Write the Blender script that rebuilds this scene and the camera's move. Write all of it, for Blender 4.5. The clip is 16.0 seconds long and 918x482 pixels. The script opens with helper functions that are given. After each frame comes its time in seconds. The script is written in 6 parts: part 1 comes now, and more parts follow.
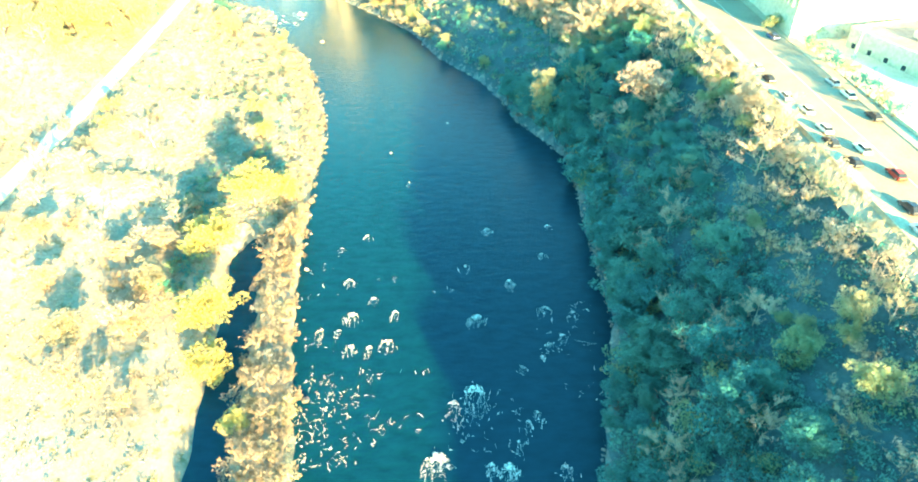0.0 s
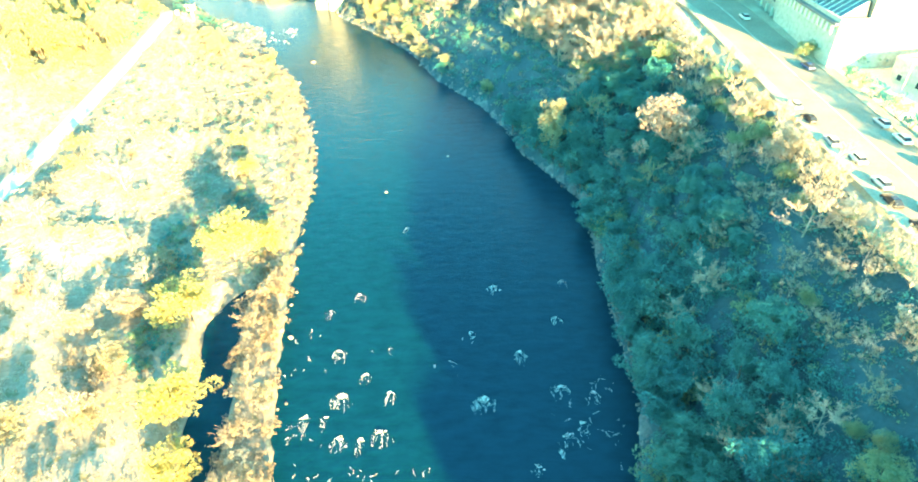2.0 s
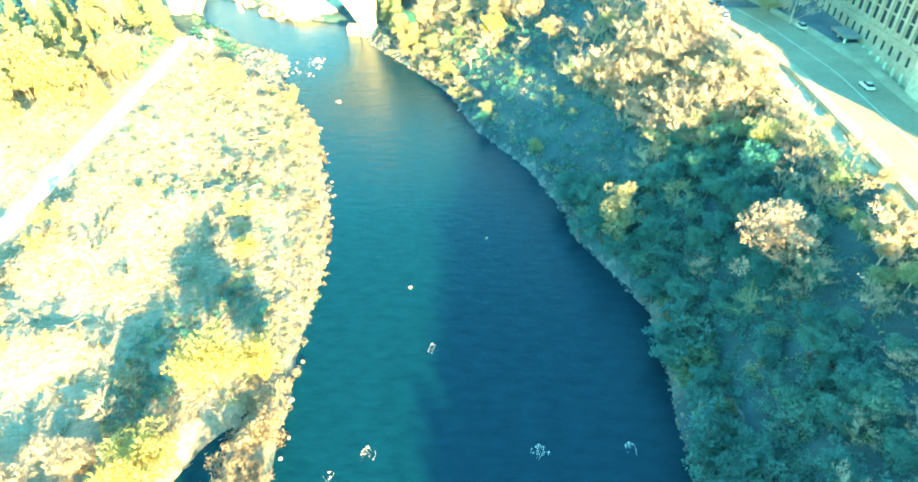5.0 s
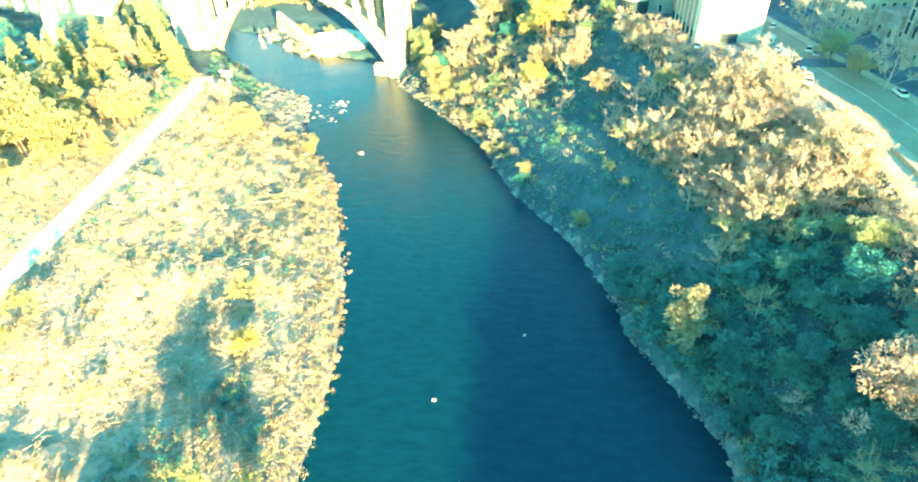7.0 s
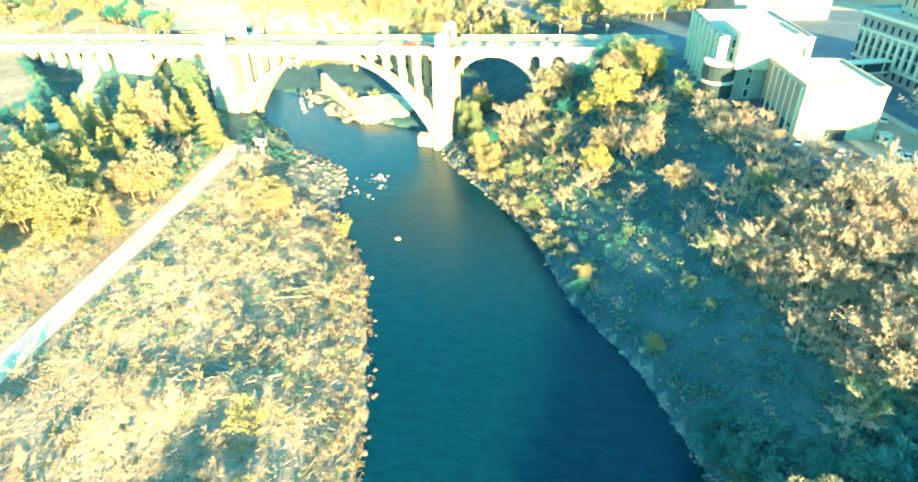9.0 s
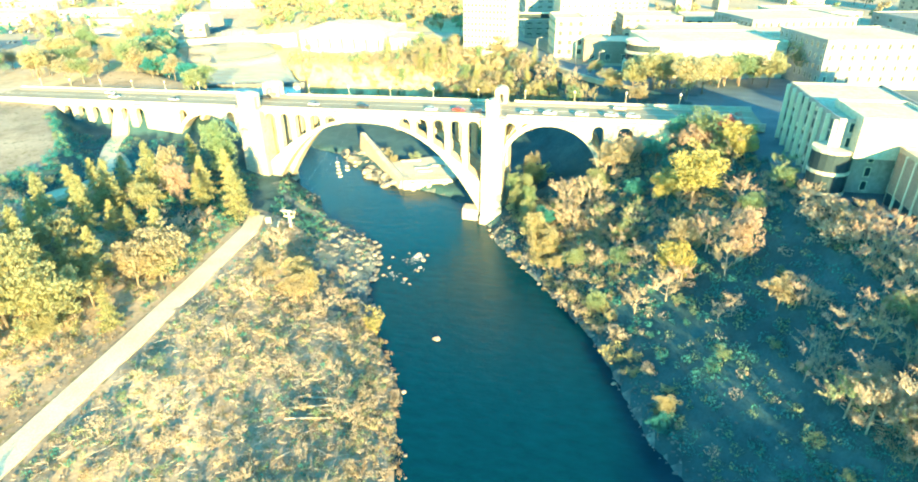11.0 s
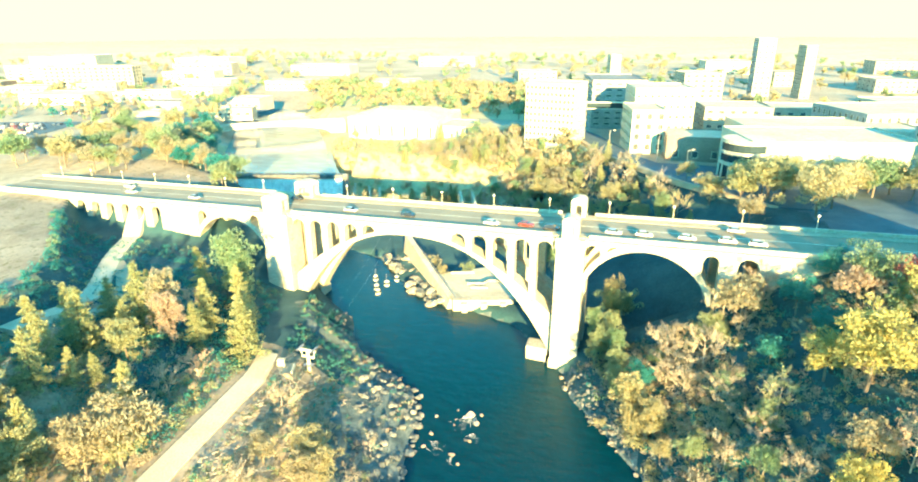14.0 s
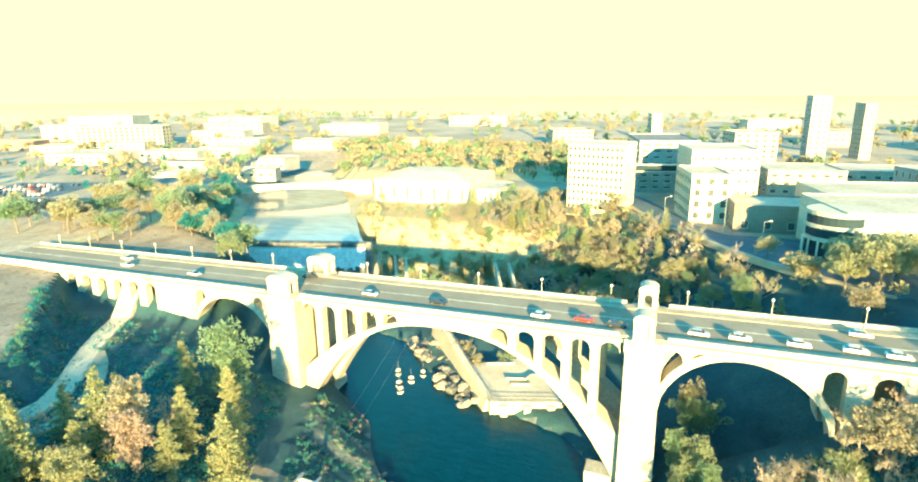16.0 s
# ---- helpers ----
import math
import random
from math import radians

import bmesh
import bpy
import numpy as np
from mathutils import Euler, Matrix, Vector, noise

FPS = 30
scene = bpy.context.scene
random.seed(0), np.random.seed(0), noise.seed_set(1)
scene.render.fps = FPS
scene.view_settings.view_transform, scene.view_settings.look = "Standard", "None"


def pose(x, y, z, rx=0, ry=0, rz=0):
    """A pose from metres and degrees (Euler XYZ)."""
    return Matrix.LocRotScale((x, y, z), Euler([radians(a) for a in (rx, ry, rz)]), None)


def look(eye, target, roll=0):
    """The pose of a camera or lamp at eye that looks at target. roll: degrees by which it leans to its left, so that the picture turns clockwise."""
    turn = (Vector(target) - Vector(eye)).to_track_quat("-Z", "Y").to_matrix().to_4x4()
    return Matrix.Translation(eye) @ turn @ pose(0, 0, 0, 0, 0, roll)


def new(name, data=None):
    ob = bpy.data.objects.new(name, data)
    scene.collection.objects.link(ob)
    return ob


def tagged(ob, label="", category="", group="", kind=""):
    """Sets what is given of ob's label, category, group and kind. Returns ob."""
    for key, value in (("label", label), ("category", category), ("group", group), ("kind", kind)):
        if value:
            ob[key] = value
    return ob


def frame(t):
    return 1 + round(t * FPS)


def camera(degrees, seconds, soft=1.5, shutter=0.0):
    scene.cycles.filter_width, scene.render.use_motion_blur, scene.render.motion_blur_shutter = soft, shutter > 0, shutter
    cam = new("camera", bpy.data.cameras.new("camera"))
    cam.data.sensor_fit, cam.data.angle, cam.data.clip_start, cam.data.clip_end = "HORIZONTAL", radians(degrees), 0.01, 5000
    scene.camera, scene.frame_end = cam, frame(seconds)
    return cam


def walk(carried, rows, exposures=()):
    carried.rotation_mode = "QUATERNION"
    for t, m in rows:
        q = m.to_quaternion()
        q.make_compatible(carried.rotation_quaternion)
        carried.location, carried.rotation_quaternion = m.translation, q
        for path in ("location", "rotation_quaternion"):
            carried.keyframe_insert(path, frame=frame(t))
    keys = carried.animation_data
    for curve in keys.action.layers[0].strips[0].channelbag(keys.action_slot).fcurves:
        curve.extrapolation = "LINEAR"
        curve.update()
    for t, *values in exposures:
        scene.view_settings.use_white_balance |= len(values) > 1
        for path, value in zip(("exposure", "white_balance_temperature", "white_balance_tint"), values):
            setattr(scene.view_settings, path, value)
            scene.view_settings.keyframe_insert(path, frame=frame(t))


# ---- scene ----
cam = camera(75.2, 16.0, soft=2.0)
PATH = [
    (0, (3.132, 1.153, 94.528), (2.933, 16.955, 82.270), -1.81),
    (0.5, (3.018, 5.885, 94.542), (2.829, 21.696, 82.295), -1.91),
    (1, (2.929, 11.032, 94.595), (2.732, 26.864, 82.376), -2.00),
    (1.5, (2.581, 16.674, 94.825), (2.414, 32.507, 82.606), -2.00),
    (2, (2.413, 22.688, 95.188), (2.245, 38.504, 82.947), -2.10),
    (2.5, (2.202, 29.428, 95.449), (2.043, 45.243, 83.208), -2.20),
    (3, (1.998, 36.447, 95.671), (1.699, 52.258, 83.428), -2.21),
    (3.5, (1.848, 42.633, 95.774), (1.340, 58.445, 83.537), -2.13),
    (4, (1.584, 49.422, 95.905), (0.846, 65.233, 83.678), -2.15),
    (4.2, (1.371, 52.322, 95.913), (0.524, 68.149, 83.716), -2.05),
    (6.3, (-2.997, 82.316, 96.975), (-4.564, 98.102, 84.796), -1.60),
    (6.5, (-3.479, 85.224, 96.964), (-5.129, 101.131, 84.954), -1.58),
    (7, (-4.510, 91.947, 96.915), (-6.460, 108.050, 85.215), -1.56),
    (7.5, (-5.994, 98.811, 96.832), (-8.261, 115.123, 85.485), -1.34),
    (8, (-7.584, 106.112, 96.658), (-10.168, 122.621, 85.668), -1.12),
    (8.5, (-9.419, 113.570, 96.610), (-12.342, 130.242, 85.956), -1.00),
    (9, (-11.116, 120.381, 96.634), (-14.349, 137.177, 86.269), -0.89),
    (9.2, (-11.926, 123.195, 96.629), (-15.304, 140.036, 86.384), -0.88),
    (11.3, (-23.114, 154.320, 96.456), (-27.696, 171.633, 87.552), -0.31),
    (11.5, (-24.204, 157.321, 96.456), (-28.840, 174.682, 87.676), -0.21),
    (12, (-26.955, 164.835, 96.511), (-31.817, 182.307, 88.079), -0.19),
    (12.5, (-29.894, 172.302, 96.504), (-35.056, 189.857, 88.429), -0.27),
    (13, (-32.779, 180.000, 96.349), (-38.315, 197.614, 88.661), -0.36),
    (13.5, (-35.998, 187.681, 96.058), (-41.891, 205.348, 88.769), -0.25),
    (14, (-39.325, 194.999, 95.659), (-45.501, 212.750, 88.821), -0.33),
    (14.5, (-42.651, 202.402, 95.301), (-49.070, 220.230, 88.901), -0.31),
    (15, (-46.184, 209.815, 94.877), (-52.877, 227.698, 88.926), -0.30),
    (15.5, (-49.893, 217.617, 94.431), (-56.842, 235.560, 88.975), -0.48),
    (16, (-53.296, 224.918, 94.035), (-60.518, 242.871, 88.982), -0.57),
]
EXPOSURE = [(0, 4.0, 8550, 0), (4, 4.13, 8550, 0), (7.5, 3.70, 8300, 0), (9, 3.40, 7900, 0), (12.5, 2.98, 7500, 0), (14, 3.02, 7500, 0), (16, 2.70, 7250, 0)]
walk(cam, [(t, look(eye, target, roll)) for t, eye, target, roll in PATH], EXPOSURE)

# ---- light ----
SUN_DIR = Vector((0.45, -0.89, 0.0)).normalized()
SUN_EL = radians(10.8)
world = bpy.data.worlds.new("world")
scene.world = world
world.use_nodes = True
wn = world.node_tree
sky = wn.nodes.new("ShaderNodeTexSky")
sky.sky_type = "NISHITA"
sky.sun_disc = False
sky.sun_elevation = SUN_EL
sky.sun_rotation = math.atan2(SUN_DIR.x, SUN_DIR.y)
sky.air_density, sky.dust_density, sky.ozone_density = 1.0, 0.0, 3.0
tint = wn.nodes.new("ShaderNodeMix")
tint.data_type, tint.blend_type = "RGBA", "MULTIPLY"
tint.inputs["Factor"].default_value = 1.0
tint.inputs["B"].default_value = (0.24, 1.0, 0.98, 1)
wn.links.new(sky.outputs[0], tint.inputs["A"])
wn.links.new(tint.outputs["Result"], wn.nodes["Background"].inputs[0])
wn.nodes["Background"].inputs[1].default_value = 0.135
sun_data = bpy.data.lights.new("sun", "SUN")
sun_data.energy, sun_data.angle, sun_data.color = 4.2, radians(1.2), (1.0, 0.75, 0.38)
sun = new("sun", sun_data)
sun.matrix_world = look(Vector((SUN_DIR.x * math.cos(SUN_EL), SUN_DIR.y * math.cos(SUN_EL), math.sin(SUN_EL))) * 600, (0, 0, 0))


# ---- materials ----
def nodes_of(name):
    m = bpy.data.materials.new(name)
    m.use_nodes = True
    nt = m.node_tree
    return m, nt, nt.nodes["Principled BSDF"]


def noise_node(nt, vec, scale, detail=4.0, rough=0.6):
    n = nt.nodes.new("ShaderNodeTexNoise")
    n.inputs["Scale"].default_value, n.inputs["Detail"].default_value = scale, detail
    n.inputs["Roughness"].default_value = rough
    nt.links.new(vec, n.inputs["Vector"])
    return n.outputs["Fac"]


def ramp_node(nt, fac, stops):
    r = nt.nodes.new("ShaderNodeValToRGB")
    el = r.color_ramp.elements
    while len(el) < len(stops):
        el.new(0.5)
    for e, (p, c) in zip(el, stops):
        e.position, e.color = p, (*c, 1)
    nt.links.new(fac, r.inputs["Fac"])
    return r.outputs["Color"]


def mix_col(nt, fac, a, b, kind="MIX"):
    m = nt.nodes.new("ShaderNodeMix")
    m.data_type, m.blend_type = "RGBA", kind
    for sock, v in ((m.inputs["Factor"], fac), (m.inputs["A"], a), (m.inputs["B"], b)):
        if isinstance(v, (int, float)):
            sock.default_value = v
        elif isinstance(v, tuple):
            sock.default_value = (*v, 1)
        else:
            nt.links.new(v, sock)
    return m.outputs["Result"]


def surface(name, dark, mid, light, big=0.05, small=1.2, rough=0.9, bump=0.3, dist=0.1, metal=0.0, spots=None):
    """A weathered surface: broad patches, fine grain and relief, in world metres."""
    m, nt, b = nodes_of(name)
    pos = nt.nodes.new("ShaderNodeNewGeometry").outputs["Position"]
    broad = noise_node(nt, pos, big, 5)
    fine = noise_node(nt, pos, small, 6, 0.7)
    col = ramp_node(nt, broad, [(0.3, dark), (0.5, mid), (0.72, light)])
    grain = ramp_node(nt, fine, [(0.3, (0.62, 0.62, 0.62)), (0.7, (1.25, 1.25, 1.25))])
    col = mix_col(nt, 0.8, col, grain, "MULTIPLY")
    if spots:
        col = mix_col(nt, ramp_node(nt, noise_node(nt, pos, spots[1], 3), [(spots[2], (0, 0, 0)), (spots[2] + 0.08, (1, 1, 1))]), col, spots[0])
    nt.links.new(col, b.inputs["Base Color"])
    b.inputs["Roughness"].default_value, b.inputs["Metallic"].default_value = rough, metal
    if bump:
        bn = nt.nodes.new("ShaderNodeBump")
        bn.inputs["Strength"].default_value, bn.inputs["Distance"].default_value = bump, dist
        nt.links.new(fine, bn.inputs["Height"])
        nt.links.new(bn.outputs["Normal"], b.inputs["Normal"])
    return m


def foliage(name, dark, light, warm, shine=0.3):
    """Leaves that differ from tree to tree and from leaf to leaf, and let some light through."""
    m, nt, b = nodes_of(name)
    info = nt.nodes.new("ShaderNodeObjectInfo").outputs["Random"]
    isle = nt.nodes.new("ShaderNodeNewGeometry").outputs["Random Per Island"]
    col = mix_col(nt, isle, dark, light)
    col = mix_col(nt, ramp_node(nt, info, [(0.25, (0, 0, 0)), (1.0, (0.75, 0.75, 0.75))]), col, warm)
    nt.links.new(col, b.inputs["Base Color"])
    b.inputs["Roughness"].default_value = 0.6
    b.inputs["Specular IOR Level"].default_value = shine
    tr = nt.nodes.new("ShaderNodeBsdfTranslucent")
    nt.links.new(col, tr.inputs["Color"])
    mx = nt.nodes.new("ShaderNodeMixShader")
    mx.inputs[0].default_value = 0.5
    nt.links.new(b.outputs[0], mx.inputs[1])
    nt.links.new(tr.outputs[0], mx.inputs[2])
    nt.links.new(mx.outputs[0], nt.nodes["Material Output"].inputs["Surface"])
    return m


def plain(name, col, rough=0.5, metal=0.0, var=0.15):
    m, nt, b = nodes_of(name)
    pos = nt.nodes.new("ShaderNodeTexCoord").outputs["Object"]
    f = noise_node(nt, pos, 2.5, 4)
    lo, hi = tuple(c * (1 - var) for c in col), tuple(min(1, c * (1 + var)) for c in col)
    nt.links.new(ramp_node(nt, f, [(0.3, lo), (0.7, hi)]), b.inputs["Base Color"])
    b.inputs["Roughness"].default_value, b.inputs["Metallic"].default_value = rough, metal
    return m


def water_mat(name, deep, ripple, strength, gloss=0.17, tint_=(1, 1, 1)):
    m, nt, b = nodes_of(name)
    pos = nt.nodes.new("ShaderNodeNewGeometry").outputs["Position"]
    mp = nt.nodes.new("ShaderNodeMapping")
    mp.inputs["Scale"].default_value = (0.45, 1.0, 1.0)
    nt.links.new(pos, mp.inputs["Vector"])
    v = mp.outputs["Vector"]
    n1, n2 = noise_node(nt, v, ripple, 6, 0.65), noise_node(nt, v, ripple * 0.3, 3)
    col = ramp_node(nt, n2, [(0.3, tuple(c * 0.82 for c in deep)), (0.7, tuple(c * 1.18 for c in deep))])
    nt.links.new(col, b.inputs["Base Color"])
    b.inputs["Roughness"].default_value, b.inputs["IOR"].default_value = 0.05, 1.33
    b.inputs["Specular IOR Level"].default_value = gloss
    b.inputs["Specular Tint"].default_value = (*tint_, 1)
    mth = nt.nodes.new("ShaderNodeMath")
    mth.operation = "MULTIPLY_ADD"
    mth.inputs[1].default_value = 1.6
    nt.links.new(n2, mth.inputs[0])
    nt.links.new(n1, mth.inputs[2])
    bn = nt.nodes.new("ShaderNodeBump")
    bn.inputs["Strength"].default_value, bn.inputs["Distance"].default_value = strength, 0.35
    nt.links.new(mth.outputs[0], bn.inputs["Height"])
    nt.links.new(bn.outputs["Normal"], b.inputs["Normal"])
    return m


M = {
    "dry": surface("dry_grass", (0.185, 0.142, 0.100), (0.280, 0.222, 0.160), (0.37, 0.30, 0.226), 0.06, 1.1, 0.95, 0.5, 0.3, spots=((0.15, 0.13, 0.07), 0.42, 0.57)),
    # Soil and scrub with the teal of the banks' shade mixed in.
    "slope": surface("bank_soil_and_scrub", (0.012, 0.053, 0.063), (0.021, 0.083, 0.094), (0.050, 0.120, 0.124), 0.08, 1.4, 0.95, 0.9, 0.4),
    "dirt": surface("dirt_track", (0.52, 0.425, 0.295), (0.60, 0.49, 0.35), (0.66, 0.55, 0.40), 0.15, 2.5, 0.95, 0.4, 0.1),
    "town": surface("town_ground", (0.28, 0.225, 0.16), (0.38, 0.305, 0.215), (0.48, 0.385, 0.275), 0.02, 0.3, 0.9, 0.2),
    # Far ground: the bleaching of distant haze is put into its colour.
    "fields": surface("pale_far_fields", (0.46, 0.37, 0.25), (0.54, 0.43, 0.29), (0.60, 0.49, 0.33), 0.01, 0.08, 0.95, 0.1),
    "shore": surface("shore_stones", (0.045, 0.075, 0.085), (0.10, 0.14, 0.14), (0.24, 0.26, 0.23), 0.25, 1.6, 0.9, 1.0, 0.5),
    "park": surface("park_grass", (0.34, 0.28, 0.15), (0.44, 0.36, 0.20), (0.52, 0.43, 0.26), 0.05, 0.8, 0.95, 0.4, 0.2),
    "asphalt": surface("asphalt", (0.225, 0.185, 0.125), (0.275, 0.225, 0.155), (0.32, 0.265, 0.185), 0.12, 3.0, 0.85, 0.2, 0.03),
    # Asphalt for ground in shade; the dark teal shade is in its colour.
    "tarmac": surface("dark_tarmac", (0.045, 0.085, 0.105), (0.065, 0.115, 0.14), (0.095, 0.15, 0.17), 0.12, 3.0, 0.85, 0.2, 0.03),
    "pave": surface("concrete_pavement", (0.33, 0.265, 0.18), (0.40, 0.325, 0.22), (0.47, 0.385, 0.27), 0.2, 2.0, 0.85, 0.2, 0.03),
    "concrete": surface("weathered_concrete", (0.35, 0.31, 0.235), (0.46, 0.415, 0.32), (0.55, 0.50, 0.39), 0.12, 1.5, 0.85, 0.25, 0.05, spots=((0.24, 0.21, 0.17), 0.30, 0.64)),
    "rock": surface("basalt_rock", (0.06, 0.075, 0.08), (0.14, 0.15, 0.145), (0.30, 0.29, 0.25), 0.4, 2.0, 0.9, 1.0, 0.4),
    "pale_rock": surface("pale_boulder", (0.20, 0.17, 0.13), (0.32, 0.28, 0.22), (0.46, 0.41, 0.33), 0.5, 2.0, 0.85, 0.6, 0.2),
    "foam": surface("white_water", (0.46, 0.50, 0.48), (0.66, 0.68, 0.63), (0.84, 0.83, 0.76), 0.6, 3.0, 0.6, 0.8, 0.2),
    "white_wall": surface("white_plaster", (0.45, 0.40, 0.30), (0.52, 0.465, 0.35), (0.58, 0.52, 0.39), 0.05, 0.8, 0.8, 0.1),
    "stone_wall": surface("pale_stone", (0.33, 0.28, 0.21), (0.39, 0.335, 0.25), (0.45, 0.39, 0.295), 0.08, 1.0, 0.85, 0.2),
    "grey_wall": surface("grey_concrete_panels", (0.24, 0.23, 0.21), (0.30, 0.29, 0.27), (0.37, 0.35, 0.32), 0.06, 1.0, 0.85, 0.2),
    "brick": surface("brown_brick", (0.20, 0.145, 0.115), (0.26, 0.19, 0.15), (0.32, 0.24, 0.19), 0.1, 2.0, 0.9, 0.2),
    "roof": surface("pale_flat_roof", (0.40, 0.33, 0.24), (0.49, 0.405, 0.295), (0.56, 0.465, 0.34), 0.06, 0.7, 0.85, 0.15),
    "dark_roof": surface("grey_roof", (0.12, 0.12, 0.12), (0.18, 0.18, 0.17), (0.26, 0.25, 0.23), 0.06, 0.7, 0.85, 0.15),
    "bark": surface("bark", (0.10, 0.08, 0.06), (0.16, 0.13, 0.10), (0.26, 0.22, 0.17), 0.6, 4.0, 0.95, 0.6, 0.05),
    "twig": surface("bare_twigs", (0.30, 0.24, 0.185), (0.42, 0.34, 0.265), (0.54, 0.45, 0.36), 0.3, 2.0, 0.95, 0.0),
    "glass": plain("window_glass", (0.03, 0.05, 0.06), 0.12),
    # Glass for far blocks: haze and reflected sky lighten its base colour.
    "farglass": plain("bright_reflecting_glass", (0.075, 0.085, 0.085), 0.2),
    "trim": plain("pale_trim", (0.64, 0.59, 0.44), 0.6),
    "metal": plain("galvanised_steel", (0.36, 0.37, 0.38), 0.4, 0.8),
    "lampglass": plain("lamp_globe", (0.75, 0.74, 0.68), 0.3),
    "tyre": plain("tyre_rubber", (0.02, 0.02, 0.02), 0.9),
    "rim": plain("wheel_rim", (0.45, 0.45, 0.46), 0.35, 0.8),
    "carglass": plain("car_glass", (0.02, 0.025, 0.03), 0.05),
    "white_line": plain("road_paint", (0.72, 0.68, 0.52), 0.7),
    "fallwater": surface("falling_water", (0.62, 0.62, 0.60), (0.76, 0.76, 0.72), (0.86, 0.86, 0.82), 0.4, 1.2, 0.7, 0.6, 0.3),
    "red": plain("red_stones", (0.35, 0.06, 0.04), 0.7),
}
M["water"] = water_mat("river_water", (0.0, 0.031, 0.048), 1.6, 0.30, 0.22, (0.0, 0.85, 0.95))
M["glass"].node_tree.nodes["Principled BSDF"].inputs["Specular IOR Level"].default_value = 0.12
# Pale base colour holds the bright sky mirrored in the pool.
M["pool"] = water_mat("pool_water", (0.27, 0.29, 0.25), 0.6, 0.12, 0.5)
for nm, d, l, w in (
    ("yellow", (0.31, 0.285, 0.165), (0.48, 0.45, 0.28), (0.40, 0.36, 0.22)),
    ("gold", (0.29, 0.255, 0.17), (0.44, 0.40, 0.28), (0.38, 0.33, 0.22)),
    ("orange", (0.36, 0.27, 0.21), (0.54, 0.425, 0.335), (0.46, 0.35, 0.27)),
    ("tan", (0.33, 0.285, 0.22), (0.53, 0.46, 0.36), (0.44, 0.38, 0.29)),
    ("brown", (0.23, 0.18, 0.13), (0.38, 0.31, 0.23), (0.31, 0.24, 0.17)),
    ("lemon", (0.32, 0.29, 0.11), (0.52, 0.48, 0.20), (0.44, 0.40, 0.16)),
    ("crimson", (0.38, 0.12, 0.11), (0.55, 0.22, 0.19), (0.46, 0.16, 0.14)),
    # Teal of shaded leaves is put into the green's base colours.
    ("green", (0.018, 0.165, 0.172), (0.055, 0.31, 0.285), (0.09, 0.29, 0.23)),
    ("olive", (0.12, 0.24, 0.15), (0.30, 0.38, 0.22), (0.33, 0.35, 0.20)),
    ("straw", (0.25, 0.27, 0.15), (0.43, 0.42, 0.24), (0.36, 0.34, 0.19)),
    ("pine", (0.18, 0.22, 0.12), (0.46, 0.46, 0.24), (0.42, 0.41, 0.21)),
):
    M[nm] = foliage(nm + "_leaves", d, l, w)
for nm, c in (("car_white", (0.72, 0.69, 0.58)), ("car_dark", (0.03, 0.035, 0.045)), ("car_red", (0.40, 0.04, 0.03)), ("car_silver", (0.42, 0.43, 0.44)), ("car_blue", (0.05, 0.09, 0.18))):
    M[nm] = plain(nm + "_paint", c, 0.25, 0.2, 0.03)


# ---- mesh helpers ----
class Build:
    """Vertices and faces gathered for one mesh."""

    def __init__(self):
        self.v, self.f, self.m = [], [], []

    def add(self, verts, faces, mat=0):
        n = len(self.v)
        self.v.extend(tuple(p) for p in verts)
        self.f.extend(tuple(i + n for i in f) for f in faces)
        self.m.extend([mat] * len(faces))
        return self

    def box(self, x0, x1, y0, y1, z0, z1, mat=0):
        v = [(x, y, z) for z in (z0, z1) for y in (y0, y1) for x in (x0, x1)]
        return self.add(v, [(0, 2, 3, 1), (4, 5, 7, 6), (0, 1, 5, 4), (2, 6, 7, 3), (0, 4, 6, 2), (1, 3, 7, 5)], mat)

    def rings(self, rings, mat=0, caps=True):
        """Closed tube through rings of equal length."""
        n = len(rings[0])
        v = [p for r in rings for p in r]
        f = [(k * n + i, k * n + (i + 1) % n, (k + 1) * n + (i + 1) % n, (k + 1) * n + i) for k in range(len(rings) - 1) for i in range(n)]
        if caps:
            f += [tuple(range(n))[::-1], tuple(range((len(rings) - 1) * n, len(rings) * n))]
        return self.add(v, f, mat)

    def tube(self, p0, p1, r0, r1, sides=6, mat=0):
        p0, p1 = Vector(p0), Vector(p1)
        q = (p1 - p0).to_track_quat("Z", "X")
        ring = lambda p, r: [p + q @ Vector((r * math.cos(a), r * math.sin(a), 0)) for a in (2 * math.pi * i / sides for i in range(sides))]
        return self.rings([ring(p0, r0), ring(p1, r1)], mat, sides > 3)

    def dome(self, c, rx, ry, rz, sides=10, steps=4, mat=0, full=False):
        out = []
        lo = -math.pi / 2 if full else 0.0
        for k in range(steps + 1):
            a = lo + (math.pi / 2 - lo) * min(k / steps, 0.985)
            out.append([(c[0] + rx * math.cos(a) * math.cos(b), c[1] + ry * math.cos(a) * math.sin(b), c[2] + rz * math.sin(a)) for b in (2 * math.pi * i / sides for i in range(sides))])
        return self.rings(out, mat)

    def mesh(self, name, mats, smooth=False):
        me = bpy.data.meshes.new(name)
        me.from_pydata(self.v, [], self.f)
        for m in (mats if isinstance(mats, (list, tuple)) else [mats]):
            me.materials.append(m)
        if any(self.m):
            me.polygons.foreach_set("material_index", self.m)
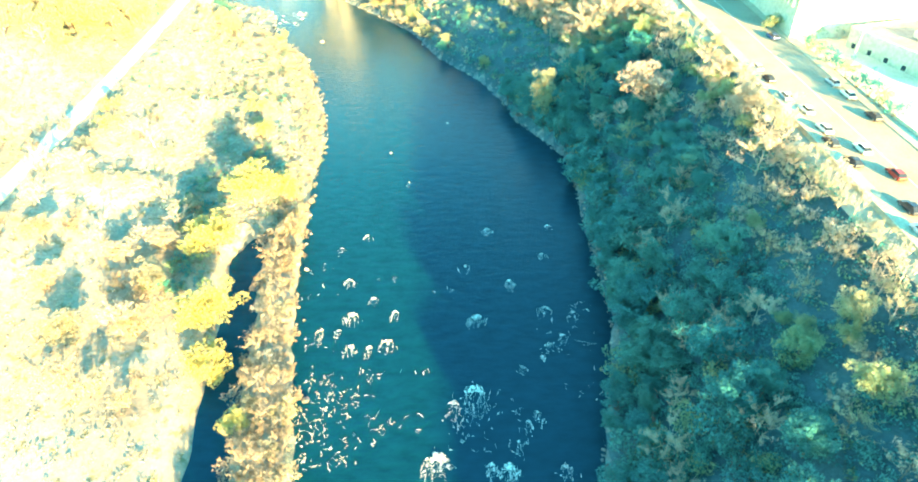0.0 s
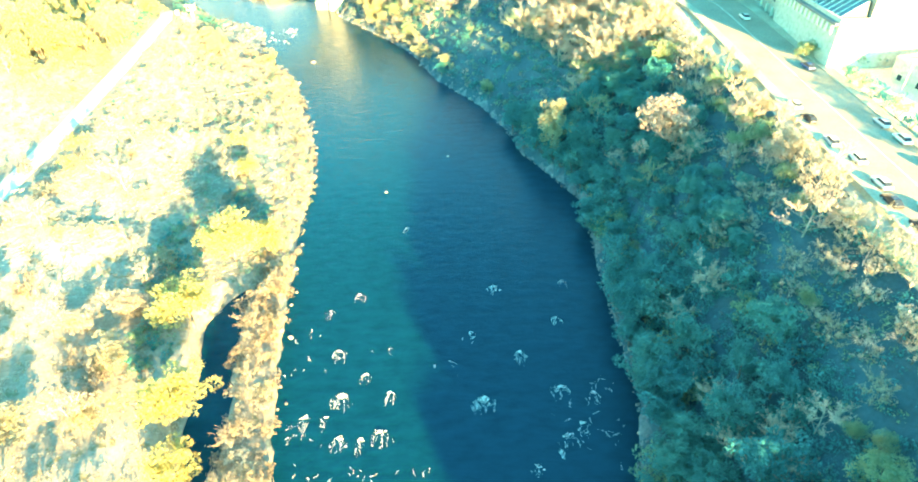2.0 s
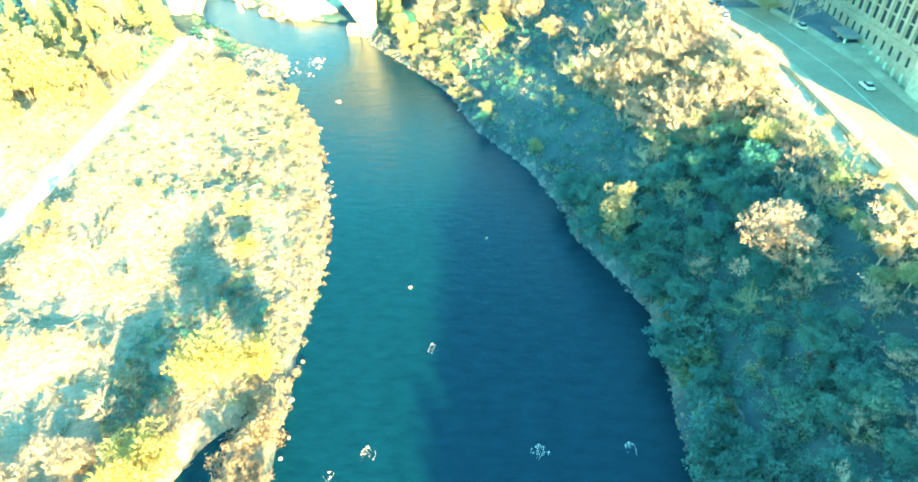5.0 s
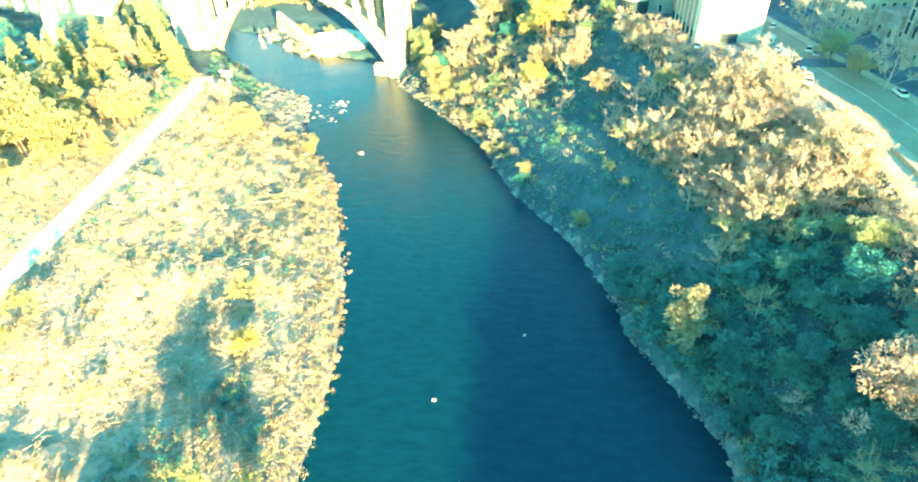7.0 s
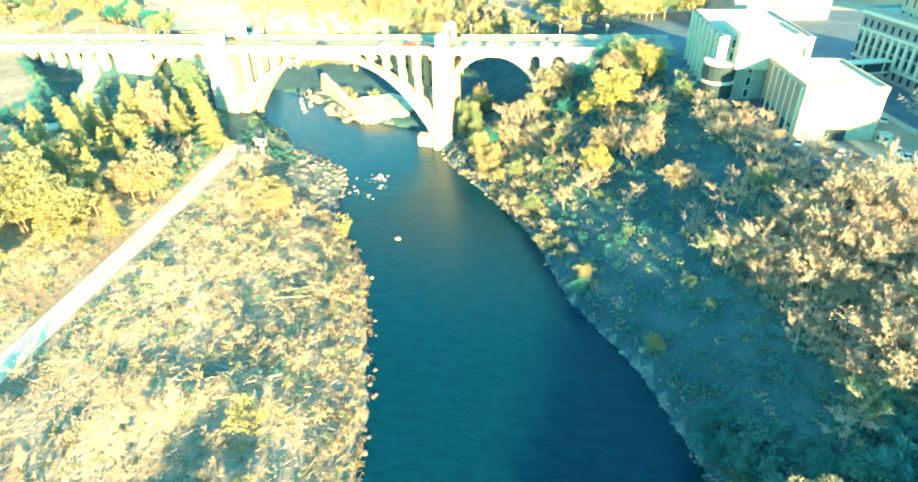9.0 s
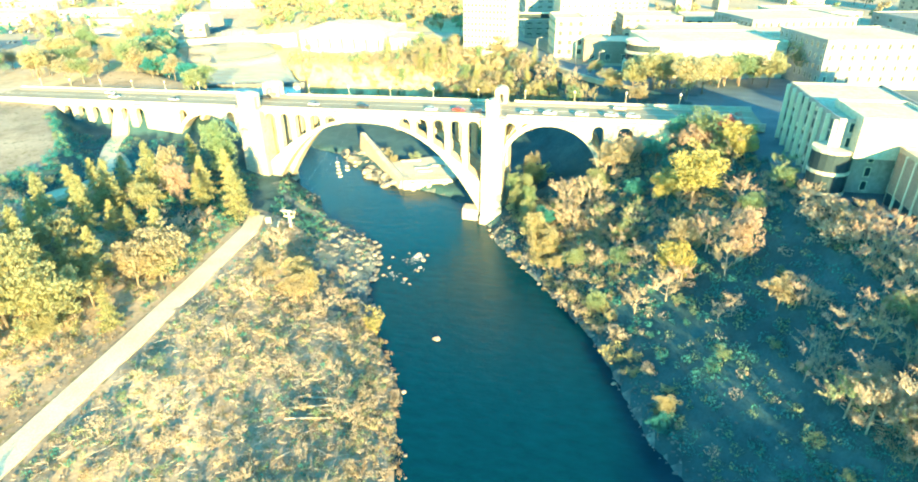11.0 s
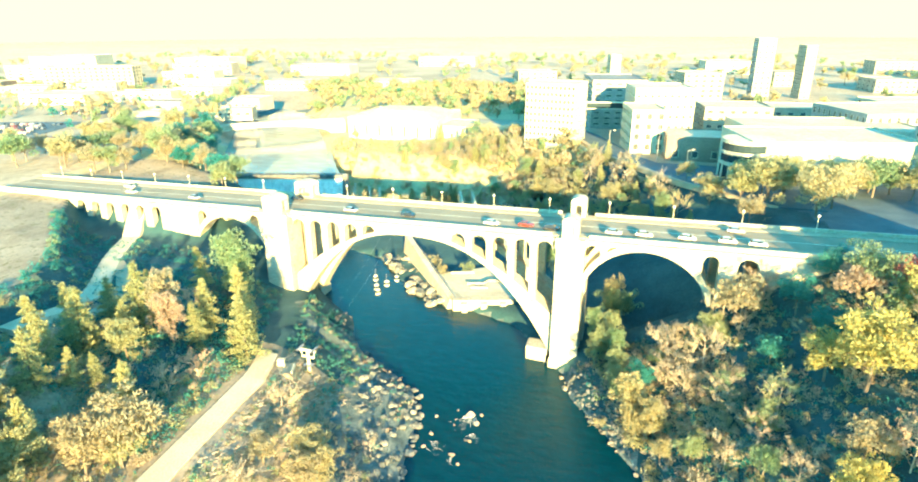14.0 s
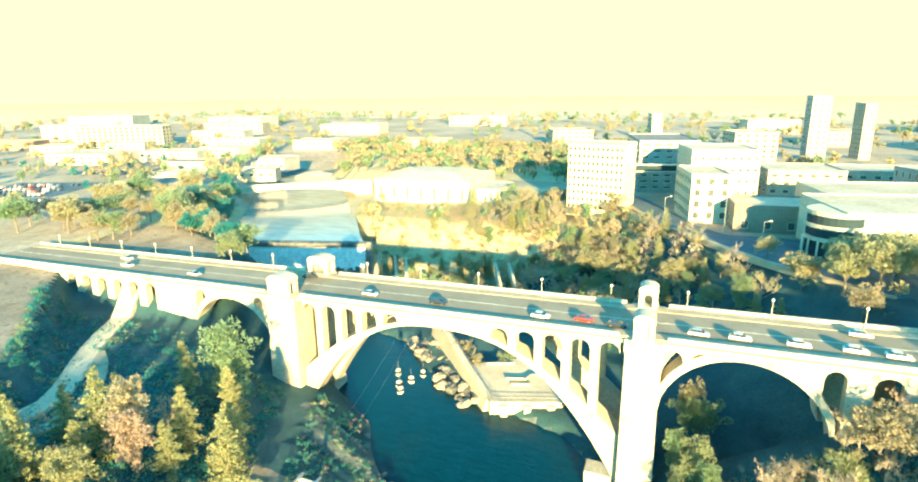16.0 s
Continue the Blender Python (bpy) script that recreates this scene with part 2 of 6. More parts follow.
        if smooth:
            me.polygons.foreach_set("use_smooth", [True] * len(me.polygons))
        me.update()
        return me


def part(name, b, material, parent=None, label="", smooth=False):
    me = b if isinstance(b, bpy.types.Mesh) else b.mesh(name, material, smooth)
    ob = new(name, me)
    if parent:
        ob.parent = parent
    if label:
        ob["label"] = label
    return ob


def thing(name, label, category, group="", kind="", m=None):
    ob = tagged(new(name), label, category, group, kind)
    if m is not None:
        ob.matrix_world = m
    return ob


def lerp(x, table):
    """Value at x of a table of (x, value)."""
    xs = [p[0] for p in table]
    return float(np.interp(x, xs, [p[1] for p in table]))


def smooth(a, b, x):
    """0 at a, 1 at b, eased between."""
    t = min(1.0, max(0.0, (x - a) / (b - a)))
    return t * t * (3 - 2 * t)


# ---- terrain ----
SHORE_L = [(-400, -20), (0, -22), (57, -27.4), (93, -35), (128, -39.5), (150, -41.7), (176, -42.5), (205, -48), (220, -52.6), (254, -64), (275, -78), (292, -87.5), (307, -90.5), (314, -92), (325, -99), (330, -109), (338, -121), (347, -129), (357, -134), (368, -152), (383, -165), (397, -174), (420, -226), (440, -258), (513, -307), (560, -340), (700, -420), (1200, -560)]
SHORE_R = [(-400, 20), (0, 22), (56, 26), (91, 35), (124, 35.5), (150, 36), (164, 36), (190, 22.5), (202, 19.8), (226, 11), (250, -5.5), (285, -19), (315, -40), (334, -55), (346, -60), (355, -70), (363, -75), (370, -81.5), (374.5, -93), (377, -103), (380, -112), (384, -121), (394, -135), (411, -150), (416, -168), (430, -182), (453, -195), (463, -205), (532, -250), (580, -285), (700, -370), (1200, -520)]
CREST_X = [(-400, 72), (70, 73), (120, 75), (170, 75), (215, 69), (240, 58), (258, 51), (275, 41), (306, 29), (335, 19), (350, 4), (372, -2), (400, -10), (430, -30), (460, -52), (500, -82), (540, -122), (600, -190), (700, -300), (1200, -480)]
CREST_Z = [(-400, 31), (120, 31.5), (180, 32.5), (215, 35), (240, 38), (275, 39.5), (335, 41), (350, 42), (400, 40), (450, 38), (520, 36), (600, 34), (1200, 34)]
ROAD_L = [(-400, -112), (100, -112), (187, -117), (234, -121), (268, -125), (300, -129), (316, -136), (340, -146), (400, -176)]
ROAD_LZ = [(-400, 14), (150, 15), (230, 15), (300, 14), (330, 12), (400, 6)]
BROW_L = [(-400, -158), (200, -158), (260, -164), (300, -170), (330, -186), (352, -204), (380, -212), (400, -214), (420, -262), (450, -292), (513, -322), (560, -352), (700, -432), (1200, -575)]
BROW_LZ = [(-400, 30), (260, 30), (300, 31), (330, 31.6), (352, 32), (380, 32), (400, 32), (440, 33), (1200, 33)]
GULLY = [(270, -192), (290, -192), (300, -195), (310, -201), (320, -212), (340, -237), (360, -257)]
CHAN = [(-400, -44), (40, -43), (57, -42.6), (84, -46.4), (104, -49.2), (116, -52), (124, -50.5), (134, -47)]


def LEDGE(x, y):
    """Two broken earth steps that drop away upstream."""
    a = 148 + 6 * noise.noise((x * 0.08, 0, 1)) - (x + 100) * 0.12
    c = 206 + 5 * noise.noise((x * 0.1, 4, 1)) + (x + 80) * 0.25
    v = smooth(26, 2, a - y) * (1 if y < a else 0) * smooth(-140, -120, x) * smooth(-78, -86, x)
    return v + 0.9 * smooth(20, 2, c - y) * (1 if y < c else 0) * smooth(-96, -88, x) * smooth(-64, -70, x)


def pool_level(x, y):
    """0 below the dam, 24 above it."""
    return 24.0 * smooth(-1, 3, y - (437 + (x + 253) * 0.31))


def ground_z(x, y, rough=True):
    xl, xr = lerp(y, SHORE_L), lerp(y, SHORE_R)
    if y < 420:
        xl += 1.2 * noise.noise((y * 0.10, 0, 5)) + 0.9 * noise.noise((y * 0.35, 3, 5))
        xr += 1.0 * noise.noise((y * 0.10, 0, 8)) + 0.8 * noise.noise((y * 0.35, 3, 8))
    base = pool_level(x, y)
    if xl < x < xr:
        z = base - 2.5 * min(1, min(x - xl, xr - x) / 4)
    elif x >= xr:
        xc, zc = lerp(y, CREST_X), lerp(y, CREST_Z)
        base *= max(smooth(16, 2, x - xr), smooth(478, 508, y))
        s = (x - xr) / max(6.0, xc - xr)
        if s < 1:
            z = base + (zc - base) * (0.05 * min(1, s * 12) + 0.95 * (s ** (0.95 if y < 352 else 3.4)))
            if y < 300:
                z -= 1.6 * math.exp(-((x - xr - 7) / 3.0) ** 2)
        else:
            z = zc + 3.0 * smooth(200, 1200, x - xc)
    else:
        xd, zd_ = lerp(y, ROAD_L), lerp(y, ROAD_LZ)
        xb, zb = lerp(y, BROW_L), lerp(y, BROW_LZ)
        d = xl - x
        w = max(8.0, xl - xd - 3)
        if x > xd + 3 and y < 400:
            t = d / w
            low = min(1.6, d * 0.4) + min(3.2, d * 0.07)
            z = low + (zd_ - 4.8) * smooth(0.5, 1.0, t) if w > 25 else zd_ * t
            if rough and d > 5:
                z += 1.9 * LEDGE(x, y)
                z += (1.3 if y > 165 else 0.5) * (noise.noise((x * 0.06, y * 0.09, 3)) * min(1, d / 15)) + (0.5 if y > 165 else 0.12) * noise.noise((x * 0.25, y * 0.3, 9))
        elif x > xd - 3 and y < 400:
            z = zd_
        elif x > xb:
            top = xd - 3 if y < 400 else xl
            t = (top - x) / max(4.0, top - xb)
            lo = zd_ if y < 400 else base
            z = lo + (zb - lo) * smooth(0, 1, t)
        else:
            z = zb + 1.5 * smooth(60, 0, xb - x)
        if 262 < y < 372 and x < xd - 3:
            z = min(z, z + (23.0 + 8.5 * smooth(4, -5, x - lerp(y, GULLY)) - z) * smooth(266, 284, y) * smooth(368, 352, y))
        xc = lerp(y, CHAN)
        if y < 136 and abs(x - xc) < 7:
            wide = 2.6 + 1.0 * noise.noise((y * 0.15, 7, 0)) - 3.5 * smooth(118, 134, y)
            z = min(z, -1.2 + 0.9 * max(0.0, abs(x - xc + 0.8 * noise.noise((y * 0.1, 2, 0))) - wide))
    if y > 650 or (y > 570 and not xl - 12 < x < xr + 12):
        z += (33.0 - z) * (smooth(650, 690, y) if xl - 12 < x < xr + 12 else smooth(570, 600, y))
    if rough and not (xl < x < xr):
        z += (0.08 if x < xl and y < 170 else 0.25) * noise.noise((x * 0.3, y * 0.3, 0))
    return z


def zone(x, y):
    """Which material covers the ground at a place."""
    xl, xr = lerp(y, SHORE_L), lerp(y, SHORE_R)
    # Beyond this distance the ground is coloured pale for haze.
    if math.hypot(x + 60, y - 250) > 1150 and y > 0:
        return 6
    if y > 590 and not (xl < x < xr and y < 680):
        return 4 if -330 < x < -60 and y < 760 else 5
    if xl - 0.5 < x < xr + 0.5:
        return 3
    if x >= xr:
        xc = lerp(y, CREST_X)
        # Dark slope material deepens the bridge's shadow beyond the river.
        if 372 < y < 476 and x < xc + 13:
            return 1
        # Shade-coloured tarmac round the bridge end, and in the yard below.
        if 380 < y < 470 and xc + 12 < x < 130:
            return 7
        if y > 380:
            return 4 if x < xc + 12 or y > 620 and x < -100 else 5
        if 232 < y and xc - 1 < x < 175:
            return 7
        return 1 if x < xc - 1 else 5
    if y > 420 or x < -290:
        return 5 if (x < -300 and y > 330) else 4
    if 285 < y < 372 and -290 < x < lerp(y, GULLY) - 4:
        return 0
    # Gully bank turned from the sun; its shade is in the soil colour.
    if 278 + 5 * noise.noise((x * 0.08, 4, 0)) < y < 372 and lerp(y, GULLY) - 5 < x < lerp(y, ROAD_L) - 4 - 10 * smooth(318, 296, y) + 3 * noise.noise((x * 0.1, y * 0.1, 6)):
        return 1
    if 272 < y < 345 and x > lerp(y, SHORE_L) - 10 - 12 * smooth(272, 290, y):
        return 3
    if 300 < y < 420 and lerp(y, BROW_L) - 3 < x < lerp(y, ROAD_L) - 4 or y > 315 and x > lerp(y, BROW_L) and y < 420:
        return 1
    return 0


def build_ground():
    core_x = [-340 + 2.5 * i for i in range(int(490 / 2.5) + 1)]
    core_y = [-60 + 2.5 * i for i in range(int(640 / 2.5) + 1)]
    outer = [20, 45, 80, 130, 200, 300, 450, 700, 1050, 1600, 2300, 2900]
    xs = [core_x[0] - o for o in outer[::-1]] + core_x + [core_x[-1] + o for o in outer]
    ys = [core_y[0] - o for o in outer[::-1]] + core_y + [core_y[-1] + o for o in outer]
    b = Build()
    nx = len(xs)
    b.v = [(x, y, ground_z(x, y)) for y in ys for x in xs]
    for j in range(len(ys) - 1):
        for i in range(nx - 1):
            b.f.append((j * nx + i, j * nx + i + 1, (j + 1) * nx + i + 1, (j + 1) * nx + i))
            b.m.append(zone((xs[i] + xs[i + 1]) / 2, (ys[j] + ys[j + 1]) / 2))
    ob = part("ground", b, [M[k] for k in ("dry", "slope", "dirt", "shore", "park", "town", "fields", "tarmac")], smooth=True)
    return tagged(ob, "dry autumn river banks, dirt track and town ground", "ground", kind="structure")


build_ground()


def build_water():
    b = Build()
    b.add([(-360, -500, 0), (70, -500, 0), (70, 470, 0), (-360, 470, 0)], [(0, 1, 2, 3)])
    tagged(part("water", b, M["water"]), "dark blue river with rapids", "river", kind="structure")
    b = Build()
    b.add([(-254, 437.5, 24), (-194, 456, 24), (-203, 468, 24), (-247, 534, 24), (-280, 582, 24), (-325, 650, 24), (-345, 690, 24), (-430, 690, 24), (-400, 640, 24), (-380, 560, 24), (-300, 437, 24)], [tuple(range(11))])
    tagged(part("water_upper", b, M["pool"]), "calm pool above the dam, bright sky in its colour", "river", kind="structure")


build_water()

# far hazy sky behind the town
b = Build()
n = 96
arc = [radians(-15 + 210 * i / n) for i in range(n + 1)]
b.add([(-60 + 3100 * math.cos(a), 250 + 3100 * math.sin(a), z) for a in arc for z in (-200, 720)], [(2 * i, 2 * i + 2, 2 * i + 3, 2 * i + 1) for i in range(n)])
hz, hnt, hb = nodes_of("bright_haze")
hnt.nodes.remove(hb)
em = hnt.nodes.new("ShaderNodeEmission")
em.inputs[0].default_value, em.inputs[1].default_value = (1.0, 0.97, 0.62, 1), 0.20
hnt.links.new(em.outputs[0], hnt.nodes["Material Output"].inputs["Surface"])
tagged(part("backdrop", b, hz), "bright cream hazy sky over the horizon", "sky", kind="structure")


# ---- arch bridge ----
def zd(s):
    """Top of the parapet along the bridge."""
    return 43.6 + 0.0341 * s


def bp(s, d, z):
    """A point of the bridge: along it, in from its downstream face, up."""
    return (s - 0.04 * d, 347.8 - 0.04 * s + d, z)


def strip(b, ss, lo, hi, d0, d1, mat=0):
    """A slab between two depths, whose lower and upper edge follow lo and hi along ss."""
    v, f = [], []
    for s in ss:
        a, c = lo(s), hi(s)
        v += [bp(s, d0, a), bp(s, d0, c), bp(s, d1, c), bp(s, d1, a)]
    n = len(ss)
    for k in range(n - 1):
        i, j = 4 * k, 4 * k + 4
        f += [(i, j, j + 1, i + 1), (i + 1, j + 1, j + 2, i + 2), (i + 2, j + 2, j + 3, i + 3), (i + 3, j + 3, j, i)]
    f += [(0, 1, 2, 3), (4 * n - 1, 4 * n - 2, 4 * n - 3, 4 * n - 4)]
    return b.add(v, f, mat)


def span(a, c, n):
    return [a + (c - a) * i / n for i in range(n + 1)]


MID = -109.3
WIDE = 20.5
intra = lambda s: 34.7 - 0.00203 * abs(s - MID) ** 2.55
extra = lambda s: 36.4 - 0.0128 * abs(s - MID) ** 1.95
under = lambda s: zd(s) - 2.3


def arch_top(a, c, top):
    """Underside of a round-headed opening from a to c."""
    r, m = (c - a) / 2, (a + c) / 2
    return lambda s: top - r + math.sqrt(max(0.0, r * r - (s - m) ** 2))


bridge = thing("arch_bridge", "long pale concrete arch bridge over the river gorge", "bridge")
CON = M["concrete"]
for d0, d1 in ((0.5, 6.0), (WIDE - 6.0, WIDE - 0.5)):
    b = Build()
    strip(b, span(MID - 44.2, MID + 44.2, 48), intra, extra, d0, d1)
    part("arch_rib", b, CON, bridge)
    # side arches
    for cx, r, crown in ((-40.6, 16.9, 38.6), (-180.0, 16.2, 32.9)):
        b = Build()
        strip(b, span(cx - r, cx + r, 32), lambda s: crown - r + math.sqrt(max(0.0, r * r - (s - cx) ** 2)), lambda s: crown + 1.1 - r + math.sqrt(max(0.05, (r + 1.0) ** 2 - (s - cx) ** 2)), d0, d1)
        part("side_arch", b, CON, bridge)
# columns and round-headed bays over the main arch
bays = [(MID + 44.2 - 5.2 - 6.55 * k, MID + 44.2 - 0.6 - 6.55 * k) for k in range(5)]
bays += [(2 * MID - c, 2 * MID - a) for a, c in bays]
for a, c in bays:
    top = under((a + c) / 2) - 0.5
    for d0, d1 in ((0.2, 1.8), (WIDE - 1.8, WIDE - 0.2)):
        b = Build()
        strip(b, span(a, c, 12), arch_top(a, c, top), lambda s: under(s) + 0.02, d0, d1)
        part("bay_arch", b, CON, bridge)
edges = sorted(bays)
for k in range(len(edges) - 1):
    a, c = edges[k][1], edges[k + 1][0]
    if c - a > 6:
        continue
    for d0, d1 in ((0.2, 3.0), (WIDE - 3.0, WIDE - 0.2)):
        b = Build()
        strip(b, [a - 0.05, c + 0.05], lambda s: extra(s) - 0.6, lambda s: under(s) + 0.01, d0, d1)
        part("column", b, CON, bridge)
for a, c in ((bays[4][0] - 0.05, bays[9][1] + 0.05),):
    lo_, hi_ = min(a, c), max(a, c)
    for d0, d1 in ((0.2, 5.8), (WIDE - 5.8, WIDE - 0.2)):
        b = Build()
        strip(b, span(lo_, hi_, 24), lambda s: extra(s) - 0.3, lambda s: max(under(s), extra(s)) + 0.01, d0, d1)
        part("crown_wall", b, CON, bridge)
# spandrel walls with openings over the side arches, and the arcade beyond
for cx, r, crown, holes, ends in (
    (-40.6, 16.9, 38.6, [(-56.9, -52.6), (-51.2, -46.6), (-26.8, -22.8)], (-57.5, -21.6)),
    (-180.0, 16.2, 32.9, [(-193.6, -189.6), (-170.6, -167.2)], (-197.4, -163.6)),
):
    ext = lambda s: crown + 1.0 - r + math.sqrt(max(0.05, (r + 1.0) ** 2 - (s - cx) ** 2))
    cuts = sorted([ends[0], ends[1]] + [e for h in holes for e in h])
    for a, c in zip(cuts[:-1], cuts[1:]):
        for d0, d1 in ((0.3, 3.2), (WIDE - 3.2, WIDE - 0.3)):
            b = Build()
            if (a, c) in holes:
                strip(b, span(a, c, 10), lambda s: min(max(arch_top(a, c, under((a + c) / 2) - 0.6)(s), ext(s)), under(s)), lambda s: under(s) + 0.02, d0, d0 + 1.6)
            else:
                strip(b, span(a, c, 10), lambda s: min(ext(s) - 0.2 if abs(s - cx) < r + 0.9 else 20, under(s)), lambda s: under(s) + 0.01, d0, d1)
            part("spandrel_wall", b, CON, bridge)
arcade = [(-18.6, -13.6)] + [(-218.6 + 3.0 - 7.75 * k, -218.6 + 7.4 - 7.75 * k) for k in range(7)]
for a, c in arcade:
    for d0 in (0.3, WIDE - 1.9):
        b = Build()
        strip(b, span(a, c, 12), arch_top(a, c, under((a + c) / 2) - 0.7), lambda s: under(s) + 0.02, d0, d0 + 1.6)
        part("bay_arch", b, CON, bridge)
for a, c in [(-22.9, -18.55), (-13.65, -9.5), (-211.25, -196.9)] + [(arcade[k + 1][1] - 0.05, arcade[k][0] + 0.05) for k in range(1, 7)] + [(-300, arcade[7][0] + 0.05)]:
    for d0, d1 in (((0.2, 2.6), (WIDE - 2.6, WIDE - 0.2)) if c - a < 6 else ((0.2, WIDE - 0.2),)):
        b = Build()
        strip(b, [a, c], lambda s: (24 if s > -150 else 20), lambda s: under(s) + 0.01, d0, d1)
        part("pier_wall", b, CON, bridge)
b = Build()
strip(b, [-9.5, 25], lambda s: 34, lambda s: under(s) + 0.01, 0.2, WIDE - 0.2)
part("abutment", b, CON, bridge)
# great piers, with a wider foot
for s0, s1, foot in ((-64.6, -57.2, -2.5), (-164.0, -154.2, -2.0)):
    for d0, d1 in ((-1.6, 7.0), (WIDE - 7.0, WIDE + 1.6)):
        b = Build()
        top = zd((s0 + s1) / 2) - 1.0
        rows = [(foot, 0.7), (3.0, 0.5), (3.05, 0.25), (top - 3, 0.0), (top - 2.9, 0.25), (top, 0.25)]
        b.rings([[bp(s0 - g, d0 - g, z), bp(s1 + g, d0 - g, z), bp(s1 + g, d1 + g, z), bp(s0 - g, d1 + g, z)] for z, g in rows])
        part("pier", b, CON, bridge)
    b = Build()
    strip(b, [s0 + 1.2, s1 - 1.2], lambda s: foot, lambda s: under(s), 6.9, WIDE - 6.9)
    part("pier_web", b, CON, bridge)
b = Build()
strip(b, [-72.4, -66.0], lambda s: -2, lambda s: 4.4, 0.4, 5.5)
part("footing", b, CON, bridge, "square concrete footing in the water")
# deck, cornice, pavements, parapets
b = Build()
strip(b, span(-300, 25, 13), under, lambda s: zd(s) - 1.2, 0.0, WIDE)
part("deck", b, CON, bridge)
for d0, d1 in ((-0.7, 0.6), (WIDE - 0.6, WIDE + 0.7)):
    b = Build()
    strip(b, span(-300, 25, 13), lambda s: zd(s) - 2.0, lambda s: zd(s) - 1.22, d0, d1)
    part("cornice", b, CON, bridge)
b = Build()
strip(b, span(-300, 25, 13), lambda s: zd(s) - 1.25, lambda s: zd(s) - 0.80, 3.4, WIDE - 3.4)
part("roadway", b, M["asphalt"], bridge, "worn grey asphalt")
for d0, d1 in ((0.0, 3.4), (WIDE - 3.4, WIDE)):
    b = Build()
    strip(b, span(-300, 25, 13), lambda s: zd(s) - 1.22, lambda s: zd(s) - 0.64, d0, d1)
    part("pavement", b, M["pave"], bridge)
for d in (-0.5, WIDE - 0.05):
    for a, c in ((-300, -165.4), (-152.8, -66), (-56, 25)):
        b = Build()
        strip(b, span(a, c, 6), lambda s: zd(s) - 0.95, lambda s: zd(s) + 0.05, d, d + 0.5)
        rail = part("parapet", b, CON, bridge)
        b = Build()
        strip(b, span(a, c, 6), lambda s: zd(s) + 0.05, lambda s: zd(s) + 0.2, d - 0.1, d + 0.6)
        part("coping", b, CON, rail)
for d in (WIDE / 2 - 0.15, WIDE / 2 + 0.1):
    b = Build()
    strip(b, span(-298, 24, 13), lambda s: zd(s) - 0.80, lambda s: zd(s) - 0.794, d, d + 0.12)
    part("road_marking", b, M["white_line"], bridge)


def pavilion(s, d, hw):
    """A roofed lookout on a great pier: four corner posts, round-headed openings and a barrel roof."""
    p = part("pavilion", Build().rings([[bp(s - hw - g, d - 2.2 - g, z), bp(s + hw + g, d - 2.2 - g, z), bp(s + hw + g, d + 2.2 + g, z), bp(s - hw - g, d + 2.2 + g, z)] for z, g in ((zd(s) - 2.2, 0.5), (zd(s) - 0.6, 0.5), (zd(s) - 0.55, 0.0), (zd(s) - 0.3, 0.0))]), CON, bridge, "domed concrete lookout on the pier")
    for ds in (0.5 - hw, hw - 0.5):
        for dd in (-1.7, 1.7):
            b = Build()
            strip(b, [s + ds - 0.6, s + ds + 0.6], lambda q: zd(s) - 0.4, lambda q: zd(s) + 3.4, d + dd - 0.55, d + dd + 0.55)
            part("post", b, CON, p)
    for dd in (-2.2, 1.1):
        b = Build()
        strip(b, span(s - hw + 1.05, s + hw - 1.05, 10), arch_top(s - hw + 1.05, s + hw - 1.05, zd(s) + 3.0), lambda q: zd(s) + 3.4, d + dd, d + dd + 1.1)
        part("opening_arch", b, CON, p)
    side = -2.1 if d < WIDE / 2 else 1.9
    b = Build()
    strip(b, [s - hw + 1.0, s + hw - 1.0], lambda q: zd(s) - 0.4, lambda q: zd(s) + 3.35, d + side + 0.3, d + side + 0.55)
    part("outer_wall", b, CON, p)
    b = Build()
    strip(b, span(s - hw - 0.2, s + hw + 0.2, 14), lambda q: zd(s) + 3.4, lambda q: zd(s) + 3.9 + 1.4 * math.sqrt(max(0.0, 1 - ((q - s) / (hw + 0.25)) ** 2)), d - 2.4, d + 2.4)
    part("roof", b, CON, p)


for s in (-60.9, -159.1):
    for d in (0.2, WIDE - 0.2):
        pavilion(s, d, 2.1 if s > -100 else 3.6)


def lamp_post(s, d):
    x, y, z = bp(s, d, zd(s) - 0.64)
    t = thing("street_lamp", "slim pale lamp post with a round globe on the bridge", "street lamp", "lamps along the bridge", m=pose(x, y, z))
    return t


lamp_base = Build().tube((0, 0, 0), (0, 0, 0.5), 0.2, 0.14, 8).mesh("base", M["trim"])
lamp_pole = Build().tube((0, 0, 0.5), (0, 0, 4.2), 0.09, 0.06, 8).mesh("pole", M["trim"])
lamp_globe = Build().dome((0, 0, 4.5), 0.34, 0.34, 0.4, 10, 6, full=True).mesh("globe", M["lampglass"], True)
for k in range(17):
    for d in (WIDE - 0.5,):
        s = -286 + 18 * k
        if min(abs(s + 61), abs(s + 159)) < 6:
            continue
        t = lamp_post(s, d)
        for nm, me in (("base", lamp_base), ("pole", lamp_pole), ("globe", lamp_globe)):
            part(nm, me, None, t)


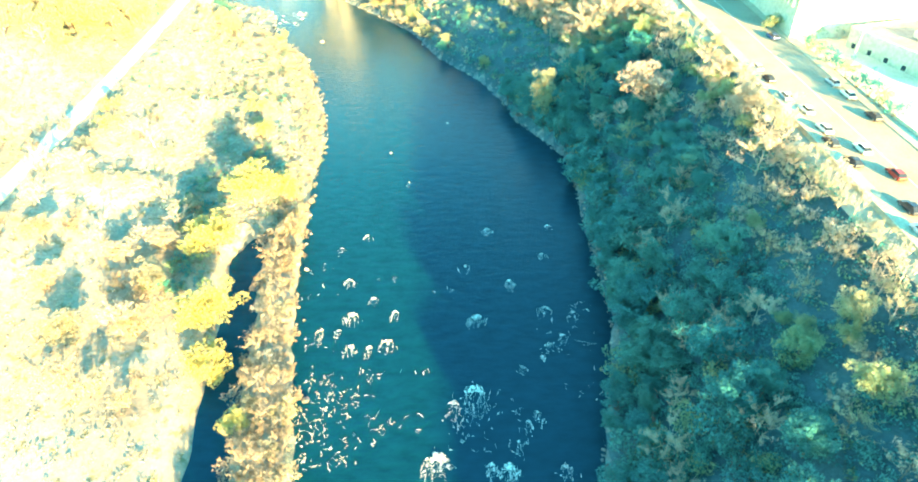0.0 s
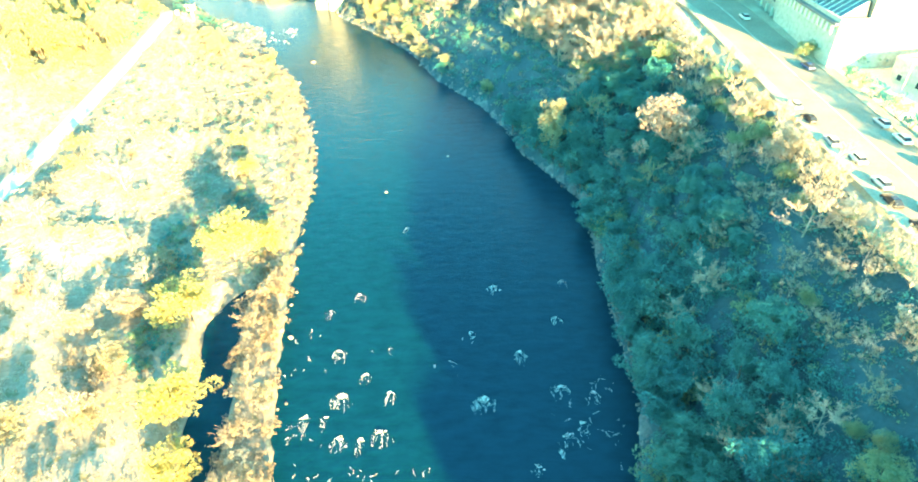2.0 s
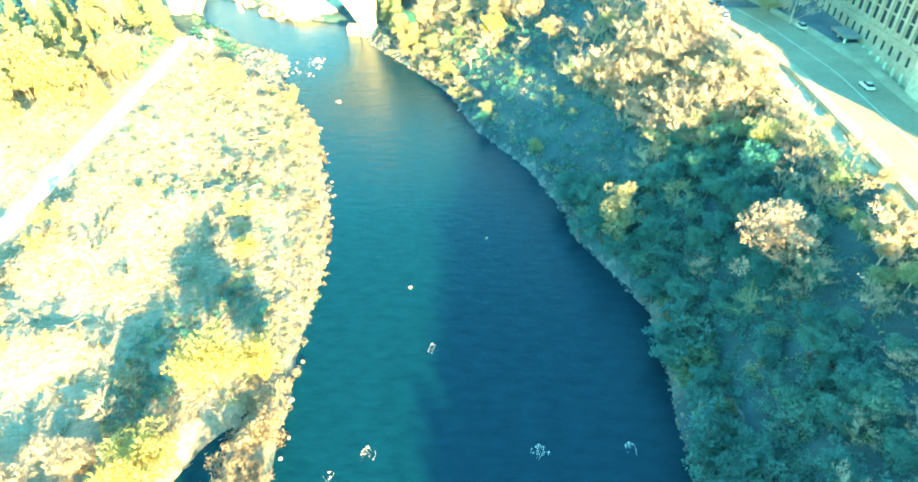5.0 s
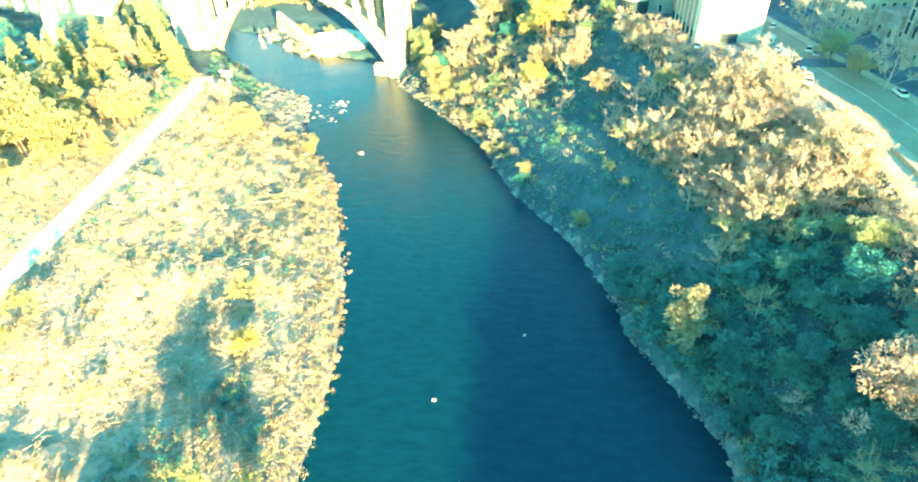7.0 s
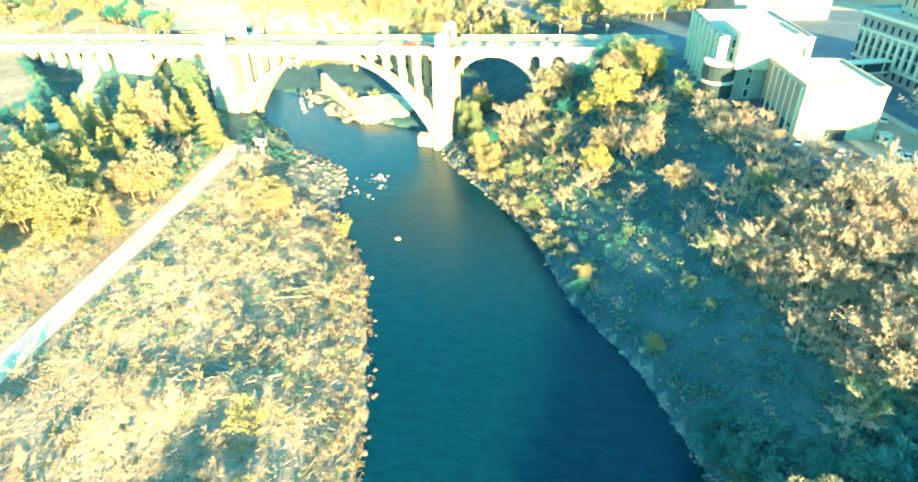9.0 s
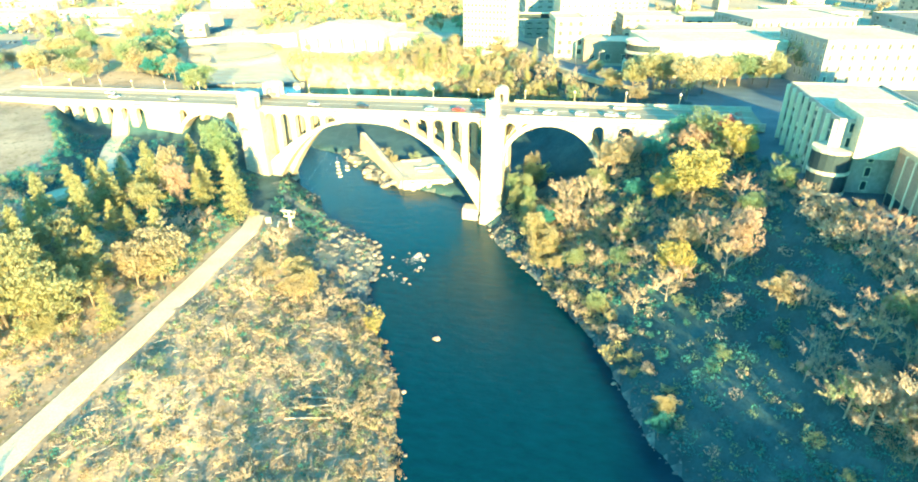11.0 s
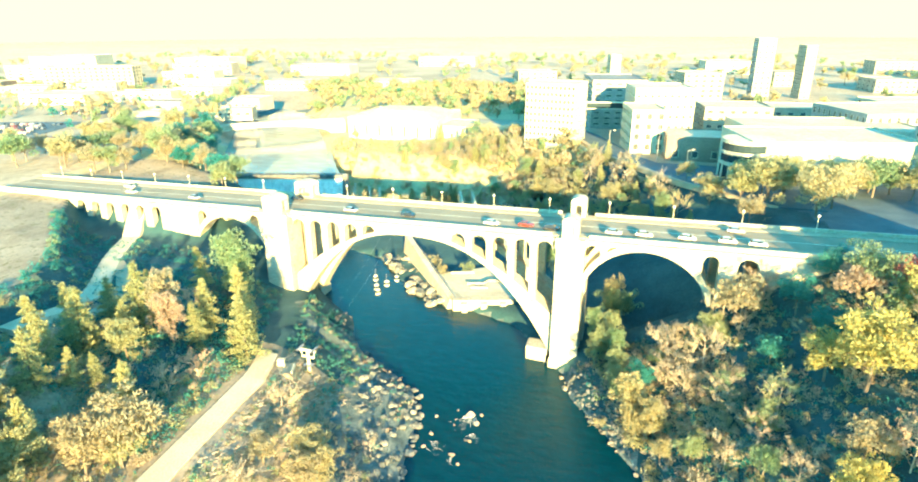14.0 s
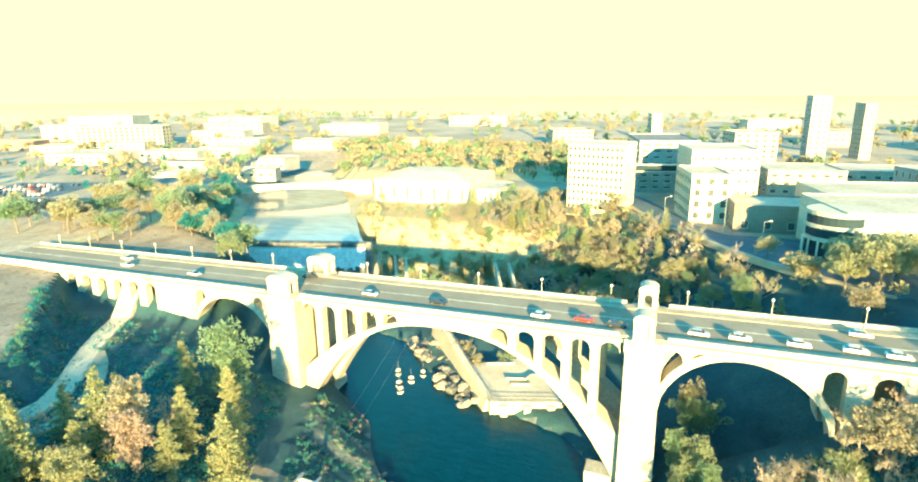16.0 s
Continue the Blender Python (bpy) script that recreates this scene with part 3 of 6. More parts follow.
# ---- trees and shrubs ----
def leaf_mesh(name, rng, clumps, per, size, mat, long_=1.0, core=0.55):
    """Small leaf sprays scattered through clumps (centre, radii); each spray is one pointed blade that fans outward and up. long_: length to breadth."""
    cs = np.array([c for c, r in clumps], dtype=float)
    rs = np.array([r for c, r in clumps], dtype=float)
    ns = np.maximum(3, (per * np.prod(rs, axis=1) ** (2 / 3)).astype(int))
    c, r = np.repeat(cs, ns, axis=0), np.repeat(rs, ns, axis=0)
    n = len(c)
    u = rng.normal(size=(n, 3))
    u /= np.linalg.norm(u, axis=1)[:, None]
    p = c + u * (core + (1.05 - core) * rng.random(n)[:, None] ** 0.7) * r
    if long_ > 1.3:
        h = u + rng.normal(size=(n, 3)) * 0.45 + np.array((0, 0, 0.35))
        h /= np.linalg.norm(h, axis=1)[:, None]
        a = np.cross(h, rng.normal(size=(n, 3)))
    else:
        g = rng.normal(size=(n, 3)) * 0.55 + u + np.array((0, 0, 0.35))
        g /= np.linalg.norm(g, axis=1)[:, None]
        h = np.cross(g, rng.normal(size=(n, 3)))
        h /= np.linalg.norm(h, axis=1)[:, None]
        a = np.cross(g, h)
    a /= np.linalg.norm(a, axis=1)[:, None]
    k = size * (0.6 + 0.9 * rng.random(n))[:, None]
    kl, ks = k * math.sqrt(long_), k / math.sqrt(long_)
    blade = np.stack([p - h * kl * 0.5 - a * ks * 0.3, p + h * kl * 0.62, p - h * kl * 0.25 + a * ks * 0.55], 1).reshape(-1, 3)
    me = bpy.data.meshes.new(name)
    me.vertices.add(3 * n)
    me.vertices.foreach_set("co", blade.ravel())
    me.loops.add(3 * n)
    me.loops.foreach_set("vertex_index", np.arange(3 * n))
    me.polygons.add(n)
    me.polygons.foreach_set("loop_start", 3 * np.arange(n))
    me.update(calc_edges=True)
    me.materials.append(mat)
    return me


def tuft(rng, clumps, n, k):
    """Each clump broken into n smaller, uneven ones."""
    out = []
    for c, r in clumps:
        for _ in range(n):
            o = rng.normal(size=3) * 0.52
            out.append((tuple(c[i] + o[i] * r[i] for i in range(3)), tuple(r[i] * k * (0.7 + 0.6 * rng.random()) for i in range(3))))
    return out


def limbs(b, rng, h, spread, count, base_r, first=0.3):
    tips = []
    lean = Vector((rng.normal() * 0.05 * h, rng.normal() * 0.05 * h, 0))
    mid, top = Vector((0, 0, h * 0.5)) + lean * 0.5, Vector((0, 0, h * 0.86)) + lean
    b.tube((0, 0, -0.4), mid, base_r, base_r * 0.65, 7)
    b.tube(mid, top, base_r * 0.65, base_r * 0.15, 6)
    for i in range(count):
        f = first + (0.85 - first) * i / count
        p = (mid * (f / 0.5) if f < 0.5 else mid.lerp(top, (f - 0.5) / 0.36))
        a = 2.4 * i + rng.random()
        q = p + Vector((math.cos(a), math.sin(a), 0.55 + 0.4 * rng.random())) * spread * (0.6 + 0.5 * rng.random()) * (1.1 - 0.5 * f)
        b.tube(p, q, base_r * 0.4 * (1.1 - f), base_r * 0.08, 5)
        tips.append(q)
    return tips, top


KIT = {}


def tree_kit(kind, colour, k):
    """Meshes (trunk, crown) of one kind of tree, about its true size, built once."""
    key = (kind, colour, k)
    if key in KIT:
        return KIT[key]
    rng = np.random.default_rng(sum(map(ord, kind)) * 7 + k)
    b = Build()
    if kind == "broad":
        tips, top = limbs(b, rng, 9.0, 3.4, 9, 0.28)
        cl = [(tuple(t + Vector((0, 0, 0.4))), (1.7 + rng.random(), 1.7 + rng.random(), 1.3 + 0.6 * rng.random())) for t in tips]
        cl += [(tuple(top), (1.8, 1.8, 1.6)), (tuple(top * 0.78), (2.4, 2.4, 1.8))]
        cl = tuft(rng, cl, 4, 0.62)
        cr = leaf_mesh("crown", rng, cl, 82, 0.33, M[colour], 1.7)
    elif kind == "tall":
        tips, top = limbs(b, rng, 14.0, 2.4, 13, 0.32, 0.2)
        cl = [(tuple(t), (1.3 + rng.random() * 0.7, 1.3 + rng.random() * 0.7, 1.7)) for t in tips]
        cl += [(tuple(top), (1.2, 1.2, 1.8)), (tuple(top * 0.8), (1.8, 1.8, 2.0)), (tuple(top * 0.6), (2.0, 2.0, 2.0))]
        cl = tuft(rng, cl, 4, 0.62)
        cr = leaf_mesh("crown", rng, cl, 78, 0.33, M[colour], 1.7)
    elif kind == "conifer":
        b.tube((0, 0, -0.5), (0, 0, 16.5), 0.32, 0.04, 7)
        cl = []
        for i in range(44):
            f = (i + 0.5) / 44
            z = 1.6 + 15.0 * f
            r = 4.3 * (1 - f) ** 0.75 * (0.6 + 0.6 * rng.random()) + 0.3
            a = 2.4 * i
            b.tube((0, 0, z + 0.3), (r * math.cos(a), r * math.sin(a), z - 0.2 * r), 0.07, 0.02, 4)
            for g in (0.45, 0.85):
                cl.append(((r * g * math.cos(a), r * g * math.sin(a), z - 0.2 * r * g), (0.25 * r + 0.35, 0.25 * r + 0.35, 0.55)))
        cr = leaf_mesh("crown", rng, cl, 84, 0.36, M[colour], 1.8)
    elif kind == "shrub":
        tips = []
        for i in range(9):
            a, r = 2.4 * i, 0.6 + 1.2 * rng.random()
            q = Vector((r * math.cos(a), r * math.sin(a), 1.3 + 1.6 * rng.random()))
            b.tube((0.1 * math.cos(a), 0.1 * math.sin(a), -0.3), q, 0.05, 0.015, 4)
            tips.append(q)
        cl = [(tuple(t), (0.75 + 0.5 * rng.random(), 0.75 + 0.5 * rng.random(), 0.6 + 0.4 * rng.random())) for t in tips]
        cl = tuft(rng, cl, 3, 0.6)
        cr = leaf_mesh("crown", rng, cl, 70, 0.27, M[colour], 1.6)
    else:  # thin: half-bare, twigs that fan out and fine drying leaves along them
        tips, top = limbs(b, rng, 6.0, 2.6, 10, 0.14, 0.12)
        cl = []
        for t in tips + [top]:
            t = Vector(t)
            for _ in range(6):
                d = Vector((rng.normal() * 0.8 + 0.25 * t.x, rng.normal() * 0.8 + 0.25 * t.y, 0.7 + 0.9 * rng.random()))
                e = t + d
                b.tube(t * 0.9, e, 0.04, 0.012, 3)
                for g in (0.35, 0.7, 1.05):
                    cl.append((tuple(t + d * g), (0.36, 0.36, 0.42)))
        cr = leaf_mesh("crown", rng, cl, 58, 0.21, M[colour], 3.0, 0.1)
    KIT[key] = (b.mesh("trunk", M["bark"] if kind != "thin" else M["twig"]), cr)
    return KIT[key]


WORDS = {"yellow": "bright yellow", "gold": "golden", "orange": "orange-brown", "tan": "dry tan", "green": "green", "olive": "olive-green", "pine": "light green", "crimson": "red", "brown": "brown", "lemon": "lemon-yellow", "straw": "pale yellow-green"}
trng = random.Random(11)


def plant(kind, colour, x, y, size=1.0, where="on the bank", z=None, tall=1.0):
    k = trng.randrange(3)
    trunk, crown = tree_kit(kind, colour, k)
    word = {"broad": "leafy tree", "tall": "slender tall tree", "conifer": "pointed conifer", "shrub": "rounded shrub", "thin": "half-bare small tree"}[kind]
    name = {"broad": "tree", "tall": "tree", "conifer": "conifer", "shrub": "shrub", "thin": "small_tree"}[kind]
    zz = ground_z(x, y) if z is None else z
    t = thing(name, f"{WORDS[colour]} autumn {word} {where}", "tree" if kind != "shrub" else "shrub", f"{word}s {where}")
    t.matrix_world = pose(x, y, zz, trng.uniform(-4, 4), trng.uniform(-4, 4), trng.uniform(0, 360)) @ Matrix.Diagonal((size, size, size * tall, 1))
    part("trunk", trunk, None, t)
    part("crown", crown, None, t)
    return t


def scatter(n, place, kinds, where, seed, gap=2.0):
    """n plants at random places of a region, kept apart; kinds: (weight, kind, colour, least, greatest size)."""
    r = random.Random(seed)
    done, tries = [], 0
    while len(done) < n and tries < n * 40:
        tries += 1
        x, y = place(r)
        if x is None or any((x - a) ** 2 + (y - c) ** 2 < gap * gap for a, c in done):
            continue
        done.append((x, y))
        w, kind, colour, lo, hi = r.choices(kinds, [k[0] for k in kinds])[0]
        plant(kind, colour, x, y, r.uniform(lo, hi), where)


def copse(n, place, kinds, where, seed, gap=2.0):
    """Small trees of a dense stand, joined: one mesh of crowns for each colour and one of trunks."""
    r = random.Random(seed)
    done, tries, bits = [], 0, {}
    while len(done) < n and tries < n * 40:
        tries += 1
        x, y = place(r)
        if x is None or any((x - a) ** 2 + (y - c) ** 2 < gap * gap for a, c in done):
            continue
        done.append((x, y))
        w, kind, colour, lo, hi = r.choices(kinds, [k[0] for k in kinds])[0]
        k = r.uniform(lo, hi)
        m = np.array(pose(x, y, ground_z(x, y), 0, 0, r.uniform(0, 360)) @ Matrix.Diagonal((k, k, k * r.uniform(0.85, 1.15), 1)))
        for key, me in zip(("trunk", colour), tree_kit(kind, colour, r.randrange(3))):
            co, lv, ls = np.empty(3 * len(me.vertices)), np.empty(len(me.loops), int), np.empty(len(me.polygons), int)
            me.vertices.foreach_get("co", co), me.loops.foreach_get("vertex_index", lv), me.polygons.foreach_get("loop_start", ls)
            if key != "trunk":  # leaves in a dense stand can be fewer
                keep = np.flatnonzero(np.arange(len(ls)) % 4 != 0)
                size_ = len(lv) // len(ls)
                lv = lv.reshape(-1, size_)[keep]
                co = co.reshape(-1, 3)[lv.ravel()]
                lv, ls = np.arange(lv.size), np.arange(len(keep)) * size_
            bits.setdefault(key, []).append((co.reshape(-1, 3) @ m[:3, :3].T + m[:3, 3], lv, ls, me.materials[0]))
    t = tagged(thing("copse", f"pale half-bare small autumn trees {where}", "trees"), kind="stuff")
    for key, rows in bits.items():
        nv = np.cumsum([0] + [len(a[0]) for a in rows])
        nl = np.cumsum([0] + [len(a[1]) for a in rows])
        me = bpy.data.meshes.new("crown" if key != "trunk" else "trunk")
        co = np.concatenate([a[0] for a in rows])
        lv = np.concatenate([a[1] + o for a, o in zip(rows, nv)])
        ls = np.concatenate([a[2] + o for a, o in zip(rows, nl)])
        me.vertices.add(len(co)), me.loops.add(len(lv)), me.polygons.add(len(ls))
        me.vertices.foreach_set("co", co.ravel()), me.loops.foreach_set("vertex_index", lv), me.polygons.foreach_set("loop_start", ls)
        me.update(calc_edges=True)
        me.materials.append(rows[0][3])
        part(me.name.split(".")[0], me, None, t, "" if key == "trunk" else WORDS[key] + " leaves")


def in_bank(y0, y1, s0, s1):
    def f(r):
        y, s = r.uniform(y0, y1), r.uniform(s0, s1)
        a, c = lerp(y, SHORE_R), lerp(y, CREST_X)
        return a + (c - a) * s, y
    return f


def in_box(x0, x1, y0, y1, test=None):
    def f(r):
        x, y = r.uniform(x0, x1), r.uniform(y0, y1)
        return (x, y) if test is None or test(x, y) else (None, None)
    return f


def thicket(n, place, colours, where, seed, lo, hi):
    """Low bushes too many to count, one mesh for each colour."""
    r, g = random.Random(seed), np.random.default_rng(seed)
    rows = {c: [] for c, w in colours}
    k = 0
    while k < n:
        x, y = place(r)
        if x is None:
            continue
        k += 1
        q = r.uniform(lo, hi)
        z = ground_z(x, y)
        rows[r.choices([c for c, w in colours], [w for c, w in colours])[0]] += [((x + r.gauss(0, 0.6) * q, y + r.gauss(0, 0.6) * q, z + q * r.uniform(0.2, 1.6)), (0.7 * q, 0.7 * q, 0.6 * q)) for _ in range(5)]
    for c in rows:
        tagged(new("bushes", leaf_mesh("bushes", g, rows[c], 56, 0.26, M[c])), f"{WORDS[c]} autumn bushes {where}", "bushes", kind="stuff")


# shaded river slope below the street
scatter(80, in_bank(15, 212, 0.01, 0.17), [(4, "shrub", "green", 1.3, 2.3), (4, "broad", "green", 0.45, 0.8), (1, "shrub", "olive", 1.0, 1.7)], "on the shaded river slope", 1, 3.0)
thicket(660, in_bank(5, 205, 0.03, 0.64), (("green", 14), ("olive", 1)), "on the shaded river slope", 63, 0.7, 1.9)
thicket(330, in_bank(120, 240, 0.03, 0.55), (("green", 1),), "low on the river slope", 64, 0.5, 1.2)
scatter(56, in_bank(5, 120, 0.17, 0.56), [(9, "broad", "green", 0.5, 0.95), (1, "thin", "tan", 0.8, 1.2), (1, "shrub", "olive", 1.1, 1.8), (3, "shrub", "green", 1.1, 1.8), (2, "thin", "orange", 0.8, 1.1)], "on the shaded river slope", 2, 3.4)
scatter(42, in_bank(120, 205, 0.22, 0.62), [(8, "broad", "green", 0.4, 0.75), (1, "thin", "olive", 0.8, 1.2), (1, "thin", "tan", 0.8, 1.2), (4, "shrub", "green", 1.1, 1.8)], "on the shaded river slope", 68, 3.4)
copse(46, in_bank(5, 130, 0.60, 0.9), [(3, "thin", "tan", 0.6, 0.9), (2, "thin", "gold", 0.6, 0.9), (2, "broad", "olive", 0.35, 0.5)], "on the upper river slope", 61, 3.6)
copse(26, in_bank(130, 205, 0.50, 0.70), [(1, "thin", "tan", 0.7, 1.1), (5, "broad", "green", 0.4, 0.65), (1, "thin", "orange", 0.7, 1.1)], "on the upper river slope", 69, 3.6)
copse(22, in_bank(130, 205, 0.70, 0.88), [(4, "thin", "tan", 0.7, 1.1), (2, "thin", "gold", 0.7, 1.1), (3, "broad", "olive", 0.4, 0.6), (2, "thin", "orange", 0.7, 1.1)], "on the upper river slope", 67, 3.6)
# The stand's low-y end is added out of view to shade the slope.
copse(60, in_bank(15, 140, 0.86, 0.99), [(4, "thin", "tan", 0.5, 0.8), (4, "thin", "gold", 0.5, 0.8), (2, "shrub", "tan", 0.9, 1.4)], "at the street edge", 70, 2.6)
copse(50, in_bank(140, 250, 0.82, 1.0), [(4, "thin", "tan", 0.6, 0.95), (4, "thin", "gold", 0.6, 0.95), (2, "shrub", "tan", 1.0, 1.6), (2, "broad", "gold", 0.35, 0.5)], "at the street edge", 3, 2.7)
scatter(10, in_bank(246, 275, 0.78, 0.98), [(2, "thin", "tan", 0.8, 1.2), (2, "thin", "orange", 0.8, 1.2), (2, "shrub", "olive", 1.0, 1.5)], "on the upper river slope", 44, 4.0)
scatter(16, in_bank(203, 250, 0.52, 0.95), [(3, "thin", "tan", 1.4, 1.9), (2, "thin", "orange", 1.4, 1.8)], "on the upper river slope", 66, 5.0)
scatter(50, in_bank(200, 247, 0.42, 0.98), [(6, "thin", "orange", 1.0, 1.6), (6, "thin", "tan", 1.0, 1.7), (1, "broad", "gold", 0.5, 0.7), (2, "thin", "olive", 0.9, 1.3)], "on the upper river slope", 4, 3.1)
scatter(16, in_bank(268, 296, 0.84, 0.99), [(3, "thin", "gold", 0.7, 1.1), (3, "thin", "orange", 0.7, 1.1), (2, "shrub", "tan", 1.2, 1.8)], "on the upper river slope", 45, 3.0)
scatter(24, in_bank(298, 347, 0.14, 0.97), [(4, "thin", "tan", 0.7, 1.2), (3, "thin", "olive", 0.8, 1.3), (2, "broad", "olive", 0.4, 0.7), (2, "thin", "orange", 0.8, 1.2)], "below the bridge end", 5, 3.0)
scatter(9, in_bank(240, 285, 0.30, 0.70), [(3, "shrub", "olive", 0.5, 0.9), (2, "thin", "tan", 0.5, 0.7)], "on the upper river slope", 47, 6.0)
thicket(560, in_bank(298, 346, 0.05, 0.97), (("tan", 6), ("straw", 3), ("gold", 4), ("green", 2), ("orange", 2)), "covering the slope below the bridge", 46, 0.5, 1.3)
thicket(420, in_bank(200, 252, 0.46, 1.0), (("tan", 5), ("orange", 5), ("gold", 2)), "under the small trees of the upper slope", 59, 0.6, 1.4)
thicket(60, in_bank(205, 260, 0.05, 0.4), (("green", 8), ("olive", 1)), "on the stony slope", 49, 0.3, 0.8)
scatter(12, in_bank(200, 296, 0.02, 0.36), [(6, "shrub", "green", 0.4, 0.8), (1, "shrub", "olive", 0.5, 0.9)], "on the stony slope", 6, 4.0)
scatter(22, in_bank(266, 326, 0.0, 0.10), [(3, "shrub", "straw", 0.9, 1.6), (2, "shrub", "tan", 0.9, 1.6), (1, "shrub", "yellow", 0.8, 1.3)], "at the stony water's edge", 7, 3.0)
thicket(220, in_bank(290, 312, 0.06, 0.26), (("tan", 6), ("gold", 2), ("brown", 2)), "on the stony slope", 56, 0.35, 0.8)
thicket(420, in_bank(312, 342, 0.10, 0.46), (("tan", 7), ("brown", 3), ("gold", 2), ("straw", 2)), "covering the slope below the bridge", 57, 0.5, 1.2)
copse(70, in_bank(200, 262, 0.45, 0.98), [(5, "thin", "orange", 0.8, 1.2), (5, "thin", "tan", 0.8, 1.2), (1, "thin", "gold", 0.8, 1.1)], "on the upper river slope", 58, 2.6)
HEIGHT = {"broad": 9.6, "tall": 15.0, "conifer": 16.5, "shrub": 2.9, "thin": 7.0}


def stand(where, *rows):
    for kind, colour, x, y, h in rows:
        plant(kind, colour, x, y, h / HEIGHT[kind], where)


stand("at the foot of the shaded slope", ("broad", "green", 37, 96, 10), ("broad", "green", 38.5, 91, 9), ("broad", "green", 37, 113, 7.5), ("broad", "green", 36, 150, 8), ("broad", "green", 36.5, 145, 7), ("broad", "green", 38, 78, 8), ("broad", "green", 37, 126, 6), ("broad", "olive", 12, 229, 5))
stand("on the shaded river slope", ("broad", "olive", 55, 64, 6), ("broad", "green", 49, 60, 6), ("thin", "orange", 46, 69, 7), ("broad", "olive", 60, 54, 7), ("thin", "tan", 53, 74, 7), ("broad", "yellow", 63, 67, 6), ("tall", "yellow", 29.5, 182.5, 18.5), ("broad", "orange", 55, 158, 14), ("thin", "orange", 68, 149, 11), ("broad", "tan", 70, 132, 8), ("thin", "tan", 71, 120, 10), ("thin", "orange", 66, 111, 10), ("broad", "green", 38, 178, 8), ("broad", "green", 42, 190, 8), ("broad", "green", 58, 182, 9), ("broad", "olive", 61, 190, 8), ("broad", "olive", 35.5, 260.7, 6.5), ("broad", "yellow", -3.4, 255, 4.6), ("broad", "green", -4.5, 251, 5.0))
stand("below the bridge end", ("broad", "lemon", 3, 315, 15.5), ("broad", "lemon", -3, 320, 10), ("tall", "orange", 12, 290, 16), ("thin", "gold", 9.5, 287, 9), ("broad", "lemon", -1.5, 292, 9.5), ("thin", "orange", -1, 288, 8), ("thin", "orange", 6, 297, 10), ("broad", "gold", 18, 272, 7.5), ("thin", "orange", 21, 271, 7), ("thin", "tan", 10, 275, 5), ("thin", "tan", -3, 286, 9), ("tall", "yellow", -40, 322, 15), ("tall", "olive", -51, 342, 13), ("tall", "yellow", -36, 316, 12), ("thin", "tan", -25, 331, 11), ("thin", "tan", -33, 334, 10), ("broad", "orange", 5, 338, 10), ("thin", "orange", -13, 345, 9), ("shrub", "tan", -27.5, 297, 5.5))
stand("below the bridge end", ("broad", "olive", -20, 292, 6), ("broad", "olive", -27, 309, 6), ("broad", "yellow", -33, 311, 5), ("tall", "olive", -52, 349, 13), ("tall", "olive", -44, 332, 12), ("broad", "green", -38, 329, 7), ("broad", "green", -12, 327, 7), ("broad", "olive", -24, 338, 8), ("broad", "green", -2, 330, 8), ("thin", "tan", -10, 286, 7), ("broad", "lemon", 17, 327, 8), ("broad", "crimson", 13, 337, 9), ("broad", "olive", 8, 339, 11))
stand("below the bridge end", ("broad", "lemon", 14, 330, 11), ("tall", "yellow", -50, 376, 15), ("broad", "olive", -47, 372, 11), ("tall", "olive", -49, 346, 14), ("tall", "olive", -46, 340, 12), ("broad", "olive", -42, 327, 9), ("broad", "yellow", -39, 318, 7), ("broad", "gold", -17, 341, 12), ("thin", "gold", -21, 343, 10), ("broad", "olive", -14, 310, 7), ("thin", "tan", -34, 338, 9), ("thin", "tan", -29, 325, 8), ("thin", "tan", -22, 320, 8), ("broad", "gold", 0, 300, 9))
stand("below the bridge end", ("broad", "olive", 11, 331, 8), ("broad", "green", -6, 340, 9), ("broad", "green", 1, 346, 8))

# left bank
for x, y, k in ((-54, 137, 1.5), (-57.5, 115.5, 1.45), (-52.5, 93, 1.4), (-47, 141, 0.95), (-61, 177, 0.72), (-49, 80, 1.0), (-39, 66, 0.62)):
    plant("broad", "lemon", x, y, k, "beside the side channel", tall=0.82)
for x, y, k, c in ((-71, 117, 0.8, "tan"), (-69, 103, 0.85, "gold"), (-78, 112, 0.8, "tan"), (-95, 112, 0.85, "gold"), (-78, 84, 0.9, "gold"), (-88, 100, 0.75, "tan"), (-66, 88, 0.7, "gold"), (-74, 74, 0.8, "tan"), (-100, 92, 0.8, "tan")):
    plant("broad", c, x, y, k, "on the dry bank", tall=0.75)
for x, y, k in ((-68, 194, 1.9), (-78.5, 274, 1.6), (-106, 172, 1.8), (-104, 165, 1.5), (-63, 178, 1.2)):
    plant("shrub", "lemon", x, y, k, "on the dry bank")
# These bushes also darken ground where the yellow trees' shadows fall.
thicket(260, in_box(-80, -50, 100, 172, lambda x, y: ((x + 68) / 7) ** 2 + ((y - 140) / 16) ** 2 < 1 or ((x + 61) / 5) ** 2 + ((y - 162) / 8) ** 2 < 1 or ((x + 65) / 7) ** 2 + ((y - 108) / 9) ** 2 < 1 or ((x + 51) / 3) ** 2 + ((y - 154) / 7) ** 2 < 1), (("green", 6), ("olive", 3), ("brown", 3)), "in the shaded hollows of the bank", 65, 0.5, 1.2)
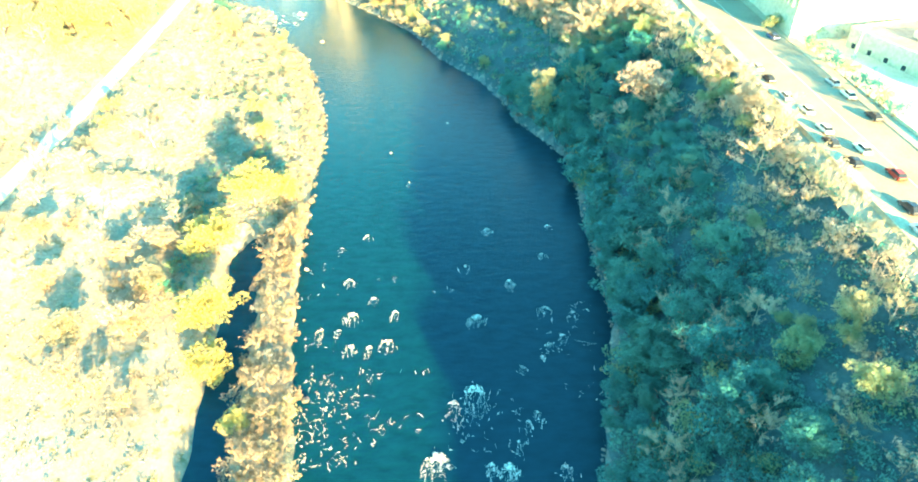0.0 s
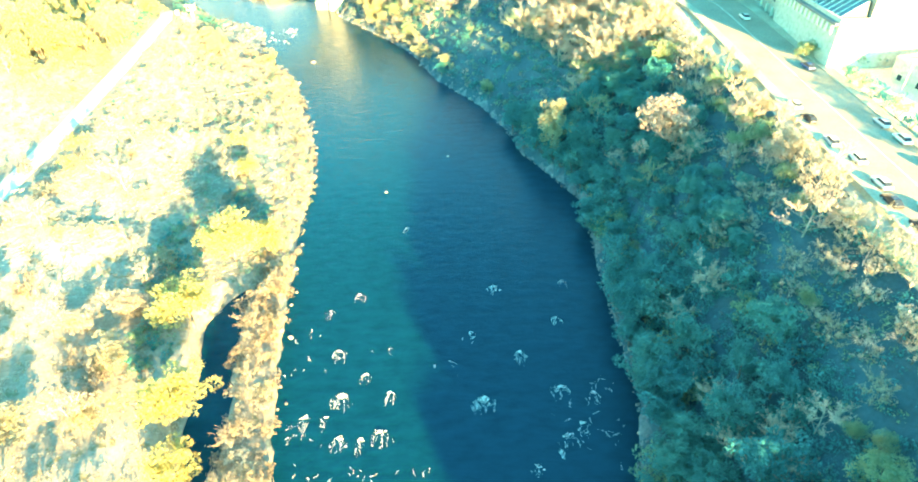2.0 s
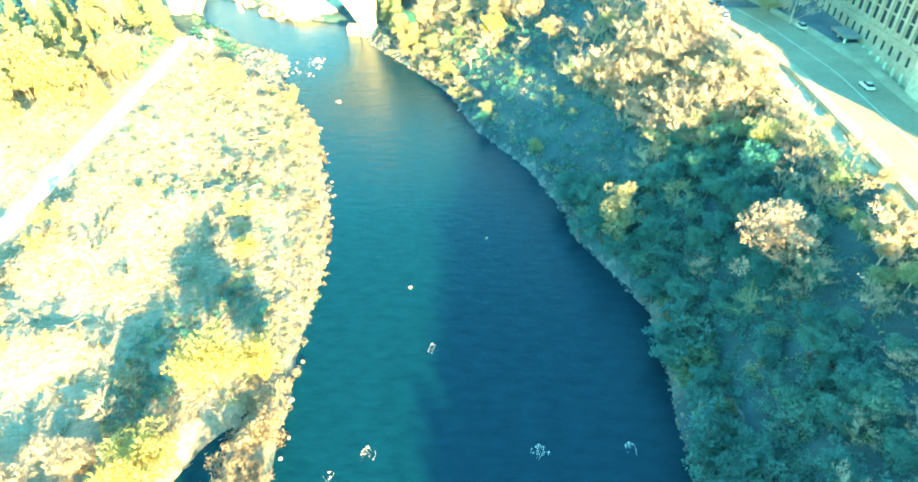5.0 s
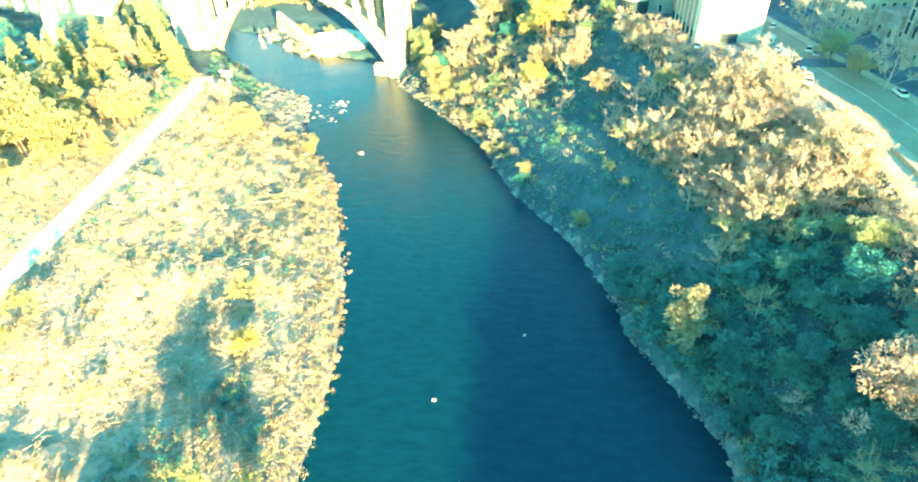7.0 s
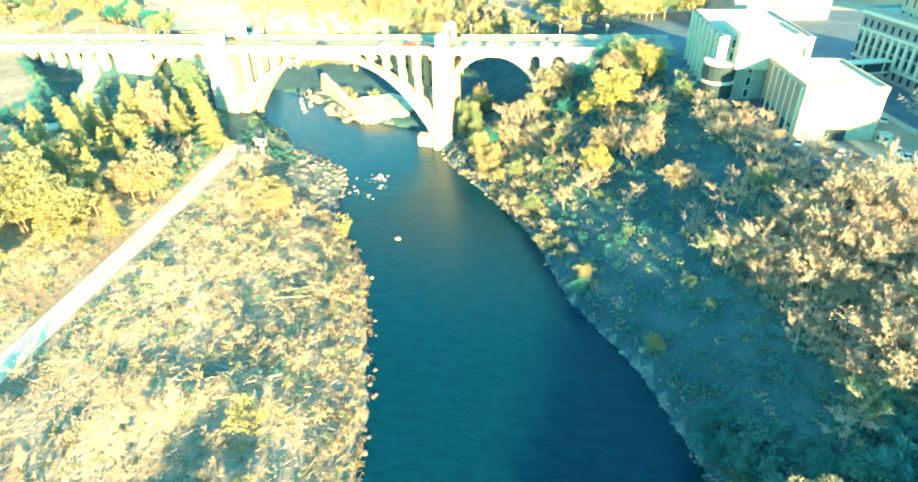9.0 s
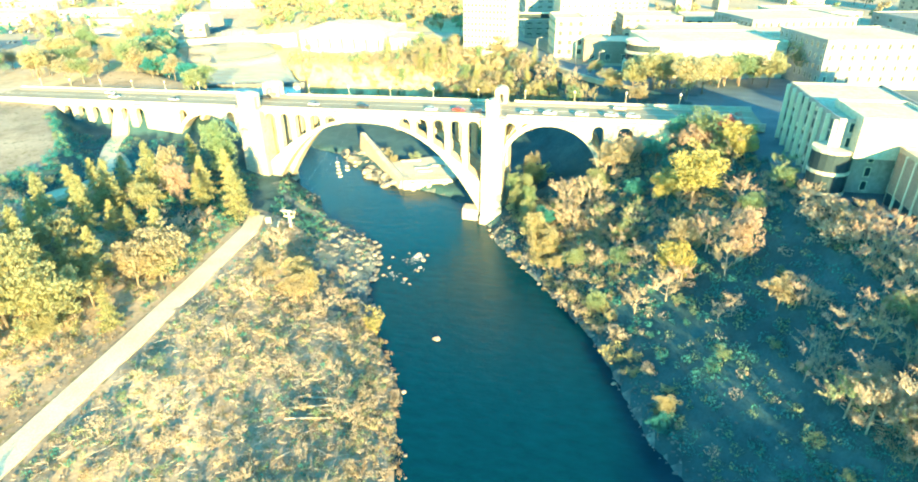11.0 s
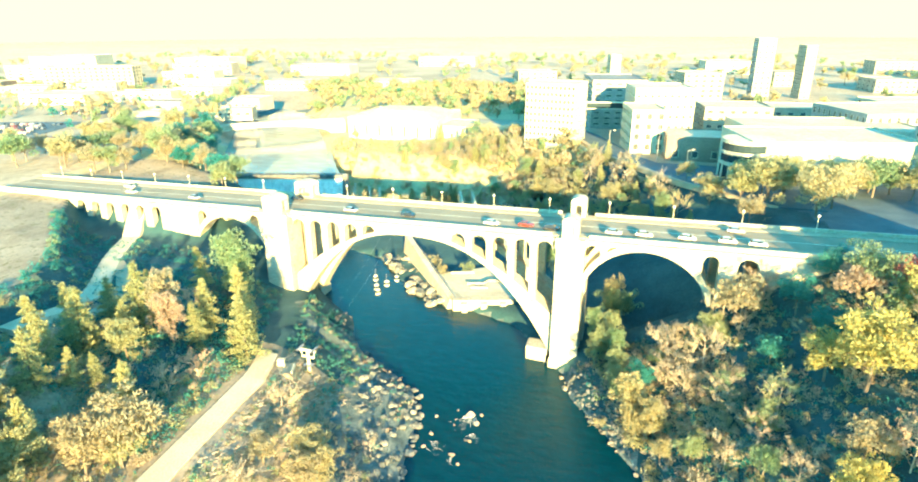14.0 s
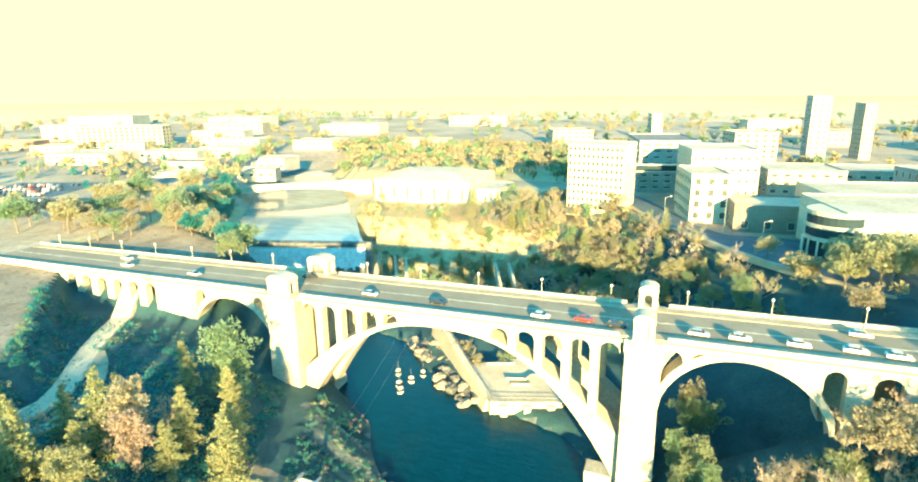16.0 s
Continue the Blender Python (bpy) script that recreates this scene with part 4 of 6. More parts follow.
scatter(95, in_box(-46, -24, 30, 130, lambda x, y: lerp(y, CHAN) + 4.5 < x < lerp(y, SHORE_L) - 0.2), [(2, "shrub", "gold", 0.7, 1.2), (5, "shrub", "brown", 0.8, 1.3), (2, "shrub", "tan", 0.8, 1.2), (1, "shrub", "yellow", 0.8, 1.3), (3, "thin", "brown", 0.5, 0.8)], "on the strip beside the river", 7, 2.4)
scatter(46, in_box(-130, -58, 70, 165, lambda x, y: x < lerp(y, SHORE_L) - 14), [(3, "shrub", "brown", 0.8, 1.5), (4, "thin", "tan", 0.8, 1.2), (2, "shrub", "gold", 0.9, 1.5)], "on the dry bank", 8, 4.0)
scatter(40, in_box(-112, -44, 165, 300, lambda x, y: lerp(y, ROAD_L) + 6 < x < lerp(y, SHORE_L) - 5), [(5, "thin", "tan", 0.4, 0.8), (3, "shrub", "tan", 0.6, 1.1), (2, "shrub", "olive", 0.6, 1.0)], "on the dry bank", 9, 4.0)
thicket(620, in_box(-106, -30, 124, 282, lambda x, y: -0.6 < lerp(y, SHORE_L) - x < 10), (("tan", 5), ("gold", 2), ("yellow", 1), ("olive", 2), ("brown", 4)), "along the water's edge", 10, 0.4, 1.0)
copse(120, in_box(-122, -50, 190, 288, lambda x, y: lerp(y, ROAD_L) + 9 < x < lerp(y, SHORE_L) - 7), [(5, "thin", "tan", 0.3, 0.6), (3, "thin", "gold", 0.3, 0.6), (2, "thin", "olive", 0.3, 0.5)], "on the dry bank", 90, 3.0)
stand("above the dirt track", ("tall", "olive", -155.5, 329, 26), ("conifer", "pine", -150, 322, 17), ("broad", "straw", -146, 236, 14), ("conifer", "pine", -163, 282, 17), ("conifer", "pine", -160, 296, 18), ("conifer", "pine", -171, 287, 15), ("conifer", "pine", -150, 244, 14), ("broad", "straw", -141, 249, 10), ("broad", "gold", -153, 232, 12), ("broad", "straw", -158, 238, 11), ("conifer", "pine", -166, 306, 12), ("conifer", "pine", -170, 296, 13), ("conifer", "pine", -165, 285, 12), ("conifer", "pine", -168, 276, 14), ("conifer", "pine", -160, 272, 12), ("broad", "straw", -152, 284, 9))
stand("above the dirt track", ("conifer", "pine", -156, 246, 13), ("broad", "straw", -150, 252, 11), ("conifer", "pine", -164, 262, 13), ("conifer", "pine", -136, 305, 18), ("conifer", "pine", -141, 311, 17), ("conifer", "pine", -150, 307.5, 14.5), ("conifer", "pine", -163, 322, 13), ("conifer", "pine", -146, 300, 12), ("conifer", "pine", -153.8, 264, 14), ("conifer", "pine", -151, 269.5, 9), ("conifer", "pine", -148.5, 273, 8), ("conifer", "pine", -139, 271, 15), ("tall", "gold", -153.5, 298, 18), ("tall", "orange", -149, 295, 15))
stand("above the dirt track", ("conifer", "pine", -158, 290, 11), ("broad", "gold", -132, 262, 14), ("broad", "gold", -135, 257, 11), ("broad", "straw", -136, 234, 15), ("broad", "straw", -136, 244, 9), ("broad", "straw", -142, 228, 12), ("conifer", "pine", -146, 240, 12), ("broad", "gold", -133, 268, 9), ("conifer", "pine", -160, 255, 10), ("thin", "tan", -139, 282, 8), ("thin", "orange", -138, 290, 8), ("conifer", "pine", -156, 300, 9))
stand("beside the dirt track", ("broad", "yellow", -106, 286, 9), ("broad", "yellow", -101, 281, 8), ("broad", "gold", -112, 278, 7), ("thin", "tan", -117, 292, 8), ("broad", "gold", -103, 278, 8), ("thin", "tan", -110, 268, 7))
scatter(26, in_box(-178, -128, 205, 312, lambda x, y: x < lerp(y, ROAD_L) - 6), [(4, "thin", "tan", 0.7, 1.2), (3, "shrub", "straw", 0.9, 1.6), (2, "shrub", "gold", 0.9, 1.6)], "above the dirt track", 12, 4.0)
thicket(330, in_box(-196, -128, 215, 292, lambda x, y: x < lerp(y, ROAD_L) - 5), (("tan", 6), ("straw", 3), ("gold", 3)), "on the bank above the dirt track", 55, 0.6, 1.5)
thicket(330, in_box(-150, -112, 296, 352, lambda x, y: lerp(y, ROAD_L) + 4 < x < lerp(y, SHORE_L) - 5 and not (-129 < x < -118 and 301 < y < 316)), (("green", 9), ("olive", 2), ("tan", 1)), "on the shaded point by the bridge", 51, 0.3, 0.8)
thicket(60, in_box(-140, -95, 300, 358, lambda x, y: 0.5 < lerp(y, SHORE_L) - x < 7), (("tan", 3), ("orange", 2), ("green", 3)), "among the rocks of the point", 52, 0.3, 0.7)
thicket(230, in_box(-246, -170, 276, 362, lambda x, y: -8 < x - lerp(y, GULLY) < 2.5), (("green", 6), ("olive", 2)), "on the steep bank above the footpath", 53, 0.5, 1.2)
scatter(20, in_box(-158, -126, 196, 262, lambda x, y: x < lerp(y, ROAD_L) - 7), [(3, "broad", "straw", 0.7, 1.2), (3, "conifer", "pine", 0.5, 0.85), (1, "broad", "gold", 0.7, 1.0)], "above the dirt track", 71, 5.0)
thicket(420, in_box(-125, -60, 196, 300, lambda x, y: lerp(y, ROAD_L) + 6 < x < lerp(y, SHORE_L) - 6), (("olive", 5), ("green", 5), ("tan", 2), ("brown", 2)), "scattered over the flat bank", 72, 0.35, 0.9)
# footpaths on the slope under the bridge approach
for k, row in enumerate(([(-227, 361), (-224.6, 356.5), (-220, 349.7), (-214.7, 340.3), (-209.3, 332.2), (-202.8, 323.7), (-196.5, 316.1), (-192, 310), (-189.5, 305.5), (-188.5, 298), (-188, 290), (-188, 282)], [(-204, 329), (-198.3, 325.4), (-191.5, 319.7), (-184.3, 312.5), (-180.5, 305.4), (-179.3, 299), (-180.5, 293.5), (-184, 286)])):
    b, rings = Build(), []
    pts = [Vector((*q, 0)) for q in row]
    for i, q in enumerate(pts):
        t = (pts[min(i + 1, len(pts) - 1)] - pts[max(i - 1, 0)]).normalized()
        side = Vector((-t.y, t.x, 0)) * (2.9 - 1.0 * k)
        z = max(ground_z(q.x + o * side.x, q.y + o * side.y) for o in (-1, 0, 1)) + 0.4
        rings.append([(q.x + o * side.x, q.y + o * side.y, z - e) for o, e in ((1, 0), (-1, 0), (-1.3, 1.8), (1.3, 1.8))])
    b.rings(rings)
    tagged(part("footpath_%d" % (k + 1), b, M["dirt"] if k == 0 else M["pave"]), "pale winding path down from the bridge", "path", kind="structure")


# ---- street on the right bank ----
STREET = [(-60, 86, 31.9), (70, 87, 32.2), (120, 88, 32.2), (170, 88, 33.2), (215, 86, 35.6), (240, 78, 38.5), (262, 70, 40.0), (300, 62, 40.6)]


def ribbon(name, off0, off1, lift, mat, label, category, table=STREET, thick=0.3):
    b = Build()
    rings = []
    ys = span(table[0][0], table[-1][0], 60)
    for y in ys:
        x = lerp(y, [(r[0], r[1]) for r in table])
        z = lerp(y, [(r[0], r[2]) for r in table]) + lift
        rings.append([(x + off0, y, z), (x + off1, y, z), (x + off1, y, z - thick), (x + off0, y, z - thick)])
    b.rings(rings)
    return tagged(part(name, b, mat), label, category, kind="structure")


ribbon("road", -8.0, 8.0, 0.25, M["asphalt"], "wide sunlit asphalt street with parked cars", "street", thick=0.9)
ribbon("pavement_1", -10.6, -8.0, 0.40, M["pave"], "pale concrete pavement along the river slope", "pavement", thick=1.2)
ribbon("pavement_2", 8.0, 11.0, 0.40, M["pave"], "pale concrete pavement before the buildings", "pavement", thick=1.2)
for o in (-0.12,):
    ribbon("road_marking_1", o, o + 0.14, 0.256, M["white_line"], "white painted lane line", "road marking", thick=0.006)


BLVD = [(400, 4, 40.2), (418, -14, 39.6), (430, -24, 39.0), (451, -38, 38.3), (482, -59, 37.3), (537, -82, 36.4), (600, -120, 35)]
# The boulevard's shade comes partly from its dark teal tarmac.
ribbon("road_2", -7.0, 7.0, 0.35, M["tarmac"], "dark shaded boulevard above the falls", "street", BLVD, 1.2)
ribbon("pavement_3", -9.6, -7.0, 0.5, M["pave"], "pale pavement along the boulevard", "pavement", BLVD, 2.0)


TRACK = [(y, lerp(y, ROAD_L), lerp(y, ROAD_LZ)) for y in range(-60, 311, 10)]
ribbon("dirt_track", -2.9, 2.9, 0.32, M["dirt"], "pale dirt track along the bank towards the cableway tower", "track", TRACK, 0.9)


TRAIL = [(40, 30), (53, 32), (58, 34), (66, 36), (76.6, 38.7), (89, 41.4), (102, 43.5), (115, 44), (129, 43.7), (148, 41.5), (163, 39), (165, 38.7)]
b, rings = Build(), []
for y in span(40, 165, 50):
    x = lerp(y, TRAIL)
    z = max(ground_z(x - 0.6, y), ground_z(x + 0.6, y)) + 0.25
    rings.append([(x - 0.3, y, z), (x + 0.3, y, z), (x + 0.45, y, z - 1.2), (x - 0.45, y, z - 1.2)])
b.rings(rings)
tagged(part("trail", b, M["rock"]), "narrow pale riverside trail on the slope", "path", kind="structure")


# ---- vehicles ----
def car_kit(paint):
    b = Build()
    prof = [(-2.2, 0.35, 0.75), (-2.15, 0.30, 0.95), (-1.1, 0.28, 1.0), (1.0, 0.28, 0.98), (2.0, 0.30, 0.82), (2.2, 0.38, 0.70)]
    b.rings([[(x, -0.88, lo), (x, 0.88, lo), (x, 0.92, (lo + hi) / 2), (x, 0.80, hi), (x, -0.80, hi), (x, -0.92, (lo + hi) / 2)] for x, lo, hi in prof])
    body = b.mesh("body", M[paint])
    b = Build().rings([[(x, -w, z), (x, w, z), (x, w - 0.05, z + 0.02), (x, -w + 0.05, z + 0.02)] for x, w, z in ((-1.25, 0.62, 1.46), (-0.9, 0.64, 1.50), (0.2, 0.64, 1.50), (0.45, 0.62, 1.46))])
    roof = b.mesh("roof", M[paint])
    b = Build().rings([[(-1.95, -0.76, 0.95), (-1.95, 0.76, 0.95), (1.15, 0.76, 0.95), (1.15, -0.76, 0.95)], [(-1.3, -0.62, 1.46), (-1.3, 0.62, 1.46), (0.48, 0.62, 1.46), (0.48, -0.62, 1.46)]][::1])
    glass = b.mesh("cabin_glass", M["carglass"])
    tyre = Build().tube((0, -0.11, 0), (0, 0.11, 0), 0.33, 0.33, 12).mesh("tyre", M["tyre"])
    rim = Build().tube((0, -0.12, 0), (0, 0.12, 0), 0.19, 0.19, 8).mesh("rim", M["rim"])
    lamp = Build().box(-0.04, 0.04, -0.16, 0.16, -0.06, 0.06).mesh("headlight", M["lampglass"])
    return body, roof, glass, tyre, rim, lamp


CARS = {}


def put_car(paint, x, y, z, turn, where):
    if paint not in CARS:
        CARS[paint] = car_kit(paint)
    body, roof, glass, tyre, rim, lamp = CARS[paint]
    t = thing("car", f"{paint[4:]} saloon car standing {where}", "car", f"cars {where}", m=pose(x, y, z, 0, 0, turn))
    part("body", body, None, t)
    part("roof", roof, None, t)
    part("cabin_glass", glass, None, t)
    for px in (-1.35, 1.35):
        for py in (-0.8, 0.8):
            w = part("wheel", tyre, None, t)
            w.location = (px, py, 0.33)
            part("rim", rim, None, w)
    for py in (-0.6, 0.6):
        part("headlight", lamp, None, t).location = (2.16, py, 0.66)


for x, y, c in ((89.4, 206, "car_white"), (92.5, 171, "car_blue"), (79.8, 150, "car_silver"), (79.8, 143, "car_dark"), (79.8, 133, "car_silver"), (81.5, 126, "car_white"), (81.2, 117, "car_white"), (79.6, 111, "car_dark"), (84.5, 108, "car_white"), (85.5, 98, "car_red"), (80, 103, "car_dark"), (81.5, 87, "car_dark"), (79.3, 80, "car_silver"), (94.3, 140, "car_silver"), (94.5, 133, "car_white"), (94.5, 122, "car_dark"), (86, 240, "car_white")):
    gz = lerp(y, [(r[0], r[2]) for r in STREET]) + 0.25
    put_car(c, x, y, gz, 90 + trng.uniform(-3, 3), "on the street")
for s, d, c in ((-232, 7.5, "car_white"), (-199.7, 6.5, "car_silver"), (-133.7, 6.6, "car_silver"), (-112.7, 6.2, "car_dark"), (-85, 5.0, "car_white"), (-74.7, 6.0, "car_red"), (-67, 5.0, "car_dark"), (-49.8, 5.3, "car_silver"), (-41.7, 5.5, "car_white"), (-30.8, 5.6, "car_white"), (-21, 5.8, "car_white"), (-14, 5.3, "car_white"), (-18, 15, "car_silver"), (-240, 14, "car_white"), (-160, 15, "car_dark")):
    x, y, z = bp(s, d, zd(s) - 0.80)
    put_car(c, x, y, z, -2.3, "on the bridge")
LOT_Z = 40.15
for x, y, c in ((66, 268, "car_white"), (66.5, 264.5, "car_white"), (67, 261, "car_silver"), (67.5, 257.5, "car_dark"), (74.5, 268, "car_white"), (75, 264.5, "car_silver"), (50, 266, "car_dark"), (52.5, 264, "car_silver"), (55, 262, "car_dark"), (45, 270, "car_white"), (40, 288, "car_white"), (36, 296, "car_dark"), (71.5, 290, "car_white"), (66.5, 254, "car_dark"), (66.8, 250.6, "car_white"), (67.2, 247.2, "car_silver"), (66, 243.6, "car_white"), (58, 259.5, "car_dark")):
    put_car(c, x, y, max(LOT_Z, ground_z(x, y) + 0.05), 65 + trng.uniform(-6, 6), "in the parking yard")
b = Build()
b.rings([[(lerp(y, CREST_X) - 4.5, y, LOT_Z - 5.5), (92, y, LOT_Z - 5.5), (92, y, LOT_Z), (lerp(y, CREST_X) + 2, y, LOT_Z)] for y in span(256, 345, 20)])
tagged(part("parking_yard", b, M["tarmac"]), "asphalt yard round the office block, shade in its dark colour", "parking yard", kind="structure")


# ---- buildings ----
def building(name, label, x, y, turn, w, dp, z0, h, wall, roof="roof", floors=0, bays=(0, 0, 0, 0), win=(1.2, 1.6), group="", parapet=0.6, sill=False, first=0.9, skip=(), far=False):
    """A block with its base corner at the origin of its own axes: w along the front, dp back. bays: windows a floor on front, right, back, left."""
    t = thing(name, label, "building", group, m=pose(x, y, z0, 0, 0, turn))
    part("wall", Build().box(0, w, 0, dp, -3, h), M[wall], t)
    part("roof", Build().box(0.3, w - 0.3, 0.3, dp - 0.3, h - 0.1, h + 0.05), M[roof], t)
    for a in ((-0.1, w + 0.1, -0.1, 0.35), (-0.1, w + 0.1, dp - 0.35, dp + 0.1), (-0.1, 0.35, 0.35, dp - 0.35), (w - 0.35, w + 0.1, 0.35, dp - 0.35)):
        part("parapet", Build().box(*a, h - 0.4, h + parapet), M[wall], t)
    if floors:
        fh = h / floors
        ww, wh = win
        frame_me = Build()
        for a in ((-ww / 2 - 0.12, -ww / 2, 0, wh), (ww / 2, ww / 2 + 0.12, 0, wh), (-ww / 2 - 0.12, ww / 2 + 0.12, wh, wh + 0.12), (-ww / 2 - 0.2, ww / 2 + 0.2, -0.14, 0)):
            frame_me.box(a[0], a[1], -0.12, 0.05, a[2], a[3])
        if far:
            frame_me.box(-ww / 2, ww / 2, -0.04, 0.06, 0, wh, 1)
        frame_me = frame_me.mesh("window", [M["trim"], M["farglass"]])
        pane_me = Build().box(-ww / 2, ww / 2, -0.04, 0.06, 0, wh).mesh("pane", M["glass"])
        for side, n in enumerate(bays):
            length = (w, dp, w, dp)[side]
            for f in range(floors):
                if (side, f) in skip:
                    continue
                for i in range(n):
                    c = length * (i + 0.5) / n
                    px, py, tz = ((c, 0, 0), (w, c, 90), (w - c, dp, 180), (0, dp - c, 270))[side]
                    fr = part("window", frame_me, None, t)
                    fr.matrix_local = pose(px, py, f * fh + first, 0, 0, tz)
                    if not far:
                        part("pane", pane_me, None, fr)
    return t


# office block with the striped garage front
gar = building("garage_block", "white office garage block with striped panels and open ground floor", 44.5, 273.5, 4, 18.5, 26, 40.1, 13.0, "stone_wall")
for i in range(6):
    part("panel", Build().box(-0.25, -0.02, 2.0 + 4.0 * i, 5.6 + 4.0 * i, 3.2, 12.4), M["brick"], gar, "brown ribbed panel")
    part("column", Build().box(-0.42, 0.1, 1.6 + 4.0 * i, 2.0 + 4.0 * i, 0, 12.6), M["trim"], gar)
    part("garage_bay", Build().box(-0.1, 0.3, 2.0 + 4.0 * i, 5.4 + 4.0 * i, 0.1, 2.8), M["glass"], gar)
part("garage_door", Build().box(7.0, 12.0, -0.06, 0.3, 0, 2.9), M["glass"], gar, "dark open vehicle door")
off = building("office_block", "white five-storey office building with tall narrow windows", 30.5, 304, 3, 24, 40, 40.1, 17.5, "grey_wall", floors=5, bays=(4, 10, 6, 0), win=(1.2, 2.2))
orng = random.Random(21)
slot = Build().box(-0.06, 0.05, -0.5, 0.5, 0, 2.3).mesh("window", M["glass"])
blind = Build().box(-0.07, 0.05, -0.5, 0.5, 0, 1.3).mesh("blind", M["trim"])
for i in range(8):
    part("fin", Build().box(-1.0, -0.02, 5.55 * i + 0.3, 5.55 * i + 0.75, 0, 17.6), M["trim"], off)
    for f in range(5 if i < 7 else 0):
        for c in (1.7, 3.9):
            if orng.random() < 0.72:
                wn_ = part("window", slot, None, off)
                wn_.location = (0, 5.55 * i + 0.5 + c, 0.8 + 3.4 * f + orng.choice((0, 0, 0.5)))
                if orng.random() < 0.4:
                    part("blind", blind, None, wn_).location = (-0.01, 0, 1.0)
part("top_glazing", Build().box(5.5, 22.5, -0.08, 0.05, 12.6, 15.2), M["glass"], off)
for i in range(10):
    part("mullion", Build().box(5.4 + 1.75 * i, 5.75 + 1.75 * i, -0.2, 0.02, 12.4, 15.4), M["trim"], off)
part("stair_tower", Build().dome((0.5, 0.5, 0), 4.5, 4.5, 0.1, 18, 2).rings([[(0.5 + 4.5 * math.cos(a), 0.5 + 4.5 * math.sin(a), z) for a in (2 * math.pi * i / 18 for i in range(18))] for z in (0, 11)]), M["glass"], off, "round glazed corner")
for z in (0.1, 5.2, 10.4):
    part("ring_band", Build().rings([[(0.5 + 4.7 * math.cos(a), 0.5 + 4.7 * math.sin(a), z + k) for a in (2 * math.pi * i / 18 for i in range(18))] for k in (0, 0.8)]), M["white_wall"], off)
building("roof_block", "white upper block of the office building", 34, 300, 3, 16, 18, 53.1, 6.0, "white_wall")

# stone court house behind the office block, with a glazed footbridge between them
crt = building("court_house", "grey stone court house with tall windows between pale piers", 90, 310, 12, 30, 38, 40.5, 18.5, "grey_wall", "roof", parapet=0.9)
tall_w = Build().box(-0.06, 0.05, -0.85, 0.85, 0, 5.6).mesh("tall_window", M["glass"])
apron = Build().box(-0.12, 0.0, -0.85, 0.85, -0.35, 0.35).mesh("spandrel", M["grey_wall"])
low_w = Build().box(-0.06, 0.05, -0.6, 0.6, 0, 2.1).mesh("window", M["glass"])
pier = Build().box(-0.5, 0.0, -0.5, 0.5, 0, 8.0).mesh("pier", M["trim"])
for side, length, n in ((0, 38, 11), (1, 30, 9)):
    for k in range(n):
        c = length * (k + 0.5) / n
        at = (lambda c, z: pose(0, c, z)) if side == 0 else (lambda c, z: pose(c, 0, z, 0, 0, 90))
        tw_ = part("tall_window", tall_w, None, crt)
        tw_.matrix_local = at(c, 5.2)
        part("spandrel", apron, None, tw_).location = (0, 0, 2.9)
        part("pier", pier, None, crt).matrix_local = at(c - length / n / 2, 4.4)
        for z in (1.3, 13.6):
            part("window", low_w, None, crt).matrix_local = at(c, z)
for z, o, h in ((3.7, 0.5, 0.6), (12.4, 0.7, 0.7), (17.2, 1.1, 0.9)):
    part("string_course", Build().box(-o, -0.12, -o, 38, z, z + h), M["trim"], crt)
    part("string_course", Build().box(-0.12, 30, -o, -0.12, z, z + h), M["trim"], crt)
brg = thing("footbridge", "white framed glazed footbridge between two office buildings", "footbridge", m=pose(54, 317, 43.4, 0, 0, math.degrees(math.atan2(12, 32))))
part("deck", Build().box(-1, 33.5, -1.6, 1.6, 0, 0.5), M["trim"], brg)
part("roof", Build().box(-1, 33.5, -1.8, 1.8, 3.3, 3.8), M["trim"], brg)
for o in (-1.5, 1.42):
    part("glazing", Build().box(-0.9, 33.4, o, o + 0.08, 0.5, 3.3), M["glass"], brg)
for k in range(5):
    for o in (-1.7, 1.45):
        part("post", Build().box(7.6 * k + 0.5, 7.6 * k + 0.95, o, o + 0.25, 0.4, 3.4), M["trim"], brg)

# county office and its glazed wing along the street
cty = building("county_office", "tall grey stone office building with narrow windows and pilasters", 99.5, 204.5, 0, 27, 68, 34.5, 27, "stone_wall", "dark_roof")
slit = Build().box(-0.08, 0.04, -0.45, 0.45, 0, 2.4).mesh("window", M["glass"])
bay = Build().box(-0.06, 0.04, -0.95, 0.95, 0, 13.5).mesh("tall_window", M["glass"])
bar = Build().box(-0.16, 0.0, -0.95, 0.95, -0.2, 0.2).mesh("spandrel", M["stone_wall"])
pil = Build().box(-0.55, 0.0, -0.55, 0.55, 0, 15.2).mesh("pilaster", M["stone_wall"])
foot = Build().box(-0.5, 0.0, -0.35, 0.35, 0, 2.6).mesh("plinth_block", M["trim"])
for k in range(17):
    y = 2.0 + 4.0 * k
    part("window", slit, None, cty).location = (0, y, 4.2)
    part("pilaster", pil, None, cty).location = (0, y - 1.98, 9.0)
    part("plinth_block", foot, None, cty).location = (0, y - 0.6, 0)
    tall = part("tall_window", bay, None, cty)
    tall.location = (0, y, 9.8)
    for f in range(3):
        part("spandrel", bar, None, tall).location = (0, 0, 3.4 + 3.4 * f)
